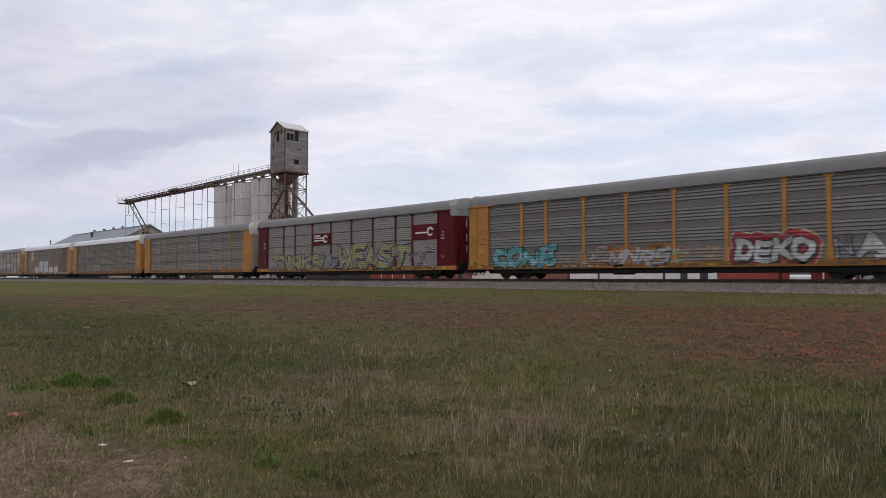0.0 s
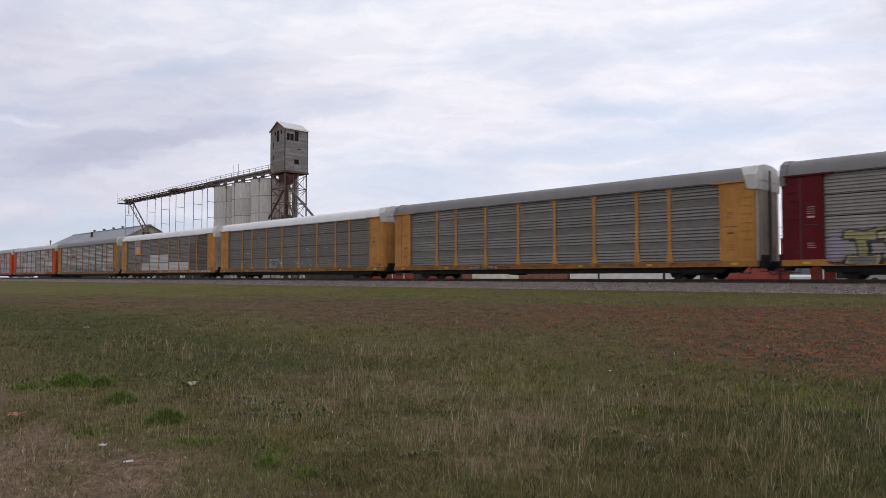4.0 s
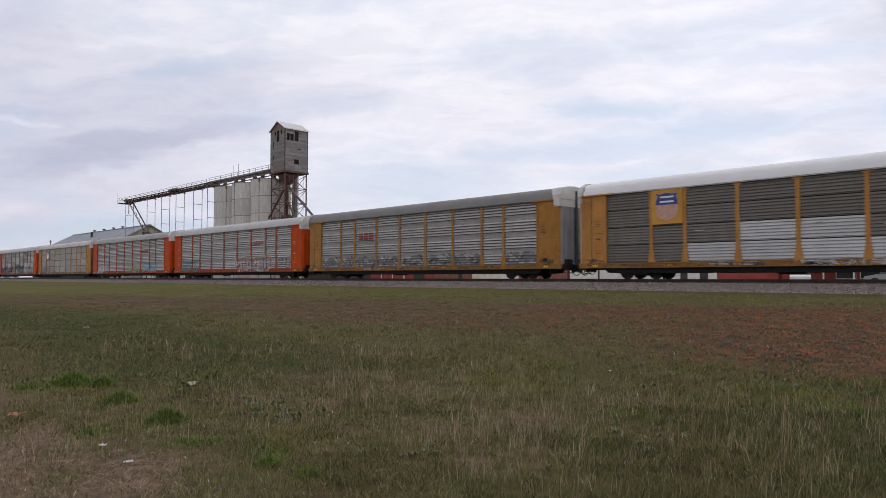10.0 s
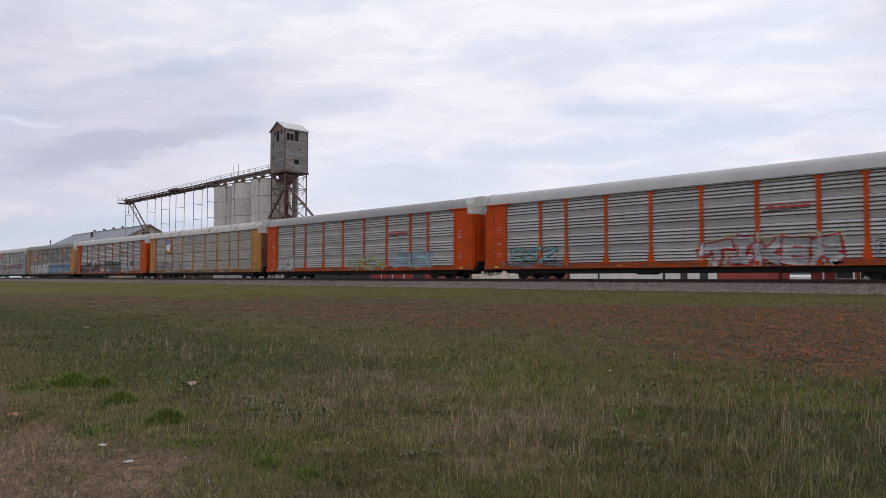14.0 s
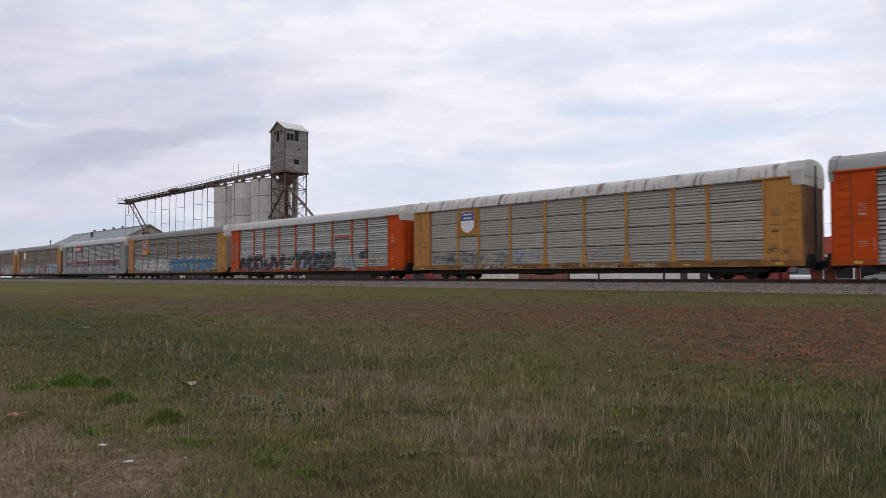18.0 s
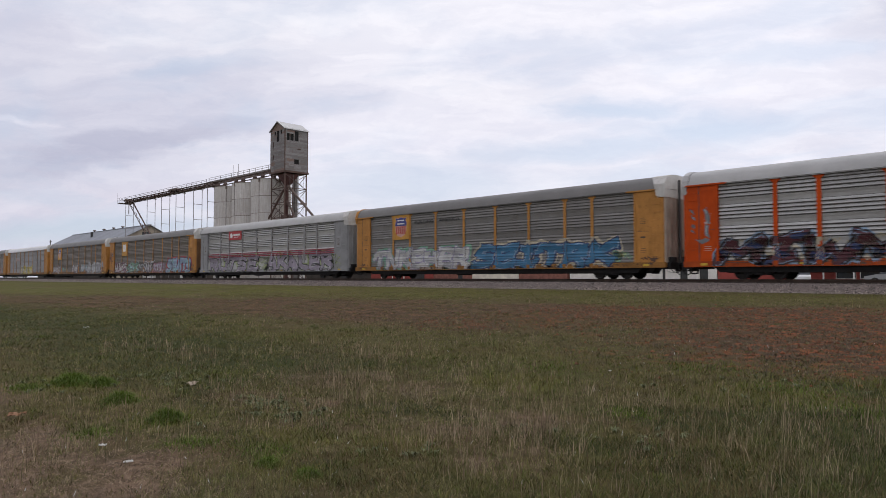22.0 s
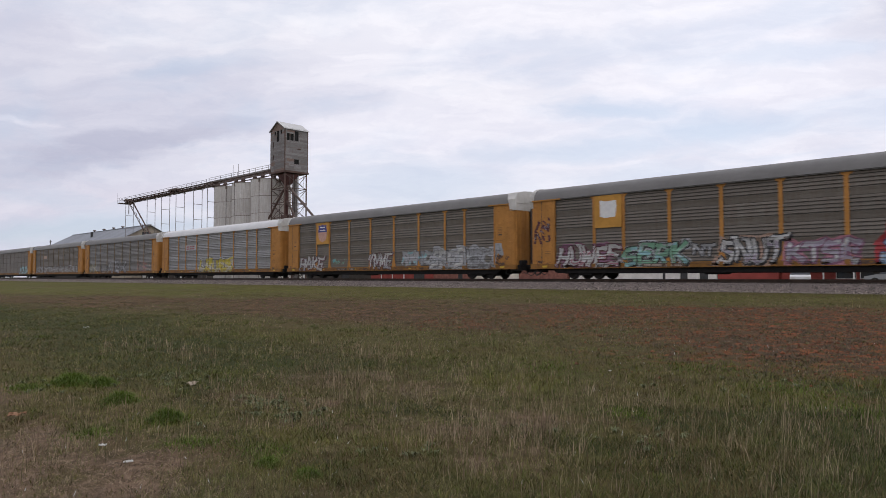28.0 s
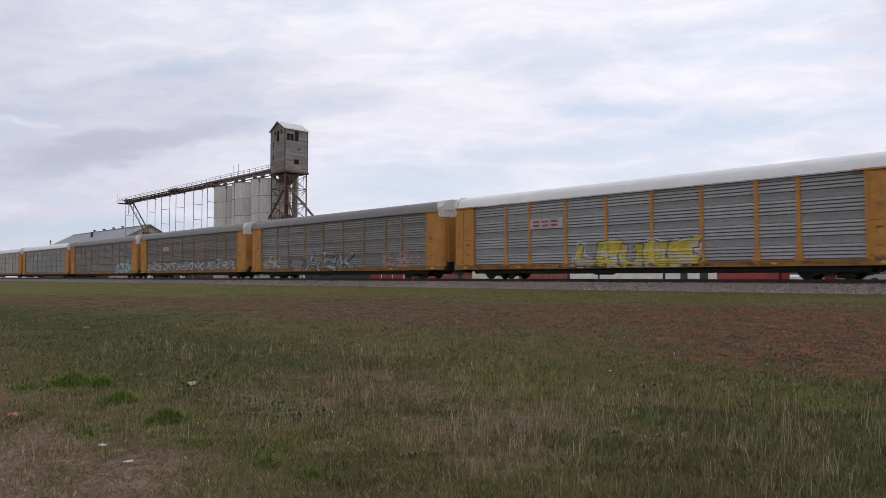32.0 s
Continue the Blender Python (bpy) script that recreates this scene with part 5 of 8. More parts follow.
# maroon plates with white shapes
for x0, x1, z0, z1, flip in ((-4.2, -1.56, 3.05, 4.0, 0), (9.17, 11.7, 3.0, 4.1, 1)):
    side_plate(1, x0, x1, z0, z1, MAROON, "maroon plate with white emblem")
    xm, zm, car = (x0 + x1) / 2, (z0 + z1) / 2, WAGONS[1]
    ring = [(0.34 * math.cos(a), 0.34 * math.sin(a)) for a in np.linspace(0.3, 5.6, 18)]
    cx = x1 - 0.62
    for (a, b), (c, d) in zip(ring, ring[1:]):
        s = 0.62
        flat_shape("emblem_arc", [(cx + a, zm + b), (cx + c, zm + d), (cx + c * s, zm + d * s), (cx + a * s, zm + b * s)], -1.4745, BADGE_WHITE, car)
    for z in ((-0.12, 0.1) if not flip else (-0.05,)):
        flat_shape("emblem_bar", rect(x0 + 0.25, cx - 0.2, zm + z - 0.07, zm + z + 0.04, 0.08), -1.4745, BADGE_WHITE, car)
    if not flip:
        flat_shape("lettering_bar", rect(x0 + 0.3, x0 + 1.2, zm + 0.22, zm + 0.34), -1.4745, BADGE_WHITE, car)
# thin slanted red emblem on the orange wagons
for k in (6, 7, 9):
    car = WAGONS[k]
    y = -1.4205
    for i in range(4):
        x = 4.62 + i * 0.52
        flat_shape("emblem_bar", rect(x, x + 0.46, 3.50, 3.63, 0.16), y, BADGE_RED, car)
    flat_shape("emblem_swoosh", [(4.5, 3.36), (6.7, 3.44), (6.75, 3.47), (4.6, 3.42)], y, hue("black"), car)
    flat_shape("emblem_swoosh", [(4.55, 3.70), (6.85, 3.72), (6.9, 3.75), (4.7, 3.74)], y, BADGE_RED, car)
# dark red bars on the fifth wagon
for a, b in ((-6.5, -5.95), (-5.85, -5.3), (-5.2, -4.65)):
    for z in (3.22, 3.42, 3.62):
        flat_shape("lettering_bar", rect(a, b, z, z + 0.13), -1.4205, STRIPE_RED, WAGONS[5])
# words on the blue-graffiti wagon


def lettering(k, text, x0, width, z, height_, colour):
    """Painted words on a wagon's side, as flat cut letters."""
    cu = bpy.data.curves.new("lettering", "FONT")
    cu.body, cu.size, cu.extrude = text, 1.0, 0.003
    ob = bpy.data.objects.new("lettering", cu)
    me = bpy.data.meshes.new_from_object(ob)
    bpy.data.objects.remove(ob)
    co = np.empty(3 * len(me.vertices), np.float32)
    me.vertices.foreach_get("co", co)
    co = co.reshape(-1, 3)
    lo, hi = co.min(0), co.max(0)
    out = np.stack([x0 + (co[:, 0] - lo[0]) / (hi[0] - lo[0]) * width, -1.4205 - co[:, 2], z + (co[:, 1] - lo[1]) / (hi[1] - lo[1]) * height_], -1)
    me.vertices.foreach_set("co", out.astype(np.float32).ravel())
    me.materials.clear()
    me.materials.append(hue(colour))
    me.update()
    part("lettering", me, None, WAGONS[k], f"dark painted words {text}")


lettering(10, "BUILDING", -6.55, 2.0, 4.18, 0.24, "black")
lettering(10, "AMERICA", -3.95, 2.1, 4.2, 0.24, "black")
# red placard and stripes on the silver wagon
side_plate(11, -6.99, -4.41, 4.05, 4.95, BADGE_RED, "red placard with pale emblem")
flat_shape("emblem_disc", [(-6.5 + 0.26 * math.cos(a), 4.5 + 0.26 * math.sin(a)) for a in np.linspace(0, 6.28, 16, endpoint=False)], -1.4745, BADGE_WHITE, WAGONS[11])
flat_shape("lettering_bar", rect(-6.1, -4.7, 4.47, 4.66), -1.4745, BADGE_WHITE, WAGONS[11])
flat_shape("lettering_bar", rect(-5.9, -5.0, 4.3, 4.36), -1.4745, BADGE_WHITE, WAGONS[11])
for x0, x1 in BAYS:
    for z in (2.26, 2.42, 2.58):
        part("red_stripe", Geo().box(x0 + 0.11, x1 - 0.11, -1.425, -1.39, z, z + 0.085), STRIPE_RED, WAGONS[11])
# red bars on a pale patch
flat_shape("pale_patch", rect(-7.0, -4.5, 3.22, 3.88), -1.4205, hue("silver"), WAGONS[14])
for x in (-6.8, -6.1, -5.4):
    flat_shape("emblem_bar", rect(x, x + 0.5, 3.36, 3.48, 0.03), -1.4255, hue("red"), WAGONS[14])
    flat_shape("emblem_bar", rect(x, x + 0.5, 3.60, 3.72, 0.03), -1.4255, hue("red"), WAGONS[14])
flat_shape("lettering_bar", rect(-7.0, -5.4, 3.5, 3.8), -1.4205, hue("grey"), WAGONS[15])
flat_shape("small_plate", rect(-6.9, -5.0, 3.35, 3.85), -1.4205, hue("peach"), WAGONS[16])
flat_shape("small_plate", rect(-5.6, -4.4, 3.4, 3.9), -1.4205, hue("silver"), WAGONS[18])
# chalk marks on the dark wagons
for k, zs in ((3, (2.55, 4.0)), (4, (2.5, 3.7)), (8, (2.45, 2.9))):
    rng = random.Random(k)
    for i in range(22):
        x = rng.uniform(-11, 11)
        b = min(POSTS, key=lambda p: abs(p - x))
        if abs(b - x) > 0.75:
            flat_shape("chalk_mark", rect(x - rng.uniform(0.1, 0.3), x + 0.25, zs[i % 2] + 0.1 * (i % 3), zs[i % 2] + 0.1 * (i % 3) + rng.uniform(0.02, 0.05)), -1.4205, hue("silver"), WAGONS[k])

# rust and soot on sills and at the feet of the end plates
for k in range(16):
    smear(k, -11.8, 11.8, 0.74, 0.90, "rust", "rust", 0.20 if k in (6, 7, 9, 11) else 0.34, "rust and soot patches along the sill")
    if k in (0, 3, 4, 5, 8, 10, 12, 13, 14):
        smear(k, 11.9, 13.4, 0.80, 1.75 if k in (8, 12, 13) else 1.35, "rust", "rust", 0.34, "rust and soot at the foot of the end plate")
        smear(k, -13.4, -11.9, 0.80, 1.25, "rust", "rust", 0.24, "rust and soot at the foot of the end plate")
# wagon by wagon
tag(0, -11.5, -6.4, 0.7, 2.05, 4, "teal", "aqua", "black", None, "teal graffiti with black outline", word="CONE", fat=0.15, shine="aqua", edge_=1.5)
smear(0, -6.3, -5.2, 0.95, 1.85, "olive", "orange", 0.35, "yellowish spray haze")
tag(0, -4.6, -2.6, 0.9, 2.0, 2, "orange", "peach", "grey", None, "thin orange graffiti", fat=0.070, worn=0.3)
tag(0, -2.6, 1.2, 0.8, 1.75, 4, "silver", "silver", "soot", "orange", "pale graffiti on an orange glow", word="MNRS", fat=0.12)
smear(0, -1.6, 0.8, 1.7, 2.1, "orange", "peach", 0.4, "orange flames above pale letters")
smear(0, 1.0, 3.9, 0.76, 1.9, "orange", "green", 0.35)
tag(0, 4.75, 8.3, 0.95, 2.15, 4, "white", "white", "black", "red", "white lettering DEKO with black outline on a red cloud", word="DEKO", fat=0.155, slant=0.0, halo=0.25, bubble=True, edge_=1.9, rim="cream")
tag(0, 9.2, 10.0, 1.05, 2.1, 1, "grey", "grey", "black", None, "small dark graffiti tag", fat=0.086)
tag(0, 10.2, 12.6, 1.05, 2.1, 2, "white", "silver", "black", None, "white graffiti with black outline", word="AS", fat=0.144)
smear(1, -11.75, -11.0, 0.8, 2.2, "lavender", "lilac", 0.75, "lavender spray haze")
tag(1, -11.2, -2.6, 0.76, 2.25, 5, "olive", "grey", "black", None, "olive graffiti with black outline and pale edges", word="INRKE", fat=0.13, edge_=2.5, spurs=0.8, shine="cream")
smear(1, -2.5, -0.4, 0.85, 2.3, "lavender", "grey", 0.7, "lavender and grey spray haze")
tag(1, -1.9, -0.2, 0.9, 1.9, 1, "lilac", "grey", "black", None, "small lilac scrawl", fat=0.07)
tag(1, -0.3, 8.6, 0.76, 2.75, 5, "olive", "grey", "black", "lilac", "olive graffiti with black outline on a lilac haze", word="WEAST", fat=0.125, edge_=2.5, halo=0.05, spurs=0.8, shine="cream")
tag(1, 8.7, 11.6, 0.8, 2.3, 2, "grey", "pink", "black", None, "loose dark outlined graffiti", word="OC", fat=0.06, worn=0.2)
tag(3, -3.80, -1.40, 1.15, 2.0, 2, "grey", "grey", "silver", None, "faint chalky outline", fat=0.050, worn=0.4)
smear(3, 0.40, 3.60, 1.1, 1.9, "grey", "silver", 0.12)
for a, b in ((-11.7, -9.3), (-8.8, -7.3), (-6.9, -4.4), (-4.1, -1.7), (-1.2, 1.2), (1.7, 4.1), (4.5, 6.9), (9.3, 11.7)):
    tag(5, a, b, 0.98, 1.8, 3, "grey", "soot", "grey", None, "dark worn graffiti remains", fat=0.13, worn=0.18, shine="grey")
tag(6, -11.50, -7.80, 1.15, 2.1, 3, "aqua", "teal", "black", None, "light blue graffiti with dark outline", fat=0.101, word="ESZ")
smear(6, -12.30, -6.80, 0.76, 1.3, "grey", "grey", 0.9, "grey painted-out strip")
tag(6, 1.60, 8.00, 0.74, 2.1, 4, "silver", "white", "red", "cream", "white graffiti edged in red with a cream glow", fat=0.15, edge_=2.4, word="TIKER", shine="white")
tag(6, 9.40, 11.50, 1.05, 1.9, 3, "silver", "white", "black", None, "small black outlined tag", fat=0.086, word="EUS")
tag(7, -11.75, -9.0, 0.76, 1.95, 3, "white", "white", "black", "white", "white block graffiti with black outline", fat=0.20, word="EKS", slant=0.0, halo=0.10, shine="silver")
tag(7, -0.7, 4.1, 0.76, 1.8, 4, "lime", "olive", "grey", None, "faded olive graffiti", fat=0.144, worn=0.1, word="ORCA")
tag(7, 5.3, 9.6, 0.95, 2.1, 3, "sky", "aqua", "silver", None, "pale blue graffiti", fat=0.144, word="SES")
smear(8, -11.7, -3.6, 0.98, 1.95, "grey", "grey", 0.34, "faint grey graffiti remains")
for a, b, c1, c2, cv in ((-11.6, -9.3, "grey", "silver", 0.55), (-8.8, -7.3, "soot", "grey", 0.5), (-4.1, -1.7, "sky", "grey", 0.45), (1.8, 4.0, "grey", "silver", 0.25), (7.3, 8.8, "silver", "grey", 0.3)):
    smear(8, a, b, 1.05, 1.95, c1, c2, cv, "faded grey graffiti remains")
smear(8, -9.5, -4.0, 0.74, 0.99, "silver", "white", 0.75, "silver paint along the sill")
smear(8, -1.0, 6.5, 0.74, 0.99, "silver", "olive", 0.45, "patchy paint along the sill")
smear(4, -5.5, -3.2, 0.74, 0.99, "silver", "white", 0.8, "white paint along the sill")
smear(4, -1.8, 12.6, 0.74, 0.99, "white", "silver", 0.85, "long white paint patch along the sill")
smear(4, 2.0, 8.0, 1.08, 1.35, "orange", "cream", 0.05, "small orange dabs")
smear(9, -11.9, -3.2, 0.9, 2.15, "cream", "cream", 0.45, "cream spray background")
tag(9, -11.8, -3.6, 0.76, 2.25, 4, "wine", "navy", "black", "sky", "wine-red graffiti edged in pale blue", word="MIWM", fat=0.15, slant=0.3, edge_=1.2, halo=0.04, shine="sky", spurs=0.9)
smear(9, -3.4, -1.9, 0.80, 2.0, "cream", "white", 0.95, "cream painted patch")
tag(9, -1.7, 4.6, 0.76, 2.4, 4, "soot", "wine", "black", "aqua", "dark graffiti with teal flashes and edges", word="TRES", fat=0.15, slant=0.25, edge_=1.2, halo=0.04, shine="aqua", spurs=0.9)
smear(9, -0.8, 4.8, 0.76, 1.15, "teal", "aqua", 0.3, "teal flashes low on dark letters")
smear(9, -3.6, -1.5, 1.2, 2.2, "cream", "black", 0.55, "cream patch with dark scribble")
tag(9, -13.35, -12.3, 2.0, 4.2, 1, "grey", "silver", "grey", None, "grey scrawl on the end plate", fat=0.05, worn=0.4)
tag(9, 4.7, 6.7, 0.9, 1.9, 2, "cream", "sky", "grey", None, "cream and blue dabs", fat=0.144, worn=0.35)
tag(9, 6.75, 7.7, 0.76, 1.85, 1, "aqua", "teal", "cream", None, "single light blue graffiti shape", fat=0.173)
smear(9, 7.8, 11.4, 0.95, 1.95, "cream", "grey", 0.55, "cream patch with dark tags")
tag(9, 8.1, 9.2, 1.75, 2.35, 3, "black", "black", "black", None, "small black tag", fat=0.080)
tag(10, -11.4, -1.0, 0.76, 2.25, 7, "white", "silver", "lavender", "green", "pale lilac letters on mint green graffiti", word="TNKEHER", fat=0.135, halo=0.09, shine="white", edge_=1.4, spurs=0.8)
tag(10, -0.4, 10.6, 0.76, 2.3, 6, "blue", "blue", "navy", "cream", "large blue graffiti with cream glow", word="SEITRK", fat=0.155, slant=0.35, edge_=1.4, halo=0.12, shine="sky", spurs=0.9)
smear(10, 10.4, 11.8, 1.05, 1.75, "green", "lime", 0.7)
tag(11, -11.6, -1.2, 0.76, 2.4, 5, "lilac", "lilac", "black", "lime", "lilac graffiti outlined in black and white with lime glow", word="RUTSE", fat=0.125, slant=0.0, edge_=1.7, halo=0.05, shine="white")
smear(11, -1.3, 1.0, 0.8, 2.2, "lime", "grey", 0.6, "lime and grey spray haze")
tag(11, 0.6, 11.4, 0.76, 2.5, 6, "lilac", "lilac", "black", "lime", "lilac graffiti outlined in black and white with green glow", word="AKALER", fat=0.125, slant=0.0, edge_=1.7, halo=0.05, shine="white")
smear(11, 11.2, 12.9, 0.9, 2.3, "lime", "soot", 0.5, "green and dark spray haze at the end")
tag(12, -11.70, -7.30, 0.76, 2.1, 5, "white", "pink", "wine", "mauve", "pale graffiti with plum outline", fat=0.122, word="HUWES", shine="white", edge_=1.8, spurs=0.9, halo=0.06)
tag(12, -13.35, -12.25, 2.2, 3.9, 2, "wine", "rust", "wine", None, "dark red scrawl on the end plate", fat=0.055, worn=0.15)
tag(12, -7.20, -3.30, 0.76, 2.05, 4, "green", "aqua", "black", "silver", "mint green graffiti", fat=0.13, word="SERK", edge_=1.4, halo=0.05, spurs=0.9)
tag(12, -3.10, -1.80, 1.3, 2.0, 2, "silver", "white", "black", None, "small pale tag", fat=0.100)
tag(12, -1.60, 1.60, 0.76, 2.15, 4, "white", "lilac", "black", "peach", "silver graffiti outlined in black", fat=0.122, word="SNUT", edge_=1.9, halo=0.05, spurs=0.8)
tag(12, 1.70, 4.80, 0.8, 1.9, 4, "lilac", "white", "mauve", "pink", "pastel graffiti", fat=0.144, word="KTSE", edge_=1.5, halo=0.06, spurs=0.8)
tag(12, 5.80, 12.40, 0.76, 2.35, 5, "sky", "aqua", "navy", "red", "big pale blue graffiti on a red cloud", fat=0.187, word="SEATS")
tag(13, -11.70, -8.00, 0.76, 2.0, 4, "white", "silver", "wine", None, "white graffiti with plum outline", fat=0.115, word="HAKE", edge_=1.6, spurs=0.8)
smear(13, -6.80, -4.70, 1.15, 1.85, "green", "teal", 0.3)
tag(13, -1.70, 1.20, 0.76, 2.05, 4, "white", "silver", "wine", None, "white spiky graffiti", fat=0.108, edge_=1.6, spurs=0.9)
tag(13, 2.40, 5.60, 1.05, 2.1, 4, "silver", "aqua", "grey", None, "pale blue graffiti", fat=0.173)
tag(13, 5.70, 9.00, 0.76, 2.15, 4, "white", "silver", "grey", "silver", "silver block graffiti", fat=0.173, word="SEES")
tag(13, 9.10, 12.20, 0.76, 2.15, 4, "silver", "grey", "grey", "silver", "dull silver block graffiti", fat=0.173)
tag(14, -3.6, 3.95, 0.76, 2.15, 5, "yellow", "cream", "soot", "white", "yellow and cream graffiti with dark outlines and white edges", word="LEUEE", fat=0.17, slant=0.2, halo=0.05, shine="white", edge_=1.2)
tag(15, -11.4, -8.5, 0.95, 2.1, 3, "olive", "cream", "grey", None, "small olive graffiti", fat=0.100)
smear(15, -7.2, -3.8, 0.8, 2.0, "grey", "black", 0.4)
tag(15, -4.0, 3.2, 0.76, 2.5, 3, "grey", "silver", "black", None, "large thin black and silver outline graffiti", word="AEK", fat=0.09, edge_=2.0)
smear(15, 6.6, 11.2, 0.8, 2.3, "peach", "pink", 0.35, "faded pinkish paint")
tag(16, -11.5, 11.2, 1.0, 2.0, 16, "silver", "white", "grey", None, "long low white scribbled graffiti", fat=0.080, worn=0.15)
tag(17, 6.0, 11.6, 0.76, 2.15, 5, "aqua", "silver", "teal", None, "pale teal graffiti at the end", fat=0.122)
tag(18, -11.0, -6.4, 1.05, 2.2, 4, "grey", "silver", "black", None, "dark thin graffiti", fat=0.100)
# ---- grain elevator beyond the track ----
LAND_Z = SLOPE * TOE_Y
ELEV_Y = 54.0
BIN_STEEL = steel_sheet("pale_bin_steel", (0.64, 0.62, 0.58), (0.25, 0.175, 0.12), 1.0, 0.7, 0.0)
BIN_SEAM = plain("stained_bin_seam", (0.12, 0.098, 0.080), 0.8, 0.0, 0.45, 1)
BIN_RING = plain("rusty_bin_ring", (0.17, 0.13, 0.105), 0.7, 0.2, 0.3, 3)
RUST_STEEL = plain("rusty_structural_steel", (0.12, 0.075, 0.06), 0.75, 0.2, 0.35, 2)
DARK_STEEL = plain("dark_conveyor_steel", (0.145, 0.105, 0.09), 0.7, 0.2, 0.35, 2)
MAROON_STEEL = plain("rust_red_sheet", (0.085, 0.037, 0.032), 0.7, 0.1, 0.3, 2)
GREY_STEEL = plain("dull_grey_steel_posts", (0.20, 0.185, 0.175), 0.65, 0.3, 0.25, 2)
TIN_ROOF = steel_sheet("bright_tin_roof", (0.62, 0.62, 0.60), (0.35, 0.28, 0.22), 0.25, 0.45, 0.3)
GLOOM = plain("unlit_inside", (0.02, 0.019, 0.018), 0.9, 0, 0.2, 2, bump=0)


def siding_mat():
    M = Mat("weathered_grey_brown_siding", 0.8)
    col = M.mix(M.chance(), (0.175, 0.17, 0.165), (0.275, 0.27, 0.265))
    col = M.mix(M.span(M.math("FRACT", M.math("MULTIPLY", M.chance(), 5.7), 0.0), 0.83, 0.87), col, (0.215, 0.155, 0.13))
    v = M.coords("object", (1, 1, 6))
    col = M.mix(M.math("MULTIPLY", M.noise(v, 1.8, 5, 0.65, 0.45, 0.7), 0.7), col, (0.13, 0.085, 0.062))
    rust = M.noise(M.coords("object", (0.6, 0.6, 2.0)), 1.1, 4, 0.6, 0.55, 0.68)
    col = M.mix(M.math("MULTIPLY", rust, 0.38), col, (0.19, 0.125, 0.10))
    M.bump(M.noise(v, 8, 4), 0.4, 0.02)
    return M.color(col)


SIDING = siding_mat()


def storage_bin(cx, seed, y=ELEV_Y, z1=15.95):
    r, z0 = 2.95, LAND_Z - 0.05
    b = thing("grain_bin", "tall pale steel grain bin with rusty bands", "grain bin", (cx, y, 0), group="bins of the elevator")
    n, levels = 6, 6
    step = (z1 - z0) / levels
    for lv in range(levels):
        za, zb = z0 + lv * step + 0.02, z0 + (lv + 1) * step - 0.02
        for k in range(n):
            key = ("stave", lv, z1)

            def stave():
                g, m = Geo(), 7
                a0, a1 = 0.012, 6.28318 / n - 0.012
                ring = [a0 + (a1 - a0) * i / m for i in range(m + 1)]
                vs = [(rr * math.cos(a), rr * math.sin(a), z) for z in (za, zb) for rr in (r, r - 0.05) for a in ring]
                q = m + 1
                fs = []
                for i in range(m):
                    fs += [(i, i + 1, 2 * q + i + 1, 2 * q + i), (q + i, 3 * q + i, 3 * q + i + 1, q + i + 1), (i, q + i, q + i + 1, i + 1), (2 * q + i, 2 * q + i + 1, 3 * q + i + 1, 3 * q + i)]
                fs += [(0, 2 * q, 3 * q, q), (m, q + m, 3 * q + m, 2 * q + m)]
                return g.add(vs, fs)
            o = part("wall_sheet", shared(key, stave, BIN_STEEL), None, b)
            o.rotation_euler.z = 6.28318 * k / n + 0.20 + 0.37 * seed
        g = Geo()
        pr = [(r - 0.06, zb - 0.01), (r + 0.02, zb - 0.01), (r + 0.02, zb + 0.05), (r - 0.06, zb + 0.05)]
        m = 40
        vs = [(rr * math.cos(6.28318 * i / m), rr * math.sin(6.28318 * i / m), z) for i in range(m) for rr, z in pr]
        g.add(vs, [(4 * i + j, 4 * i + (j + 1) % 4, 4 * ((i + 1) % m) + (j + 1) % 4, 4 * ((i + 1) % m) + j) for i in range(m) for j in range(4)])
        part("band", g, BIN_RING, b)
    for k in range(n):
        a = 6.28318 * k / n + 0.20 + 0.37 * seed
        part("seam_batten", shared(("seam_batten", z1), lambda: Geo().box(r - 0.06, r + 0.012, -0.045, 0.045, z0, z1), BIN_SEAM), None, b).rotation_euler.z = a
    g, m = Geo(), 40
    vs = [((r + 0.08) * math.cos(6.28318 * i / m), (r + 0.08) * math.sin(6.28318 * i / m), z1) for i in range(m)] + [(0, 0, z1 + 0.32)]
    g.add(vs, [(i, (i + 1) % m, m) for i in range(m)] + [tuple(range(m))])
    for k in range(n):
        a = 6.28318 * k / n + 0.20 + 0.37 * seed
        part("seam_cap", shared(("seam_cap", z1), lambda: Geo().box(r - 0.03, r + 0.035, -0.16, 0.16, z1 - 0.5, z1 + 0.06, 0.03), BIN_RING), None, b, "rusty cap over a seam").rotation_euler.z = a
    part("roof", g, BIN_STEEL, b, "shallow cone roof of grey sheet")
    g = Geo()
    g.tube((0.9, 0, z1 + 0.1), (0.9, 0, z1 + 0.6), 0.24, 10)
    part("hatch", g, DARK_STEEL, b)
    g = Geo()
    g.tube((-1.4, 0, z1 + 0.08), (-1.4, 0, z1 + 0.5), 0.18, 10)
    part("vent", g, BIN_RING, b)
    return b


for i, cx in enumerate((-103.4, -97.5, -91.6)):
    storage_bin(cx, i)


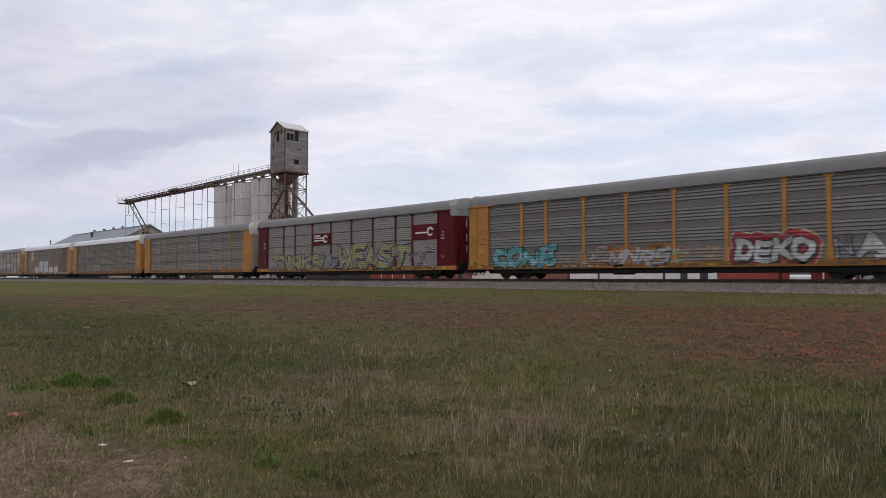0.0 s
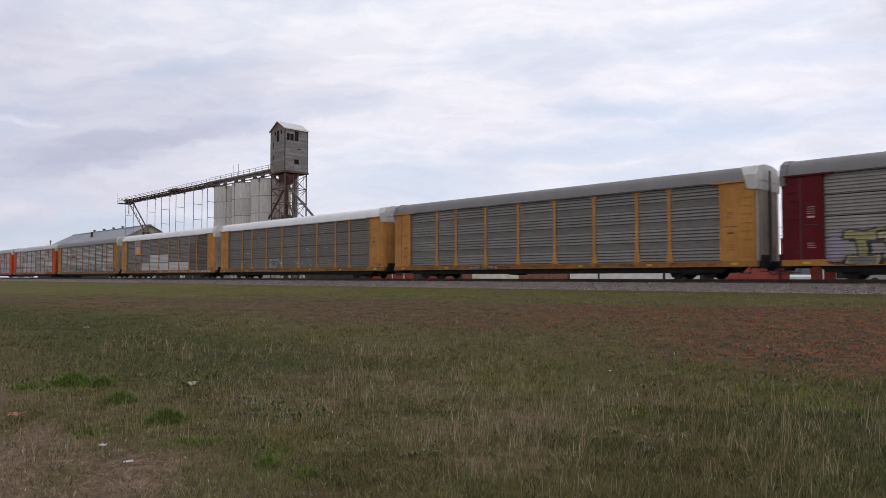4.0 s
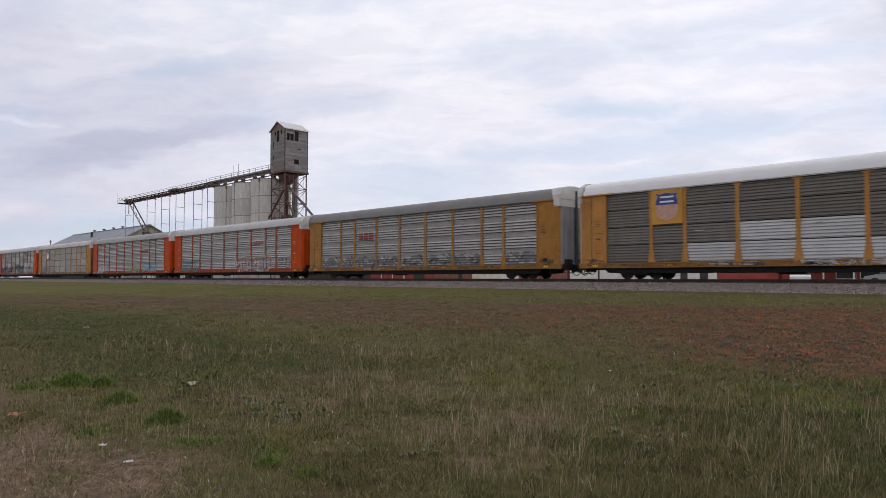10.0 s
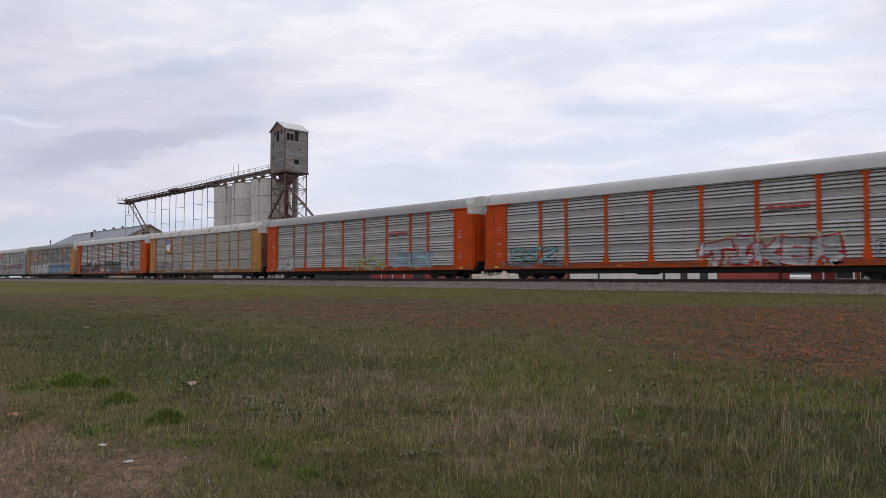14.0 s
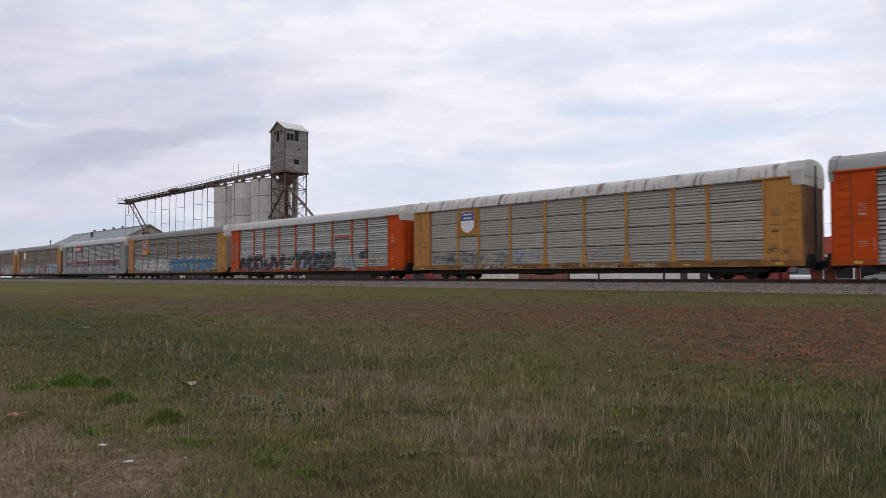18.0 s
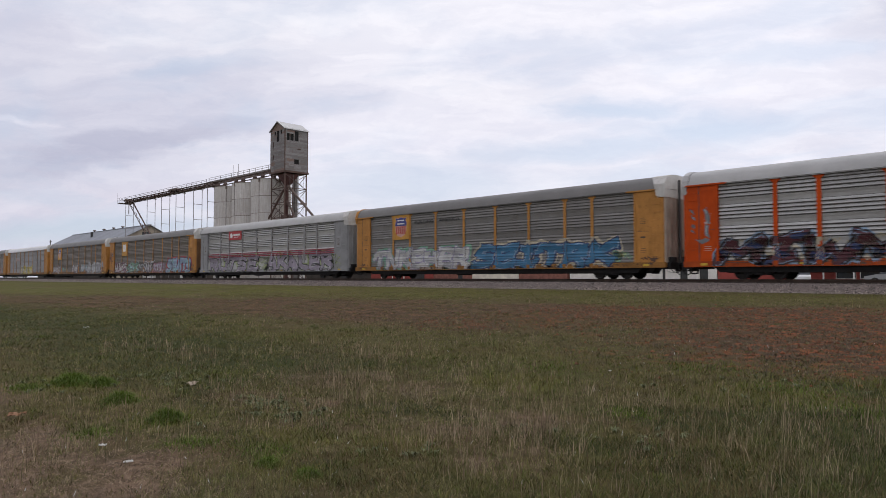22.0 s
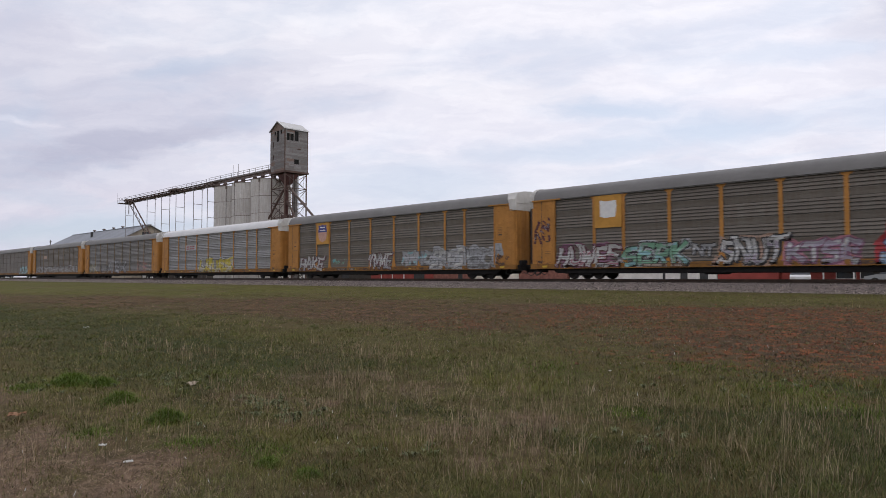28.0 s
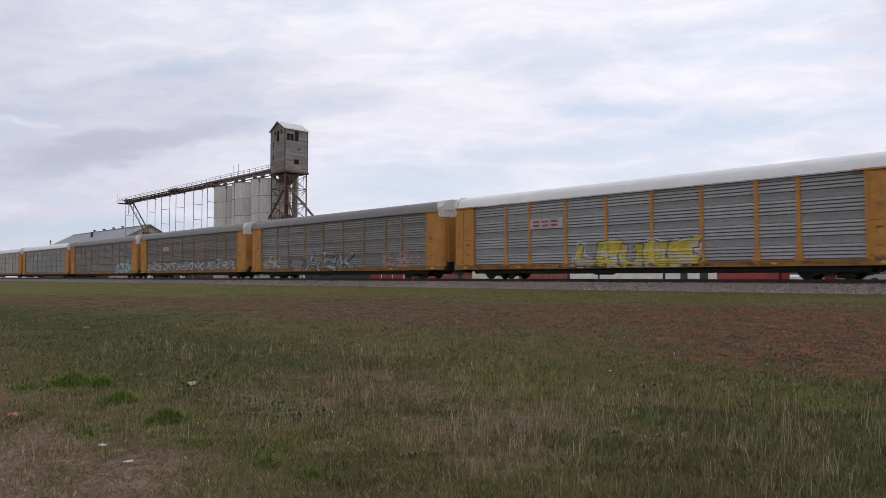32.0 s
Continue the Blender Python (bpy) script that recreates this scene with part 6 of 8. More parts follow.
def conveyor():
    x0, x1 = -149.6, -88.6
    z0, z1 = 17.02, 17.46
    c = thing("overhead_conveyor", "long rusty overhead grain conveyor on thin steel legs", "conveyor", (0, ELEV_Y, 0))
    for y in (-0.55, 0.55):
        for z in (z0, z1):
            part("chord", Geo().bar((x0, y, z), (-110.6, y, z), 0.09), RUST_STEEL, c)
        n = 44
        for k in range(n):
            a, b = x0 + (-110.6 - x0) * k / n, x0 + (-110.6 - x0) * (k + 1) / n
            part("lattice_bar", Geo().bar((a, y, z0 if k % 2 else z1), (b, y, z1 if k % 2 else z0), 0.07), DARK_STEEL, c)
    part("belt_trough", Geo().box(x0, -110.6, -0.35, 0.35, z0 + 0.2, z1 - 0.05, 0.04), MAROON_STEEL, c)
    part("return_belt", Geo().box(x0, -110.6, -0.3, 0.3, z0, z0 + 0.04), DARK_STEEL, c)
    part("walkway", Geo().box(x0, -110.6, -1.15, -0.8, z1 - 0.03, z1), GREY_STEEL, c)
    for z in (z1 + 0.25, z1 + 0.52):
        part("handrail", Geo().tube((x0, -1.12, z), (-110.6, -1.12, z), 0.026, 6), RUST_STEEL, c)
    for k in range(21):
        x = x0 + (-110.6 - x0) * k / 20
        part("rail_post", Geo().tube((x, -1.12, z1), (x, -1.12, z1 + 0.54), 0.026, 6), RUST_STEEL, c)
    # open deck over the bins, with its own rail and struts
    for y in (-0.9, 0.45):
        part("upper_beam", Geo().box(-110.6, x1, y, y + 0.1, z1 - 0.06, z1 + 0.14), GREY_STEEL, c)
        part("lower_beam", Geo().box(-110.6, x1, y, y + 0.1, z0 - 0.16, z0 - 0.02), DARK_STEEL, c)
    part("upper_belt", Geo().box(-110.6, x1, -0.3, 0.3, z1 + 0.02, z1 + 0.10), DARK_STEEL, c)
    part("deck_box", Geo().box(-111.3, -109.7, -0.9, 0.9, z0 - 0.2, z1 + 0.1, 0.04), DARK_STEEL, c)
    for k in range(12):
        x = -110 + 1.9 * k
        part("deck_post", Geo().bar((x, -0.85, z0 - 0.05), (x, -0.85, z1 - 0.06), 0.06), DARK_STEEL, c)
        part("rail_post", Geo().bar((x, -0.85, z1 + 0.14), (x, -0.85, z1 + 0.72), 0.05), GREY_STEEL, c)
        part("deck_strut", Geo().bar((x, -0.85, z0 - 0.05), (x + 1.9, -0.85, z1), 0.05), RUST_STEEL, c)
    for z in (0.43, 0.73):
        part("handrail", Geo().tube((-110.4, -0.85, z1 + z), (x1, -0.85, z1 + z), 0.028, 6), GREY_STEEL, c)
    # motor housings along the belt
    for x in (-126.8, -124.9):
        part("motor", Geo().box(x - 0.8, x + 0.8, -0.5, 0.5, z1 + 0.0, z1 + 0.42, 0.1), DARK_STEEL, c)
    for x in (-105.6, -101.9, -99.6, -96.0, -93.6, -90.0):
        part("drop_spout", Geo().tube((x, -0.2, z0 - 0.1), (x + 0.25, -0.9, 16.05), 0.34, 10, 0.2), DARK_STEEL, c)
        part("spout_flange", Geo().tube((x + 0.25, -0.9, 15.98), (x + 0.25, -0.9, 16.1), 0.32, 10), RUST_STEEL, c)
    for x in (-101.6, -99.9):
        part("mast", Geo().tube((x, -1.0, z1), (x, -1.0, z1 + 1.9), 0.035, 6), GREY_STEEL, c)
    # head platform at the far end
    part("platform", Geo().box(x0 - 1.6, x0 + 0.4, -1.3, 1.3, z0 - 0.1, z0), DARK_STEEL, c)
    for y in (-1.28, 1.28):
        for z in (z0 + 0.5, z0 + 1.05):
            part("handrail", Geo().tube((x0 - 1.6, y, z), (x0 + 0.4, y, z), 0.028, 6), GREY_STEEL, c)
    for x in (x0 - 1.6, x0 - 0.6):
        part("rail_post", Geo().tube((x, -1.28, z0), (x, -1.28, z0 + (2.1 if x < x0 - 1 else 1.05)), 0.026, 6), GREY_STEEL, c)
    part("head_pulley", Geo().tube((x0 + 1.0, -0.6, z1), (x0 + 1.0, 0.6, z1), 0.4, 16), DARK_STEEL, c)
    # bents: two posts across the belt with ties
    for x in (-147.9, -136.65, -129.8, -123.4, -116.2, -110.9):
        for y in (-0.78, 0.78):
            part("leg", Geo().bar((x, y, LAND_Z - 0.1), (x, y, z0), 0.075), GREY_STEEL, c)
        for z in (14.3, 11.6, 8.9, 6.2, 3.5):
            part("tie", Geo().bar((x, -0.78, z), (x, 0.78, z), 0.075), GREY_STEEL, c)
        part("cap_beam", Geo().bar((x, -1.0, z0 - 0.08), (x, 1.0, z0 - 0.08), 0.14), GREY_STEEL, c)
    # inclined feeder at the far end
    a, b = Vector((-146.6, 0, 16.9)), Vector((-131.6, 0, 5.6))
    part("incline_tube", Geo().tube(a + Vector((0.45, 0, 0)), b + Vector((0.45, 0, 0)), 0.11, 10), RUST_STEEL, c)
    for y in (-0.5, 0.5):
        part("incline_chord", Geo().bar(a + Vector((-0.5, y, 0)), b + Vector((-0.5, y, 0)), 0.11), RUST_STEEL, c)
    for k in range(18):
        p, q = a.lerp(b, k / 18) + Vector((-0.5 if k % 2 else 0.45, -0.5, 0)), a.lerp(b, (k + 1) / 18) + Vector((0.45 if k % 2 else -0.5, -0.5, 0))
        part("incline_brace", Geo().bar(p, q, 0.07), RUST_STEEL, c)
    part("incline_support", Geo().bar(b + Vector((0.45, 0, 0)), (b.x + 0.45, 0, LAND_Z - 0.1), 0.18), DARK_STEEL, c)
    part("hanging_ladder", Geo().bar((-145.6, -1.0, 16.8), (-145.6, -1.0, 14.4), 0.12), GREY_STEEL, c)


conveyor()


def headhouse():
    X0, X1, Y0, Y1 = -88.4, -84.65, 52.0, 55.75
    Z0, Z1, ZA = 16.65, 22.7, 23.85
    h = thing("elevator_headhouse", "weathered grey sheet-clad headhouse on a rusty steel tower", "grain elevator", (0, 0, 0))

    def clad(axis, at, u0, u1, holes, face):
        """Rows of sheets round the openings of one wall."""
        rng = random.Random(face * 7 + 3)
        cuts = sorted({Z0, Z1, *(z for hl in holes for z in hl[2:])})
        rows = []
        for a, b in zip(cuts, cuts[1:]):
            n = max(1, round((b - a) / 0.29))
            rows += [(a + (b - a) * i / n, a + (b - a) * (i + 1) / n) for i in range(n)]
        for a, b in rows:
            spans = [(u0, u1)]
            for hu0, hu1, hz0, hz1 in holes:
                if hz0 < (a + b) / 2 < hz1:
                    spans = [s for p, q in spans for s in ((p, min(q, hu0)), (max(p, hu1), q)) if s[1] - s[0] > 0.02]
            for p, q in spans:
                k = 1 + (q - p > 1.4) * (rng.random() < 0.75) + (q - p > 3.0) * (rng.random() < 0.3)
                e = [p] + sorted(p + (q - p) * (i + rng.uniform(0.3, 0.7)) / k for i in range(k - 1)) + [q]
                for s, t in zip(e, e[1:]):
                    d = rng.uniform(0, 0.03)
                    c = (s + t) / 2
                    if axis == "y":
                        g = Geo().box(s - c + 0.004, t - c - 0.004, -0.03 - d, 0.03, a - 0.02, b)
                        part("wall_sheet", g, SIDING, h, at=(c, at, 0))
                    else:
                        g = Geo().box(-0.03, 0.03 + d, s - c + 0.004, t - c - 0.004, a - 0.02, b)
                        part("wall_sheet", g, SIDING, h, at=(at, c, 0))
    clad("y", Y0, X0, X1, [(X0 + 1.6, X0 + 2.3, 20.9, 22.5), (X0 + 0.95, X0 + 1.35, 21.9, 22.45), (X0 + 2.6, X0 + 3.0, 21.9, 22.45)], 1)
    clad("x", X1, Y0, Y1, [(Y0 + 0.25, Y0 + 0.75, 20.95, 21.95), (Y0 + 0.85, Y0 + 1.4, 20.95, 21.95), (Y0 + 1.55, Y0 + 2.2, 20.95, 22.4), (Y0 + 1.5, Y0 + 2.3, 17.65, 18.35)], 2)
    clad("y", Y1, X0, X1, [], 3)
    clad("x", X0, Y0, Y1, [], 4)
    # solid near-black block makes the openings look unlit; no real lining
    part("lining", Geo().box(X0 + 0.1, X1 - 0.1, Y0 + 0.1, Y1 - 0.1, Z0 + 0.02, Z1 - 0.05), GLOOM, h, "dark inside of the headhouse")
    xm = (X0 + X1) / 2
    for y in (Y0, Y1):
        part("gable", Geo().add([(X0, y - 0.04, Z1), (X1, y - 0.04, Z1), (xm, y - 0.04, ZA - 0.12), (X0, y + 0.04, Z1), (X1, y + 0.04, Z1), (xm, y + 0.04, ZA - 0.12)],
                                [(0, 1, 2), (3, 5, 4), (0, 3, 4, 1), (1, 4, 5, 2), (2, 5, 3, 0)]), SIDING, h)
    for s in (-1, 1):
        xe = xm + s * (1.9 + 0.18)
        ze = Z1 - 0.12
        for k in range(4):
            ya = Y0 - 0.22 + (Y1 - Y0 + 0.44) * k / 4
            yb = Y0 - 0.22 + (Y1 - Y0 + 0.44) * (k + 1) / 4 - 0.01
            vs = [(xm, ya, ZA), (xm, yb, ZA), (xe, yb, ze), (xe, ya, ze)]
            g = Geo().add(vs + [(x, y, z - 0.06) for x, y, z in vs], [(0, 1, 2, 3), (7, 6, 5, 4), (0, 4, 5, 1), (1, 5, 6, 2), (2, 6, 7, 3), (3, 7, 4, 0)])
            part("roof_sheet", g, TIN_ROOF, h, "bright tin roof sheet")
        part("rafter_trim", Geo().bar((xm, Y0 - 0.18, ZA - 0.09), (xe, Y0 - 0.18, ze - 0.09), 0.1, 0.14), SIDING, h)
    # corner boards and window bar
    for x in (X0, X1):
        for y in (Y0, Y1):
            part("corner_board", Geo().box(x - 0.06, x + 0.06, y - 0.06, y + 0.06, Z0 - 0.05, Z1), RUST_STEEL, h)
    part("hatch_board", Geo().box(X1 + 0.07, X1 + 0.13, Y0 + 1.4, Y0 + 2.6, 17.0, 17.5), SIDING, h, "crooked board below the hatch")
    part("bracket", Geo().bar((X1 + 0.05, Y0 + 1.9, 19.85), (X1 + 0.05, Y0 + 2.6, 19.8), 0.12), RUST_STEEL, h)
    for z in (18.2, 20.1):
        part("wall_hook", Geo().bar((X0 + 0.7, Y0 - 0.1, z), (X0 + 0.9, Y0 - 0.1, z + 0.9), 0.08), RUST_STEEL, h)
    part("floor_beam", Geo().box(X0 - 0.15, X1 + 0.15, Y0 - 0.15, Y1 + 0.15, Z0 - 0.28, Z0 - 0.03), RUST_STEEL, h)
    # tower below
    legs = [(x, y) for x in (X0 + 0.1, X1 - 0.1) for y in (Y0 + 0.1, Y1 - 0.1)]
    for x, y in legs:
        part("tower_leg", Geo().box(x - 0.07, x + 0.07, y - 0.07, y + 0.07, LAND_Z - 0.1, Z0 - 0.28), RUST_STEEL, h)
    lv = [16.2, 14.1, 12.0, 9.9, 7.2, 4.2, LAND_Z]
    pairs = [(0, 1), (2, 3), (0, 2), (1, 3)]
    for a, b in zip(lv, lv[1:]):
        for i, j in pairs:
            (xa, ya), (xb, yb) = legs[i], legs[j]
            part("girt", Geo().bar((xa, ya, b + 0.1), (xb, yb, b + 0.1), 0.09), RUST_STEEL, h)
            part("brace", Geo().bar((xa, ya, a), (xb, yb, b), 0.06), DARK_STEEL, h)
            part("brace", Geo().bar((xb, yb, a), (xa, ya, b), 0.06), DARK_STEEL, h)
    g = Geo()
    vs = [(X0 + 1.2, Y0 + 0.3, 16.2), (X1 - 0.1, Y0 + 0.3, 16.2), (X1 - 0.1, Y1 - 1.2, 16.2), (X0 + 1.2, Y1 - 1.2, 16.2)]
    cx, cy = X1 - 0.9, Y0 + 1.0
    vs += [(cx - 0.3, cy - 0.3, 14.6), (cx + 0.3, cy - 0.3, 14.6), (cx + 0.3, cy + 0.3, 14.6), (cx - 0.3, cy + 0.3, 14.6)]
    g.add(vs, [(0, 1, 2, 3), (4, 5, 6, 7)] + [(k, (k + 1) % 4, 4 + (k + 1) % 4, 4 + k) for k in range(4)])
    part("hopper", g, MAROON_STEEL, h, "rust-red sheet hopper")
    part("leg_casing", Geo().box(cx - 0.45, cx - 0.05, cy - 0.25, cy + 0.25, LAND_Z - 0.1, 16.2), MAROON_STEEL, h, "rust-red bucket elevator casing")
    part("leg_casing", Geo().box(cx + 0.15, cx + 0.6, cy + 0.9, cy + 1.35, LAND_Z - 0.1, 16.2), GREY_STEEL, h, "grey square leg casing")
    part("spout", Geo().tube((cx, cy, 14.7), (-77.6, 53.0, 8.8), 0.16, 12), DARK_STEEL, h, "long inclined discharge spout")
    part("spout", Geo().tube((cx, cy, 12.4), (-82.0, 53.6, 7.2), 0.15, 12), DARK_STEEL, h)
    part("spout", Geo().tube((cx - 0.5, cy, 14.4), (-90.6, 52.0, 8.4), 0.15, 12), RUST_STEEL, h)
    part("machine_box", Geo().box(cx - 0.8, cx + 0.5, cy - 0.6, cy + 0.6, 9.4, 10.4, 0.1), RUST_STEEL, h)
    for y in (Y0 + 0.9, Y0 + 1.5, Y0 + 2.3, Y0 + 3.1):
        part("hanging_pipe", Geo().tube((X1 - 0.05, y, LAND_Z), (X1 - 0.05, y, 16.2), 0.03, 6), GREY_STEEL, h)


headhouse()
# ---- buildings beyond ----
BARN_ROOF = steel_sheet("grey_barn_roof", (0.245, 0.262, 0.285), (0.16, 0.13, 0.11), 0.4, 0.6, 0.1)
TAN_WALL = plain("tan_sheet_wall", (0.36, 0.31, 0.24), 0.75, 0, 0.2, 1)
RED_WALL = plain("faded_red_wall", (0.34, 0.07, 0.055), 0.8, 0, 0.2, 1)
BRICK_WALL = plain("brown_red_brick_wall", (0.28, 0.12, 0.09), 0.85, 0, 0.25, 2)
CREAM_WALL = plain("cream_painted_wall", (0.80, 0.73, 0.62), 0.75, 0, 0.15, 1)
DARK_WALL = plain("dark_brown_shed_wall", (0.07, 0.06, 0.05), 0.85, 0, 0.25, 1)
PALE_WALL = plain("pale_cream_grey_wall", (0.78, 0.75, 0.69), 0.75, 0, 0.12, 1)
TRIM_DARK = plain("dark_trim", (0.05, 0.05, 0.05), 0.6, 0, 0.2, 2)
TRIM_WHITE = plain("white_trim", (0.75, 0.74, 0.71), 0.6, 0, 0.08, 2)
GRAVEL_ROOF = plain("flat_gravel_roof", (0.22, 0.21, 0.2), 0.9, 0, 0.2, 2)


def glass_mat():
    M = Mat("dark_window_glass", 0.08)
    M.b.inputs["Specular IOR Level"].default_value = 0.6
    return M.color((0.035, 0.04, 0.045))


PANE = glass_mat()


def barn():
    """Long gabled storage barn left of the conveyor."""
    x0, x1, yr, zr, half, ze = -211.8, -157.5, 62.0, 13.4, 9.0, 8.5
    b = thing("storage_barn", "long grey metal-roofed grain storage barn with tan gable", "barn", (0, 0, 0))
    # side walls darker than the tan gables, shade put into their colour
    for y in (yr - half + 0.3, yr + half - 0.5):
        part("wall", Geo().box(x0 + 0.2, x1 - 0.2, y, y + 0.2, LAND_Z - 0.1, ze + 0.1), DARK_WALL, b)
    for x, hole in ((x1 - 0.4, True), (x0 + 0.2, False)):
        g = Geo()
        a, e = yr - half + 0.3, yr + half - 0.3
        pts = [(a, LAND_Z - 0.1), (e, LAND_Z - 0.1), (e, ze + 0.12), (yr, zr - 0.15), (a, ze + 0.12)]
        g.sweep(pts, x, x + 0.2)
        part("gable_wall", g, TAN_WALL, b, "tan sheet gable wall")
        if hole:
            # the opening's darkness is a flat dark plate on the wall
            part("loft_door", Geo().box(x + 0.2, x + 0.26, yr - 1.6, yr + 0.4, 9.6, 11.7), TRIM_DARK, b, "dark loft opening")
    n = 18
    for s in (-1, 1):
        ye = yr + s * (half + 0.4)
        for k in range(n):
            a = x0 - 0.4 + (x1 - x0 + 0.8) * k / n
            e = x0 - 0.4 + (x1 - x0 + 0.8) * (k + 1) / n - 0.02
            zz = ze - 0.2
            g = Geo()
            vs = [(a, yr, zr), (e, yr, zr), (e, ye, zz), (a, ye, zz)]
            g.add(vs + [(x, y, z - 0.1) for x, y, z in vs], [(0, 1, 2, 3), (7, 6, 5, 4), (0, 4, 5, 1), (1, 5, 6, 2), (2, 6, 7, 3), (3, 7, 4, 0)])
            part("roof_sheet", g, BARN_ROOF, b)
    part("ridge_cap", Geo().box(x0 - 0.4, x1 + 0.4, yr - 0.25, yr + 0.25, zr - 0.06, zr + 0.06), BARN_ROOF, b)
    for x in (-194.1, -187.0, -180.2, -174.0):
        g = Geo().tube((x, yr, zr), (x, yr, zr + 0.35), 0.22, 12)
        g.tube((x, yr, zr + 0.30), (x, yr, zr + 0.52), 0.42, 12, 0.36)
        part("roof_vent", g, DARK_STEEL, b, "dark round ridge ventilator")
    part("flue", Geo().tube((-186, yr - 3.2, 11.2), (-186, yr - 3.2, 12.9), 0.3, 10), TRIM_DARK, b)


barn()


def house(name, label, x0, x1, y0, y1, top, wall_m, bays=(), parapet=0.3, bands=()):
    """A flat-roofed low building; bays are (x0, x1, z0, z1, kind) on the side to the track."""
    b = thing(name, label, "building", (0, 0, 0))
    t = 0.25
    cuts = sorted({x0, x1, *(v for w in bays for v in w[:2])})
    for a, e in zip(cuts, cuts[1:]):
        hit = [w for w in bays if w[0] <= (a + e) / 2 <= w[1]]
        if not hit:
            part("wall", Geo().box(a, e, y0, y0 + t, LAND_Z - 0.1, top), wall_m, b)
            continue
        w = hit[0]
        z0, z1, kind = w[2], w[3], w[4]
        if z0 > LAND_Z + 0.05:
            part("wall", Geo().box(a, e, y0, y0 + t, LAND_Z - 0.1, z0), wall_m, b)
        part("wall", Geo().box(a, e, y0, y0 + t, z1, top), wall_m, b)
        if kind == "window":
            win = part("window", Geo().box(a, e, y0 + 0.02, y0 + 0.08, z0, z0 + 0.06), TRIM_WHITE, b)
            part("pane", Geo().box(a + 0.05, e - 0.05, y0 + 0.1, y0 + 0.13, z0 + 0.06, z1 - 0.05), PANE, win)
            for xx in (a, e - 0.06):
                part("window_frame", Geo().box(xx, xx + 0.06, y0 + 0.02, y0 + 0.14, z0 + 0.06, z1), TRIM_WHITE, win)
        else:
            m = {"white": TRIM_WHITE, "dark": TRIM_DARK}[kind]
            part("door", Geo().box(a + 0.04, e - 0.04, y0 + 0.06, y0 + 0.12, z0, z1 - 0.03), m, b)
    part("wall", Geo().box(x0, x1, y1 - t, y1, LAND_Z - 0.1, top), wall_m, b)
    for x in (x0, x1 - t):
        part("wall", Geo().box(x, x + t, y0 + t, y1 - t, LAND_Z - 0.1, top), wall_m, b)
    part("roof", Geo().box(x0 + t, x1 - t, y0 + t, y1 - t, top - parapet - 0.15, top - parapet), GRAVEL_ROOF, b)
    part("coping", Geo().box(x0 - 0.06, x1 + 0.06, y0 - 0.06, y0 + t + 0.05, top, top + 0.1), wall_m if not bands else bands[0], b)
    return b


G0 = LAND_Z
house("red_shop", "low faded red building with white window posts", -94.0, -78.4, 75, 88, G0 + 3.0, RED_WALL,
      [(-85.6 - 2.9 * i, -85.2 - 2.9 * i, G0, G0 + 2.4, "white") for i in range(3)] + [(-83.0, -80.4, G0, G0 + 2.4, "dark")])
house("grey_shed", "low plain dark shed beyond the track", -125.8, -94.2, 76, 88, G0 + 2.9, DARK_WALL, [(-118, -115.5, G0, G0 + 2.3, "white"), (-104, -101.5, G0, G0 + 2.3, "dark")])
house("brick_shop", "low brown-red brick building", -78.3, -70.1, 75, 88, G0 + 3.2, BRICK_WALL, [(-73.0, -72.0, G0, G0 + 2.1, "dark")])
house("cream_shop", "low cream-painted shop with a faded wall sign", -70.0, -61.2, 75, 88, G0 + 3.1, CREAM_WALL, [])
house("red_store", "low faded red-painted brick store", -61.1, -53.0, 75, 88, G0 + 3.0, BRICK_WALL, [])
house("pale_warehouse", "pale cream-grey sheet warehouse with dark door gaps", -52.6, -33.1, 75, 90, G0 + 3.3, PALE_WALL,
      [(-48.4, -48.1, G0, G0 + 2.6, "dark"), (-39.6, -39.2, G0, G0 + 2.6, "dark"), (-37.4, -36.5, G0, G0 + 2.6, "dark"), (-35.1, -34.1, G0, G0 + 2.6, "dark")])
house("red_warehouse", "low red sheet warehouse", -33.0, -26.6, 75, 90, G0 + 3.0, RED_WALL, [])
house("red_storefront", "red flat-roofed storefront with large windows", -26.5, 14.0, 75.5, 92, 5.45, RED_WALL,
      [(-21.4, -19.6, G0 + 0.5, G0 + 2.3, "window"), (-19.3, -17.5, G0 + 0.5, G0 + 2.3, "window"), (-17.2, -16.2, G0, G0 + 2.2, "white"), (-15.9, -14.1, G0 + 0.5, G0 + 2.3, "window"), (-12, -9, G0 + 0.5, G0 + 2.3, "window"), (-6, -3, G0 + 0.5, G0 + 2.3, "window")])
house("dark_shed", "long low dark brown shed with white doors", -156.6, -126.0, 60, 66, G0 + 2.4, DARK_WALL,
      [(-156.2, -153.9, G0, G0 + 2.0, "white"), (-153.7, -151.4, G0, G0 + 2.0, "white"), (-151.2, -148.9, G0, G0 + 2.0, "white"), (-136.9, -134.4, G0, G0 + 2.0, "white")])


def shop_sign():
    s = thing("wall_sign", "flat dark lettering bars painted on a cream board", "sign", (-65.5, 74.93, 0))
    part("board", Geo().box(-3.9, 3.9, 0.0, 0.06, G0 + 1.6, G0 + 2.7), CREAM_WALL, s)
    for i, (x, w) in enumerate(((-3.4, 1.4), (-1.8, 1.0), (-0.5, 1.7), (1.5, 1.9))):
        part("letter_bar", Geo().box(x, x + w, -0.012, 0.0, G0 + 1.85, G0 + 2.3), TRIM_DARK, s)


shop_sign()


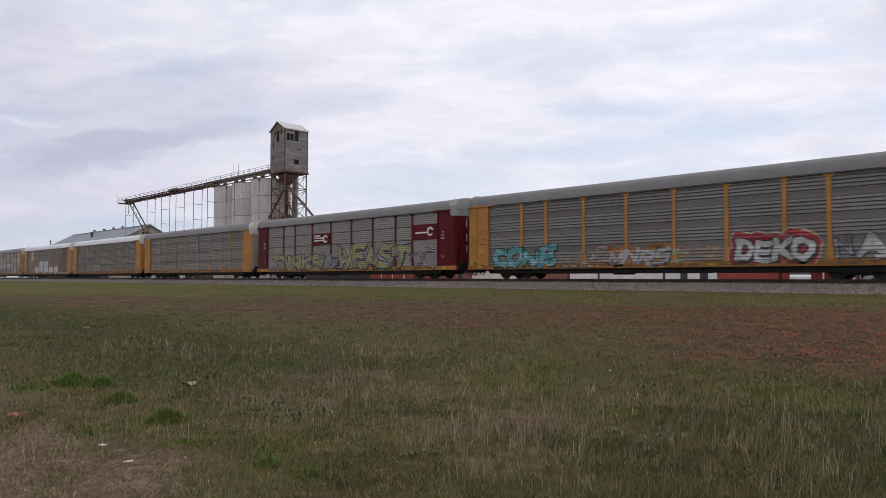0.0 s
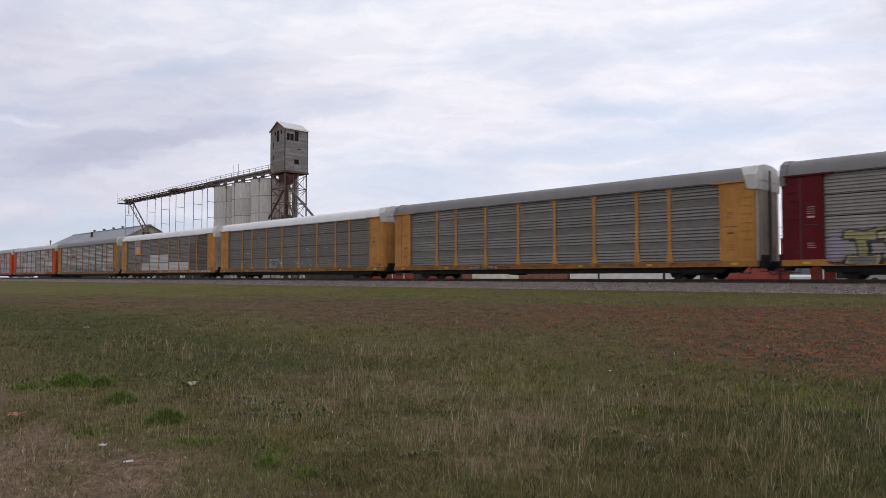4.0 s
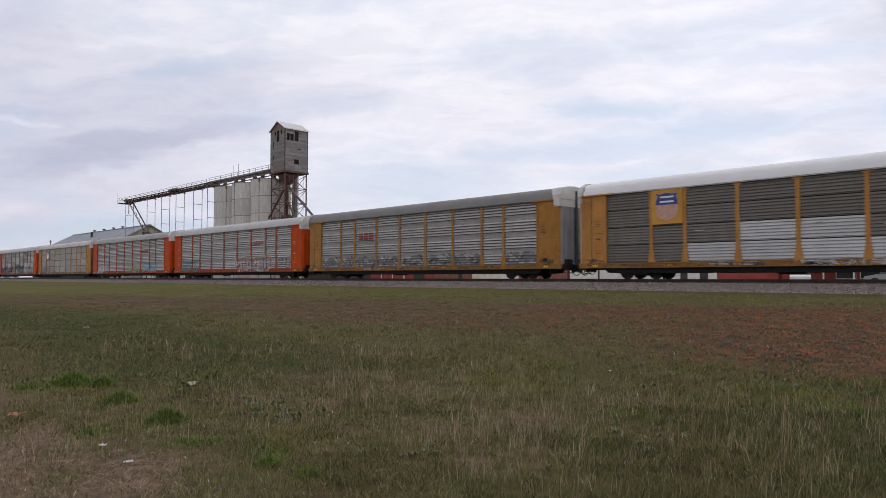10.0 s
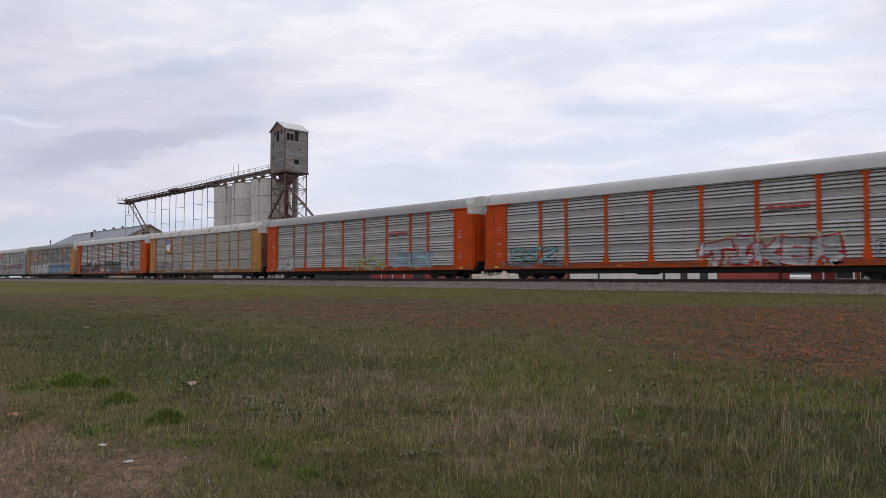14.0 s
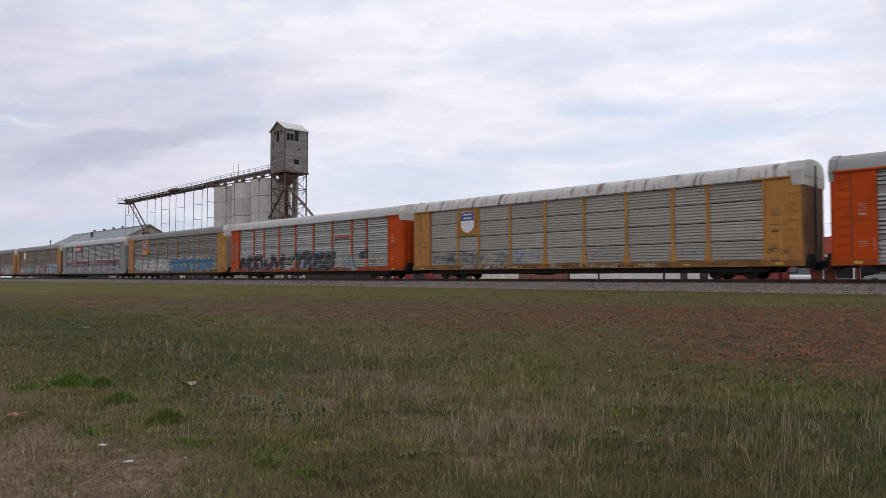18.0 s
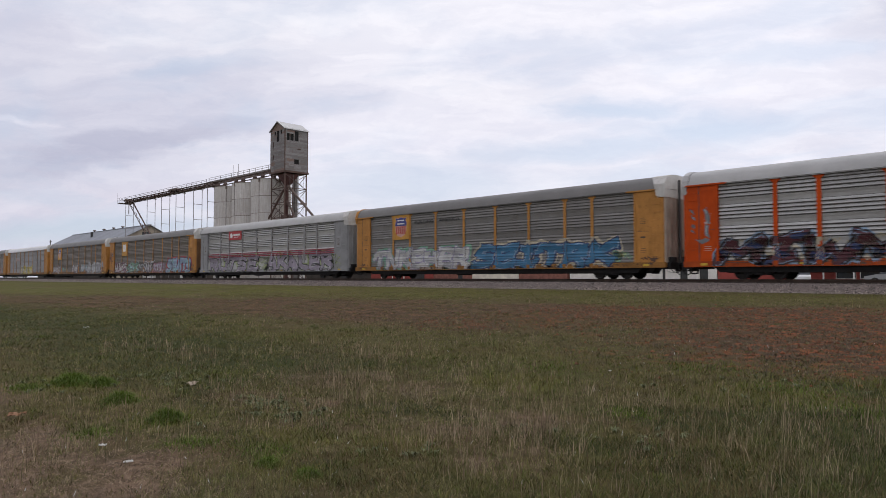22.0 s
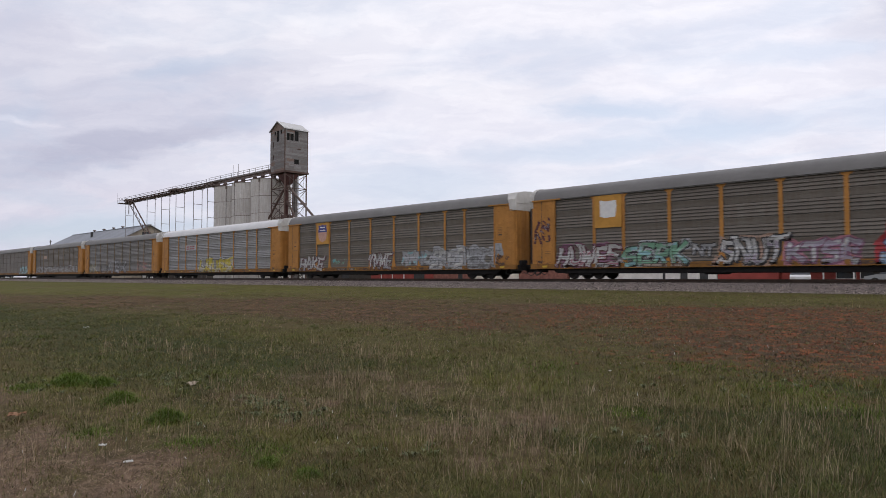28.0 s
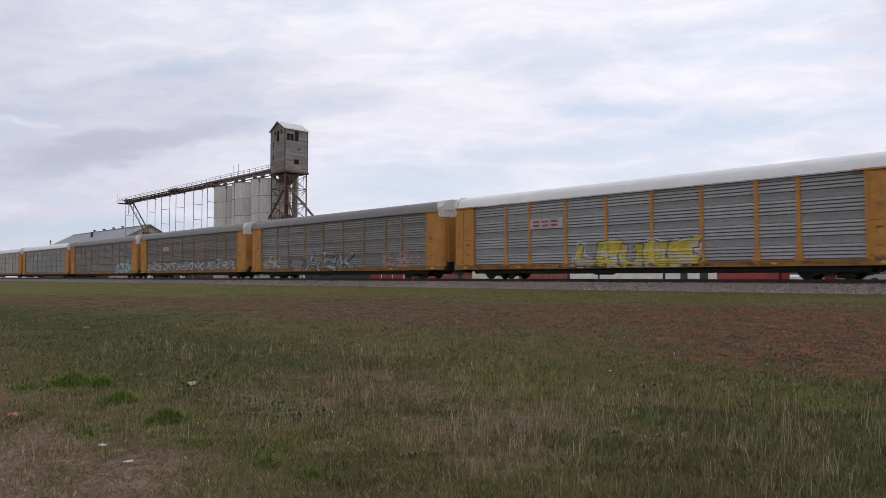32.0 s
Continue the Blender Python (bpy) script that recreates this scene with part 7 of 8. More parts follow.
def canopy():
    c = thing("shop_canopy", "pale flat canopy on thin posts before the storefront", "canopy", (0, 0, 0))
    part("canopy_roof", Geo().box(-24.6, -14.2, 72.3, 75.4, G0 + 2.65, G0 + 2.85), TRIM_WHITE, c)
    for x in (-24.3, -21.6, -19.0, -16.6, -14.5):
        part("post", Geo().box(x - 0.06, x + 0.06, 72.4, 72.52, G0 - 0.1, G0 + 2.65), TRIM_WHITE, c)


canopy()


def parked_car(name, label, x, y, paint, high=1.45, long=4.5, turn=0.0):
    """A parked car: body, glasshouse, windows, four wheels."""
    c = thing(name, label, "car", (x, y, G0))
    c.rotation_euler.z = turn
    w = 0.88
    prof = [(-long / 2, 0.35), (-long / 2 + 0.05, 0.75), (-long / 2 + 0.9, 0.92), (long / 2 - 0.5, 0.95), (long / 2, 0.8), (long / 2, 0.35), (long / 2 - 0.2, 0.22), (-long / 2 + 0.2, 0.22)]
    n = len(prof)
    g = Geo()
    vs = [(px_, s * w, pz) for s in (-1, 1) for px_, pz in prof]
    g.add(vs, [tuple(range(n)), tuple(range(2 * n - 1, n - 1, -1))] + [(i, (i + 1) % n, n + (i + 1) % n, n + i) for i in range(n)])
    part("body", g, paint, c)
    top = [(-long / 2 + 1.0, 0.92), (-long / 2 + 1.75, high), (long / 2 - 1.0, high), (long / 2 - 0.35, 0.95)]
    g = Geo()
    vs = [(px_, s * (w - 0.04 - 0.12 * (pz > 1.1)), pz) for s in (-1, 1) for px_, pz in top]
    g.add(vs, [(0, 1, 2, 3), (7, 6, 5, 4), (0, 4, 5, 1), (2, 6, 7, 3), (1, 5, 6, 2)])
    part("cabin_glass", g, PANE, c)
    part("roof", Geo().box(-long / 2 + 1.7, long / 2 - 0.95, -w + 0.14, w - 0.14, high - 0.02, high + 0.05, 0.02), paint, c)
    for sx in (-long / 2 + 0.8, long / 2 - 0.8):
        for sy in (-1, 1):
            wh = part("wheel", Geo().tube((sx, sy * (w - 0.2), 0.33), (sx, sy * (w + 0.01), 0.33), 0.33, 20), SEAL, c)
            part("rim", Geo().tube((sx, sy * (w + 0.01), 0.33), (sx, sy * (w + 0.025), 0.33), 0.2, 14), GREY_STEEL, wh)
    for sy in (-0.6, 0.6):
        part("headlight", Geo().box(-long / 2 - 0.01, -long / 2 + 0.05, sy - 0.18, sy + 0.18, 0.6, 0.74), TRIM_WHITE, c)


CAR_WHITE = plain("white_car_paint", (0.72, 0.72, 0.72), 0.3, 0, 0.04, 1, bump=0)
CAR_SILVER = plain("silver_car_paint", (0.42, 0.44, 0.46), 0.3, 0.4, 0.05, 1, bump=0)
CAR_DARK = plain("dark_car_paint", (0.05, 0.05, 0.06), 0.3, 0.1, 0.1, 1, bump=0)
parked_car("parked_van", "white van parked by the red warehouse", -23.2, 71.0, CAR_WHITE, 1.95, 4.9, 1.886)
parked_car("parked_car", "silver car parked before the storefront", -14.1, 66.0, CAR_SILVER, 1.45, 4.5)
parked_car("parked_car", "dark car parked before the storefront", -7.5, 68.5, CAR_DARK, 1.45, 4.5, 0.2)


def backdrop_woods():
    """A belt of low trees added to darken the gaps below the wagons, as many small clumps."""
    rng = np.random.default_rng(21)
    N = 9000
    x = rng.uniform(-900, 160, N)
    base = 330 + 30 * np.sin(x * 0.012)
    y = base + rng.uniform(-12, 12, N)
    tall = 3.2 + 1.8 * np.sin(x * 0.05) * np.sin(x * 0.021 + 1) + 0.8 * np.sin(x * 0.31)
    z = LAND_Z + rng.random(N) ** 0.8 * np.clip(tall, 1.0, 6)
    r = rng.uniform(0.5, 1.3, N)
    octa = np.array([(1, 0, 0), (-1, 0, 0), (0, 1, 0), (0, -1, 0), (0, 0, 0.8), (0, 0, -0.8)], float)
    tri = np.array([(0, 2, 4), (2, 1, 4), (1, 3, 4), (3, 0, 4), (2, 0, 5), (1, 2, 5), (3, 1, 5), (0, 3, 5)])
    V = octa[None] * r[:, None, None] * (0.5 + rng.random((N, 6, 1)))
    V += np.stack([x, y, z], -1)[:, None]
    me = bpy.data.meshes.new("backdrop_woods")
    me.from_pydata(V.reshape(-1, 3), [], (tri[None] + 6 * np.arange(N)[:, None, None]).reshape(-1, 3))
    M = Mat("far_foliage", 0.9)
    me.materials.append(M.color(M.mix(M.island(), (0.035, 0.04, 0.025), (0.07, 0.075, 0.045))))
    tagged(new("backdrop_woods", me), "low dark belt of trees added as a backdrop under the wagons", "trees", kind="stuff")


backdrop_woods()


def pole(x, y, h, arm=1.1, turn=0.0):
    p = thing("utility_pole", "weathered wooden utility pole with crossarm", "utility pole", (x, y, LAND_Z))
    p.rotation_euler.z = turn
    part("shaft", Geo().tube((0, 0, -0.2), (0, 0, h), 0.16, 10, 0.1), tie_wood, p)
    part("crossarm", Geo().box(-arm, arm, -0.05, 0.05, h - 0.7, h - 0.55), tie_wood, p)
    for x_ in (-arm + 0.1, -0.35, 0.35, arm - 0.1):
        part("insulator", Geo().tube((x_, 0, h - 0.55), (x_, 0, h - 0.38), 0.05, 8), GREY_STEEL, p)
    return p


tie_wood = plain("grey_pole_wood", (0.12, 0.10, 0.085), 0.9, 0, 0.3, 3)
pole(-233.2, 62.0, 12.0)
pole(-21.6, 95.0, 8.0, turn=0.3)
pole(26.0, 95.0, 8.0, turn=0.3)
pole(-70.0, 95.0, 8.0, turn=0.3)
for dz in (7.65, 6.6):
    for xa, xb in ((-70.0, -21.6), (-21.6, 26.0)):
        g = Geo()
        pts = [Vector((xa + (xb - xa) * t, 95.0, LAND_Z + dz - 2.4 * t * (1 - t))) for t in np.linspace(0, 1, 13)]
        for p, q in zip(pts, pts[1:]):
            g.tube(p, q, 0.02, 4)
        tagged(new("overhead_wire", g.mesh("overhead_wire", SEAL)), "thin dark overhead wire between utility poles", "wire")
# ---- grass, straw, stalks and litter in the field ----


def blade_mesh(name, label, pos, h, w, lean, ang, mat_, droop=0.5, flat=1.0):
    """Curved tapering blades in one mesh of many islands."""
    n = len(pos)
    px_, py_ = pos[:, 0], pos[:, 1]
    z0 = height(px_, py_) - 0.01
    dx, dy = np.cos(ang), np.sin(ang)
    fa = ang + np.pi / 2 + np.random.default_rng(3).normal(0, 0.7, n)
    sx, sy = np.cos(fa) * w / 2, np.sin(fa) * w / 2
    m1 = flat * h * (0.5 + 0.1 * lean)
    l1, l2 = lean * h * 0.3, lean * h
    zt = flat * h * np.clip(1 - droop * lean * lean, 0.2, 1)
    V = np.empty((n, 5, 3), np.float32)
    V[:, 0] = np.stack([px_ - sx, py_ - sy, z0], -1)
    V[:, 1] = np.stack([px_ + sx, py_ + sy, z0], -1)
    V[:, 2] = np.stack([px_ + dx * l1 + sx * 0.75, py_ + dy * l1 + sy * 0.75, z0 + m1], -1)
    V[:, 3] = np.stack([px_ + dx * l1 - sx * 0.75, py_ + dy * l1 - sy * 0.75, z0 + m1], -1)
    V[:, 4] = np.stack([px_ + dx * l2, py_ + dy * l2, z0 + zt], -1)
    base = 5 * np.arange(n)[:, None]
    loops = np.concatenate([base + np.array([[0, 1, 2, 3]]), base + np.array([[3, 2, 4]])], 1).astype(np.int32).ravel()
    starts = (7 * np.arange(n)[:, None] + np.array([[0, 4]])).astype(np.int32).ravel()
    me = bpy.data.meshes.new(name)
    me.vertices.add(5 * n)
    me.vertices.foreach_set("co", V.ravel())
    me.loops.add(len(loops))
    me.loops.foreach_set("vertex_index", loops)
    me.polygons.add(2 * n)
    me.polygons.foreach_set("loop_start", starts)
    me.update(calc_edges=True)
    me.materials.append(mat_)
    return tagged(new(name, me), label, name.replace("_", " "), kind="stuff")


def blade_mat(name, a, b, c=None, share=0.85, patch=None):
    """Blades: each its own shade, some dead, drifting to another tone in patches."""
    M = Mat(name, 0.75)
    M.b.inputs["Specular IOR Level"].default_value = 0.15
    rnd = M.island()
    col = M.mix(rnd, a, b)
    if c:
        col = M.mix(M.span(M.math("FRACT", M.math("MULTIPLY", rnd, 7.31), 0.0), share, share + 0.02), col, c)
    v = M.coords("world", (1, 1, 0.2))
    if patch:
        col = M.mix(M.math("MULTIPLY", M.noise(v, 0.55, 4, 0.6, 0.42, 0.62), 0.75), col, patch)
    col = M.mix(M.math("MULTIPLY", M.noise(v, 2.2, 4, 0.6, 0.45, 0.7), 0.45), col, tone(a, 0.55))
    return M.color(col)


def scatter(rng, n, r0=4.4, r1=60.0):
    """Points over the field to the track, thinning out with distance."""
    r = r0 * (r1 / r0) ** rng.random(n)
    a = radians(4) + rng.random(n) * radians(84)
    p = np.stack([-np.cos(a) * r, np.sin(a) * r], -1)
    return p[(p[:, 1] < 30.6) & (p[:, 1] > 0.2)]


def around(rng, n):
    """Points on the rest of the field, beside and behind."""
    r = np.where(rng.random(n) < 0.6, 9.0, 26.0) * np.sqrt(rng.random(n))
    a = rng.random(n) * 2 * math.pi
    p = np.stack([-np.cos(a) * r, np.sin(a) * r], -1)
    ahead = (a > radians(4)) & (a < radians(88)) & (r > 4.4)
    return p[~ahead & (p[:, 1] < 30.6) & (r > 0.35)]


def spikes(name, label, pos, h, w, lean, ang, mat_):
    """Short blades, one triangle each, in one mesh."""
    n = len(pos)
    z0 = height(pos[:, 0], pos[:, 1]) - 0.006
    fa = ang + np.pi / 2 + np.random.default_rng(5).normal(0, 0.6, n)
    sx, sy = np.cos(fa) * w / 2, np.sin(fa) * w / 2
    V = np.empty((n, 3, 3), np.float32)
    V[:, 0] = np.stack([pos[:, 0] - sx, pos[:, 1] - sy, z0], -1)
    V[:, 1] = np.stack([pos[:, 0] + sx, pos[:, 1] + sy, z0], -1)
    V[:, 2] = np.stack([pos[:, 0] + np.cos(ang) * lean * h, pos[:, 1] + np.sin(ang) * lean * h, z0 + h], -1)
    me = bpy.data.meshes.new(name)
    me.vertices.add(3 * n)
    me.vertices.foreach_set("co", V.ravel())
    me.loops.add(3 * n)
    me.loops.foreach_set("vertex_index", np.arange(3 * n, dtype=np.int32))
    me.polygons.add(n)
    me.polygons.foreach_set("loop_start", (3 * np.arange(n)).astype(np.int32))
    me.update(calc_edges=True)
    me.materials.append(mat_)
    return tagged(new(name, me), label, name.replace("_", " "), kind="stuff")


def grow():
    rng = np.random.default_rng(11)

    def keep(p, dens):
        return p[rng.random(len(p)) < np.clip(dens, 0, 1)]

    def far_of(p):
        return np.clip(np.hypot(p[:, 0], p[:, 1]) / 10 - 0.4, 0, 3)

    # short matted turf, thicker in some places than in others
    p = scatter(rng, 760000)
    soil, straw = soil_mask(p[:, 0], p[:, 1]), straw_mask(p[:, 0], p[:, 1])
    clump = 0.5 + 0.5 * wobble(p[:, 0], p[:, 1], 5.5, 2.2)
    p = keep(p, (1 - 0.93 * soil) * (1 - 0.8 * np.clip(straw * 1.2, 0, 1)) * (0.25 + 0.75 * clump))
    n = len(p)
    tall = 0.9 + 0.55 * wobble(p[:, 0], p[:, 1], 1.4, 6.0) + 0.35 * wobble(p[:, 0], p[:, 1], 7.0, 1.0)
    h = (0.014 + 0.05 * rng.random(n) ** 1.8) * np.clip(tall, 0.35, 2)
    green = blade_mat("olive_grass_blades", (0.040, 0.049, 0.011), (0.215, 0.203, 0.062), (0.31, 0.245, 0.14), 0.86, (0.138, 0.094, 0.044))
    spikes("turf_grass", "short matted olive-green field grass", p, h, 0.0045 + 0.0045 * far_of(p), 0.3 + 1.5 * rng.random(n), rng.random(n) * 6.28, green)
    p = scatter(rng, 210000, 4.4, 40.0)
    p = keep(p, deep_mask(p[:, 0], p[:, 1]) * (0.35 + 0.65 * np.clip(0.5 + 0.7 * wobble(p[:, 0], p[:, 1], 6.1, 5.2), 0, 1)))
    n = len(p)
    spikes("deep_grass", "thick dark green field grass", p, 0.03 + 0.065 * rng.random(n) ** 1.4, 0.0042 + 0.0036 * far_of(p), 0.25 + 1.1 * rng.random(n), rng.random(n) * 6.28,
           blade_mat("deep_green_blades", (0.018, 0.030, 0.007), (0.092, 0.112, 0.034), (0.20, 0.17, 0.09), 0.93))
    p = around(rng, 150000)
    n = len(p)
    spikes("field_grass", "thin olive grass on the open field", p, 0.03 + 0.06 * rng.random(n), 0.012 + 0.01 * rng.random(n), 0.3 + 1.3 * rng.random(n), rng.random(n) * 6.28, green)
    # low brown growth on the bare soil
    p = scatter(rng, 260000, 8.0, 60.0)
    soil = soil_mask(p[:, 0], p[:, 1])
    clump = np.clip(0.6 + 0.8 * wobble(p[:, 0], p[:, 1] * 0.7, 4.6, 3.2) + 0.4 * wobble(p[:, 0], p[:, 1], 7.1, 1.2), 0, 1)
    p = keep(p, soil * clump)
    n = len(p)
    spikes("dry_growth", "low brown withered growth on bare soil", p, 0.015 + 0.05 * rng.random(n) ** 1.5, 0.006 + 0.004 * far_of(p), 0.4 + 1.6 * rng.random(n), rng.random(n) * 6.28,
           blade_mat("withered_blades", (0.060, 0.043, 0.027), (0.240, 0.160, 0.104), (0.082, 0.082, 0.031), 0.64, (0.125, 0.074, 0.047)))
    # small dark grey-brown clumps standing on the soil
    q = scatter(rng, 34000, 9.0, 60.0)
    q = keep(q, 0.75 * np.clip(soil_mask(q[:, 0], q[:, 1]) * 1.3, 0, 1) * np.clip(0.55 + 0.7 * wobble(q[:, 0], q[:, 1], 3.3, 8.2), 0, 1))
    m = 9
    ang = rng.random((len(q), m)) * 6.28
    P = np.repeat(q, m, 0) + 0.07 * rng.normal(0, 1, (len(q) * m, 2))
    n = len(P)
    spikes("withered_clumps", "small dark grey-brown withered clumps on red soil", P, 0.018 + 0.04 * rng.random(n) ** 1.4, 0.009 + 0.006 * far_of(P), 0.6 + 1.4 * rng.random(n), ang.ravel(),
           blade_mat("grey_brown_clump_blades", (0.055, 0.046, 0.036), (0.20, 0.158, 0.118), (0.090, 0.094, 0.040), 0.66))
    # thin upright stalks everywhere in the rough grass, tan and pale olive, thicker in drifts
    for nm, lab, a, b, cnt, seed in (("thin_stalks", "thin upright tan grass stalks", (0.20, 0.145, 0.09), (0.50, 0.385, 0.25), 19000, 3.0),
                                     ("green_stalks", "thin upright pale olive grass blades", (0.095, 0.108, 0.042), (0.29, 0.275, 0.125), 21000, 7.0)):
        q = scatter(rng, cnt, 4.4, 30.0)
        thick = 0.42 + 0.55 * wobble(q[:, 0], q[:, 1], 0.9, seed) + 0.35 * wobble(q[:, 0], q[:, 1], 2.7, seed + 1.0)
        q = keep(q, np.clip(2.1 * thick - 0.7, 0.03, 1) * (1 - 0.75 * deep_mask(q[:, 0], q[:, 1])) * (1 - np.clip(1.6 * soil_mask(q[:, 0], q[:, 1]), 0, 1)) * (1 - 0.8 * np.clip(straw_mask(q[:, 0], q[:, 1]) * (q[:, 0] < -4.6) * (q[:, 1] < 2.6), 0, 1)))
        count = 1 + (rng.random(len(q)) ** 2 * 5).astype(int)
        P = np.repeat(q, count, 0)
        P = P + rng.normal(0, 0.035, P.shape)
        n = len(P)
        blade_mesh(nm, lab, P, (0.05 + 0.22 * rng.random(n) ** 1.5) * np.clip(1.25 - 0.02 * np.hypot(P[:, 0], P[:, 1]), 0.5, 1.2), 0.0020 + 0.0019 * far_of(P), 0.08 + 0.75 * rng.random(n) ** 1.5, rng.normal(0.5, 1.5, n), blade_mat(nm + "_blades", a, b, (0.055, 0.05, 0.025), 0.85), 0.35)
    # tufts: blades that fan out from a common root
    kinds = (("green_tufts", "dark green grass tufts", (0.038, 0.054, 0.009), (0.135, 0.152, 0.034), (0.22, 0.18, 0.09), 0.92),
             ("olive_tufts", "olive grass tufts", (0.090, 0.092, 0.028), (0.200, 0.188, 0.068), (0.27, 0.215, 0.12), 0.82),
             ("straw_tufts", "pale straw-coloured grass tufts", (0.14, 0.108, 0.07), (0.29, 0.235, 0.155), (0.10, 0.08, 0.045), 0.8))
    q = scatter(rng, 15000, 4.4, 40.0)
    patchy = 0.5 + 0.6 * wobble(q[:, 0], q[:, 1], 1.6, 15.0)
    q = keep(q, patchy * (1 - 0.95 * soil_mask(q[:, 0], q[:, 1])) * (1 - 0.8 * np.clip(straw_mask(q[:, 0], q[:, 1]) * (q[:, 1] < 2.6), 0, 1)))
    pick = 0.45 + 0.30 * wobble(q[:, 0], q[:, 1], 0.9, 12.0) + 0.25 * wobble(q[:, 0], q[:, 1], 3.1, 14.0) + rng.normal(0, 0.15, len(q))
    pick = pick + 0.55 * straw_mask(q[:, 0], q[:, 1]) - 0.3 * lush_mask(q[:, 0], q[:, 1]) - 0.12 * np.clip((q[:, 0] + 4) / 2.5, 0, 1)
    for i, (nm, lab, a, b, c, share) in enumerate(kinds):
        t = q[(pick < 0.45) if i == 0 else ((pick >= 0.45) & (pick < 0.82)) if i == 1 else (pick >= 0.82)]
        m = 16
        size = (0.55 + 0.8 * rng.random(len(t)) ** 1.5)[:, None] * np.where(t[:, 1] > 10, 0.75, 1.0)[:, None]
        ang = rng.random((len(t), m)) * 6.28
        rad = 0.06 * np.sqrt(rng.random((len(t), m))) * size
        P = np.stack([t[:, :1] + np.cos(ang) * rad, t[:, 1:] + np.sin(ang) * rad], -1).reshape(-1, 2)
        h = ((0.035 + 0.075 * rng.random((len(t), m)) ** 1.4) * size).ravel()
        blade_mesh(nm, lab, P, h, 0.0032 + 0.0035 * far_of(P), (0.6 + 1.0 * rng.random(len(P))), ang.ravel() + rng.normal(0, 0.5, len(P)),
                   blade_mat(nm + "_blades", a, b, c, share))
    # fresh clumps and the strip along the ballast
    p = scatter(rng, 230000, 4.4, 70.0)
    p = keep(p, lush_mask(p[:, 0], p[:, 1]) ** 1.3 * np.where(p[:, 1] > 20, 1.0, 0.7))
    n = len(p)
    spikes("fresh_grass", "bright green fresh grass clumps", p, (0.03 + 0.07 * rng.random(n) ** 1.5) * np.where(p[:, 1] > 14, 1.1, 1.0), 0.005 + 0.0042 * far_of(p), 0.3 + 1.2 * rng.random(n), rng.random(n) * 6.28,
           blade_mat("fresh_green_blades", (0.090, 0.104, 0.012), (0.208, 0.210, 0.040), (0.24, 0.19, 0.09), 0.82, (0.160, 0.140, 0.045)))
    # thick green mounds
    mounds = ((-10.15, 3.0, 0.34, 5200), (-9.65, 3.22, 0.25, 1500), (-10.1, 2.45, 0.45, 1400), (-8.25, 2.95, 0.25, 3000), (-6.88, 2.9, 0.26, 2600), (-4.72, 2.78, 0.13, 1300), (-4.22, 2.8, 0.13, 1400),
              (-6.85, 2.2, 0.42, 900), (-5.7, 2.65, 0.45, 800), (-5.05, 2.98, 0.45, 900), (-4.3, 9.2, 1.1, 1500), (-2.85, 8.3, 1.2, 1900), (-1.95, 7.5, 1.0, 1500), (-6.0, 8.1, 1.2, 1500), (-3.6, 6.2, 0.7, 900))
    P, H = [], []
    for cx, cy, r_, c_ in mounds:
        d = rng.normal(0, 0.5, (c_, 2))
        P.append(np.stack([cx + r_ * d[:, 0], cy + 0.75 * r_ * d[:, 1]], -1))
        H.append((0.025 + np.minimum(0.62 * r_, 0.19 if r_ < 0.4 else 0.05) * np.exp(-2.2 * (d ** 2).sum(1))) * rng.uniform(0.45, 1.15, c_))
    P, H = np.concatenate(P), np.clip(np.concatenate(H), 0.02, 0.20)
    n = len(P)
    blade_mesh("green_mounds", "dense bright green grass mounds", P, H, 0.005 + 0.002 * rng.random(n), 0.3 + 1.0 * rng.random(n), rng.random(n) * 6.28,
               blade_mat("mound_blades", (0.046, 0.082, 0.009), (0.135, 0.195, 0.026), (0.16, 0.15, 0.06), 0.94))
    # dead grass, lying
    p = scatter(rng, 150000, 4.4, 40.0)
    straw = straw_mask(p[:, 0], p[:, 1])
    p = keep(p, (0.09 + 0.85 * straw ** 1.3 + 0.20 * np.clip(wobble(p[:, 0], p[:, 1], 2.1, 4.0), 0, 1)) * (1 - 0.9 * soil_mask(p[:, 0], p[:, 1])))
    n = len(p)
    blade_mesh("dead_grass", "flattened pale dead grass and straw", p, 0.03 + 0.10 * rng.random(n) ** 1.5, 0.003 + 0.0035 * far_of(p), 1.2 + 0.6 * rng.random(n), rng.random(n) * 6.28,
               blade_mat("straw_blades", (0.14, 0.096, 0.062), (0.40, 0.295, 0.195), (0.075, 0.052, 0.03), 0.70), 0.36, 0.5)
    # long straws lying over the trodden patch
    q = np.stack([rng.normal(-6.2, 1.5, 3600), rng.normal(1.7, 0.65, 3600)], -1)
    q = q[(rng.random(len(q)) < straw_mask(q[:, 0], q[:, 1])) & (q[:, 1] > 0.3)]
    n = len(q)
    blade_mesh("lying_straw", "long curved straws lying on trodden dead grass", q, 0.05 + 0.13 * rng.random(n), 0.0028 + 0.002 * rng.random(n), 1.3 + 0.5 * rng.random(n), rng.normal(0.3, 1.2, n),
               blade_mat("lying_straw_blades", (0.18, 0.125, 0.088), (0.50, 0.37, 0.255), (0.10, 0.07, 0.04), 0.75), 0.3, 0.35)
    # dry stalks: loose bunches within the drifts, and a few on their own
    roots = []
    for cx, cy, rx, ry in DRIFTS:
        for _ in range(int(38 * math.sqrt(rx * ry) / 0.6)):
            roots.append((cx + rx * rng.normal(0, 0.75), cy + ry * rng.normal(0, 0.75)))
    roots = np.array(roots + [tuple(v) for v in scatter(rng, 170, 4.4, 22.0)])
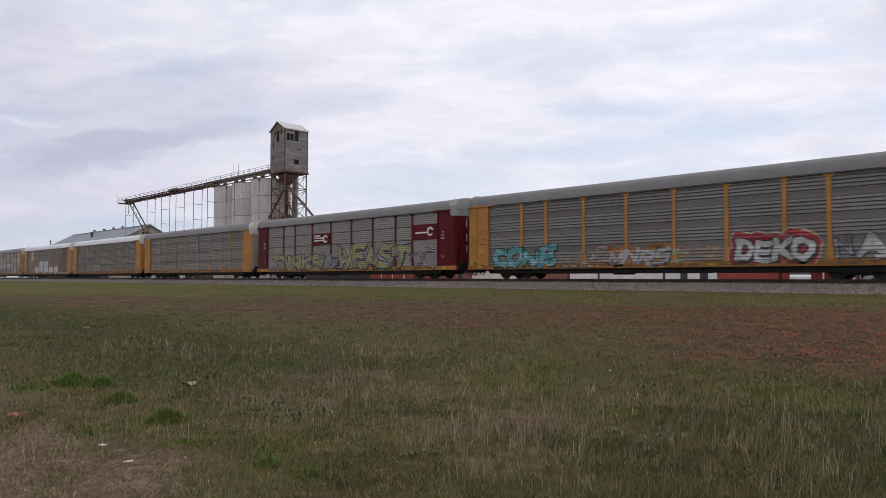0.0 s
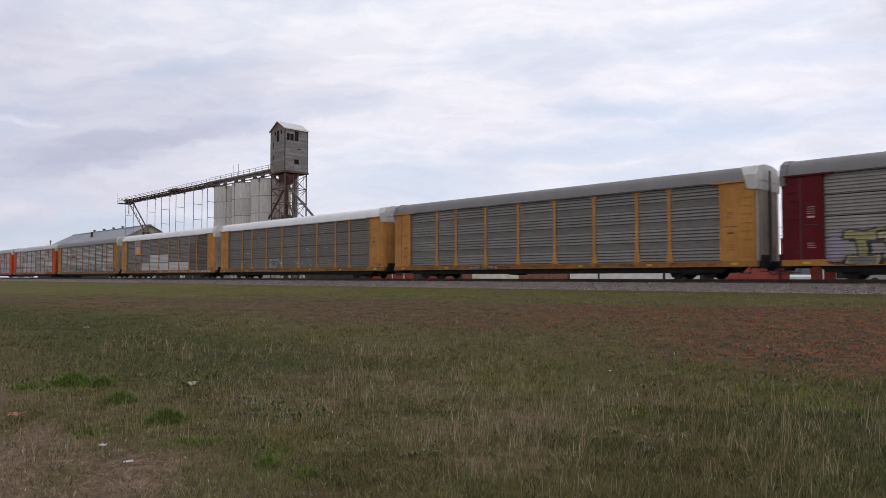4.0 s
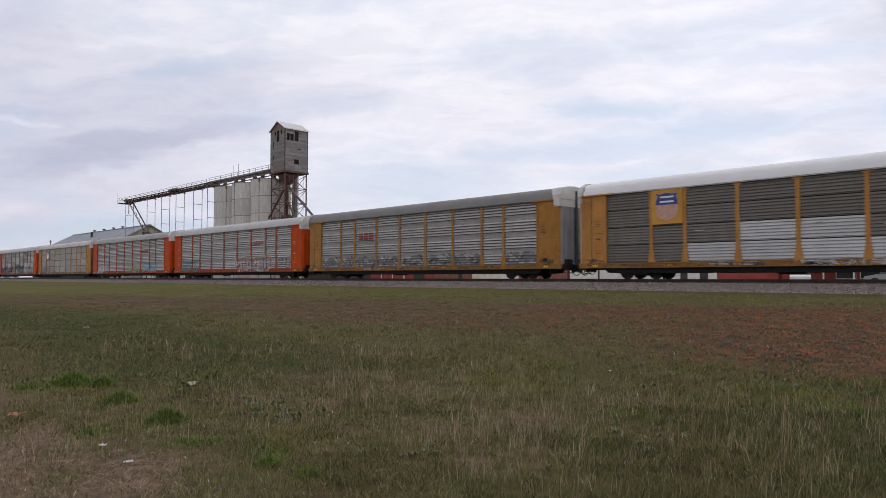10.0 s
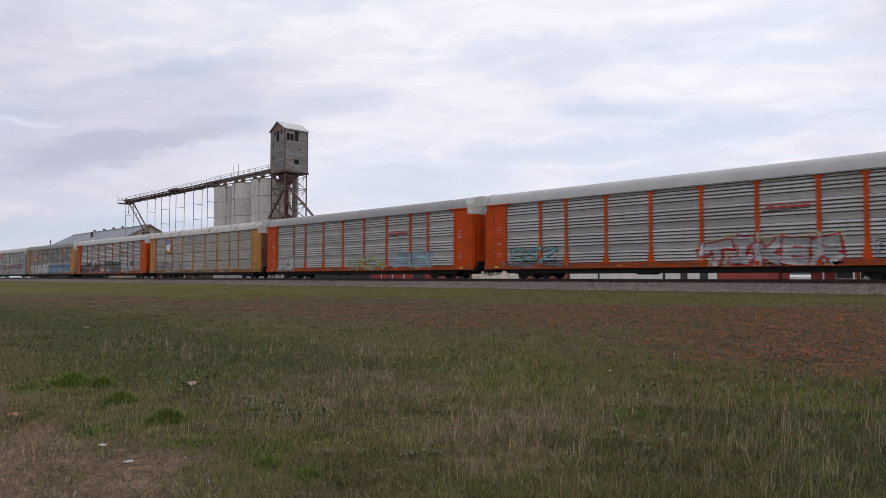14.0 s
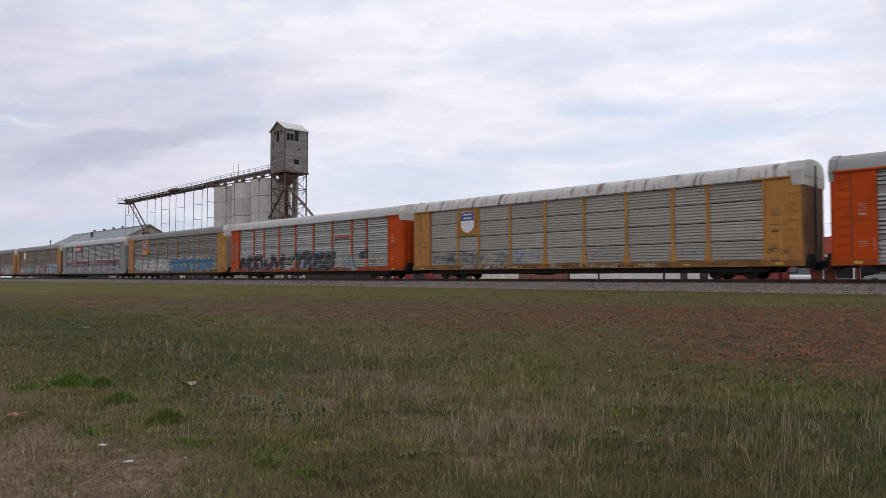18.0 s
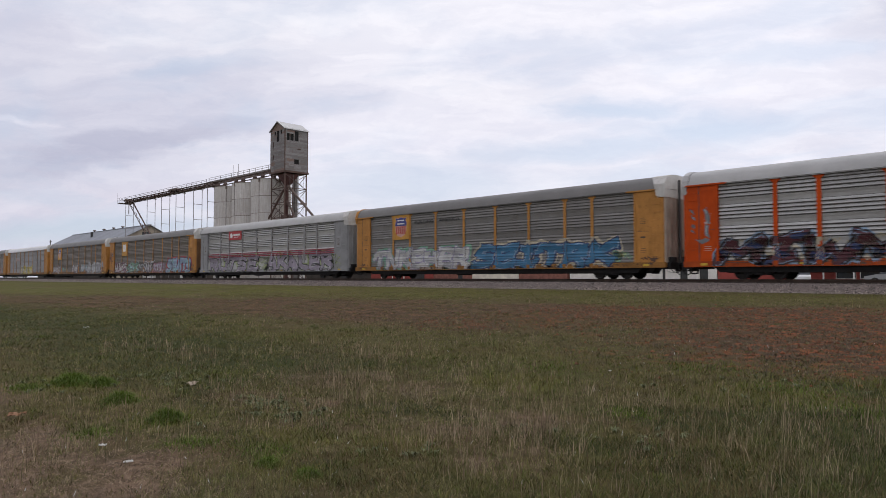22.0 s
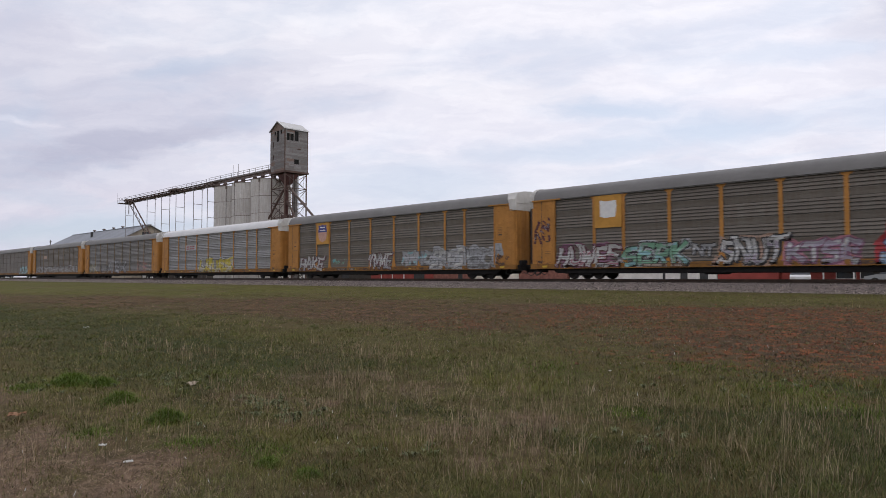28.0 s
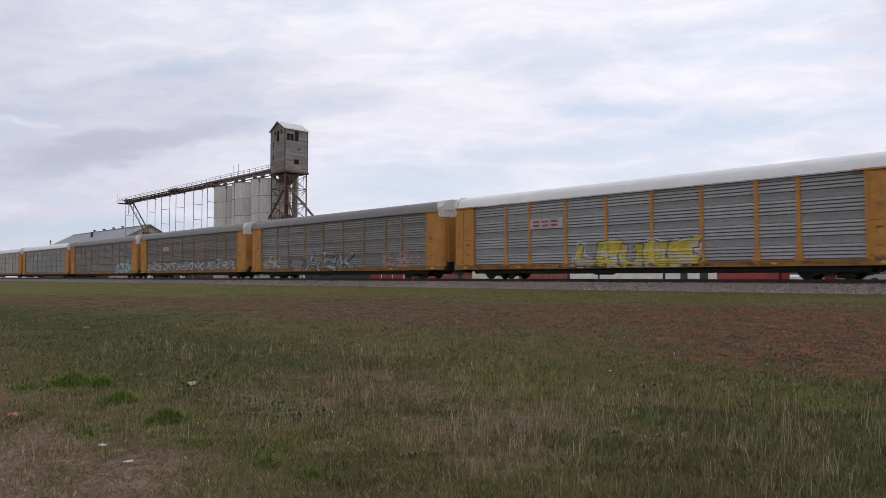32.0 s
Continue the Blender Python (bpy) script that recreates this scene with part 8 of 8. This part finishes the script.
    roots = keep(roots, 1 - soil_mask(roots[:, 0], roots[:, 1]))
    count = 3 + (rng.random(len(roots)) ** 2.5 * 16).astype(int)
    P = np.repeat(roots, count, 0)
    P = P + rng.normal(0, 0.045, P.shape)
    n = len(P)
    blade_mesh("dry_stalks", "tall thin pale dry grass stalks", P, (0.04 + 0.20 * rng.random(n) ** 1.3) * np.repeat(0.6 + 0.7 * rng.random(len(roots)), count), 0.0027 + 0.0026 * far_of(P), 0.05 + 0.8 * rng.random(n) ** 1.6,
               np.repeat(rng.normal(0.6, 1.6, len(roots)), count) + rng.normal(0, 0.8, n),
               blade_mat("dry_stalk_blades", (0.21, 0.15, 0.098), (0.53, 0.415, 0.28), (0.2, 0.13, 0.10), 0.74), 0.3)
    # broad-leaved grey-green weeds, low rosettes
    q = []
    for cx, cy, rr, cnt in ((-6.35, 3.85, 0.42, 34), (-6.9, 3.95, 0.3, 12), (-9.3, 3.9, 0.5, 24), (-8.6, 4.0, 0.4, 10), (-3.3, 5.2, 0.35, 6), (-10.1, 2.7, 0.5, 10), (-2.6, 8.5, 0.9, 12), (-3.0, 5.5, 0.2, 5), (-4.3, 3.6, 0.3, 7)):
        q += [(cx + rr * rng.normal(), cy + 0.6 * rr * rng.normal()) for _ in range(cnt)]
    t = np.array(q)
    m = 12
    ang = rng.random((len(t), m)) * 6.28
    P = np.repeat(t, m, 0)
    blade_mesh("weeds", "low broad-leaved grey-green weeds", P, 0.04 + 0.05 * rng.random(len(P)), 0.016 + 0.012 * rng.random(len(P)), 0.9 + 0.6 * rng.random(len(P)), ang.ravel(),
               blade_mat("weed_leaves", (0.075, 0.086, 0.038), (0.175, 0.188, 0.098)), 0.4)
    # tiny pale flowers
    q = scatter(rng, 260, 4.6, 16.0)
    spikes("tiny_flowers", "tiny pale flowers scattered in the grass", q, 0.02 + 0.03 * rng.random(len(q)), np.full(len(q), 0.009), 0.3 + rng.random(len(q)), rng.random(len(q)) * 6.28,
           blade_mat("pale_petals", (0.55, 0.55, 0.52), (0.7, 0.7, 0.68)))
    # soil clods in the bare patch
    N = 14000
    q = np.stack([rng.uniform(-14, 6, N), rng.uniform(8, 24, N)], -1)
    q = q[rng.random(N) < soil_mask(q[:, 0], q[:, 1]) ** 1.5]
    N = len(q)
    r = 0.012 + 0.03 * rng.random(N) ** 2
    octa = np.array([(1, 0, 0), (-1, 0, 0), (0, 1, 0), (0, -1, 0), (0, 0, 0.7), (0, 0, -0.7)], float)
    tri = np.array([(0, 2, 4), (2, 1, 4), (1, 3, 4), (3, 0, 4), (2, 0, 5), (1, 2, 5), (3, 1, 5), (0, 3, 5)])
    V = octa[None] * r[:, None, None] * (0.6 + 0.8 * rng.random((N, 6, 1)))
    V += np.stack([q[:, 0], q[:, 1], height(q[:, 0], q[:, 1]) + r * 0.2], -1)[:, None]
    me = bpy.data.meshes.new("soil_clods")
    me.from_pydata(V.reshape(-1, 3), [], (tri[None] + 6 * np.arange(N)[:, None, None]).reshape(-1, 3))
    M = Mat("red_clods", 0.95)
    me.materials.append(M.color(M.mix(M.island(), (0.09, 0.042, 0.024), (0.23, 0.085, 0.042))))
    tagged(new("soil_clods", me), "crumbs of bare red soil", "soil", kind="stuff")


grow()


def litter(name, label, x, y, size, mat_, seed):
    """A crumpled scrap lying in the grass."""
    rng = random.Random(seed)
    bm = bmesh.new()
    bmesh.ops.create_grid(bm, x_segments=5, y_segments=4, size=size)
    for v in bm.verts:
        v.co.y *= 0.55
        v.co.z += rng.uniform(0, size * 0.5)
        v.co.x += rng.uniform(-1, 1) * size * 0.12
    bmesh.ops.solidify(bm, geom=bm.faces[:], thickness=0.004)
    me = bpy.data.meshes.new(name)
    bm.to_mesh(me)
    bm.free()
    me.materials.append(mat_)
    ob = new(name, me)
    ob.location = (x, y, float(height(np.array(x), np.array(y))) + 0.03)
    ob.rotation_euler.z = rng.uniform(0, 6.28)
    tagged(ob, label, "litter")


PAPER = plain("white_scrap_paper", (0.50, 0.49, 0.46), 0.7, 0, 0.25, 14)
CARDB = plain("brown_scrap_card", (0.33, 0.27, 0.20), 0.8, 0, 0.2, 8)
litter("paper_scrap", "crumpled white paper scrap in the grass", -6.2, 2.08, 0.032, PAPER, 1)
litter("paper_scrap", "flat white paper scrap on dead grass", -5.47, 2.02, 0.035, PAPER, 2)
litter("paper_scrap", "small white scrap far out in the grass", -19.3, 6.02, 0.07, PAPER, 3)
litter("card_scrap", "torn pale card lying in the grass", -8.54, 3.93, 0.09, CARDB, 4)
litter("paper_scrap", "tiny white scrap near bare soil", -5.12, 8.22, 0.025, PAPER, 5)
litter("card_scrap", "orange-brown scrap in dead grass", -8.25, 1.92, 0.08, plain("rust_scrap", (0.27, 0.14, 0.08), 0.8, 0, 0.2, 8), 6)

# ---- what moves: the wagons roll past, gathering a little speed ----
SPEED = 12.45
# time at which each wagon's rear corner would reach the camera's side, seconds
REACH = (5.462, 7.764, 10.059, 12.36, 14.654, 16.966, 19.256, 21.544, 23.838, 26.127, 28.416, 30.71, 32.997, 35.301, 37.595, 39.89, 42.185, 44.48, 46.775, 49.07)
FOOT_X = 34.26


def rolled(t):
    """Even time, bent by the slight gain in speed."""
    u = (t - 16) / 16
    return t + 0.0991 * u * u + 0.0135 * u ** 3


def motions():
    for car, e in zip(WAGONS, REACH):
        walk(car, [(t, pose(FOOT_X - SPEED * (e - rolled(t)) + 13.52, TRACK_Y, BODY_Z)) for t in range(0, 33, 4)])
    # wheels turn with the way rolled; all wheelsets share the turn
    for dx, sets in WHEELSETS.items():
        rows = [(n / FPS, pose(dx, 0, 0, 0, math.degrees(SPEED * rolled(n / FPS) / 0.42) % 360.0, 0)) for n in range(0, 32 * FPS + 1)]
        walk(sets[0], rows)
        turn = sets[0].animation_data
        for ws in sets[1:]:
            ws.rotation_mode = "QUATERNION"
            ws.animation_data_create()
            ws.animation_data.action = turn.action
            ws.animation_data.action_slot = turn.action_slot


motions()
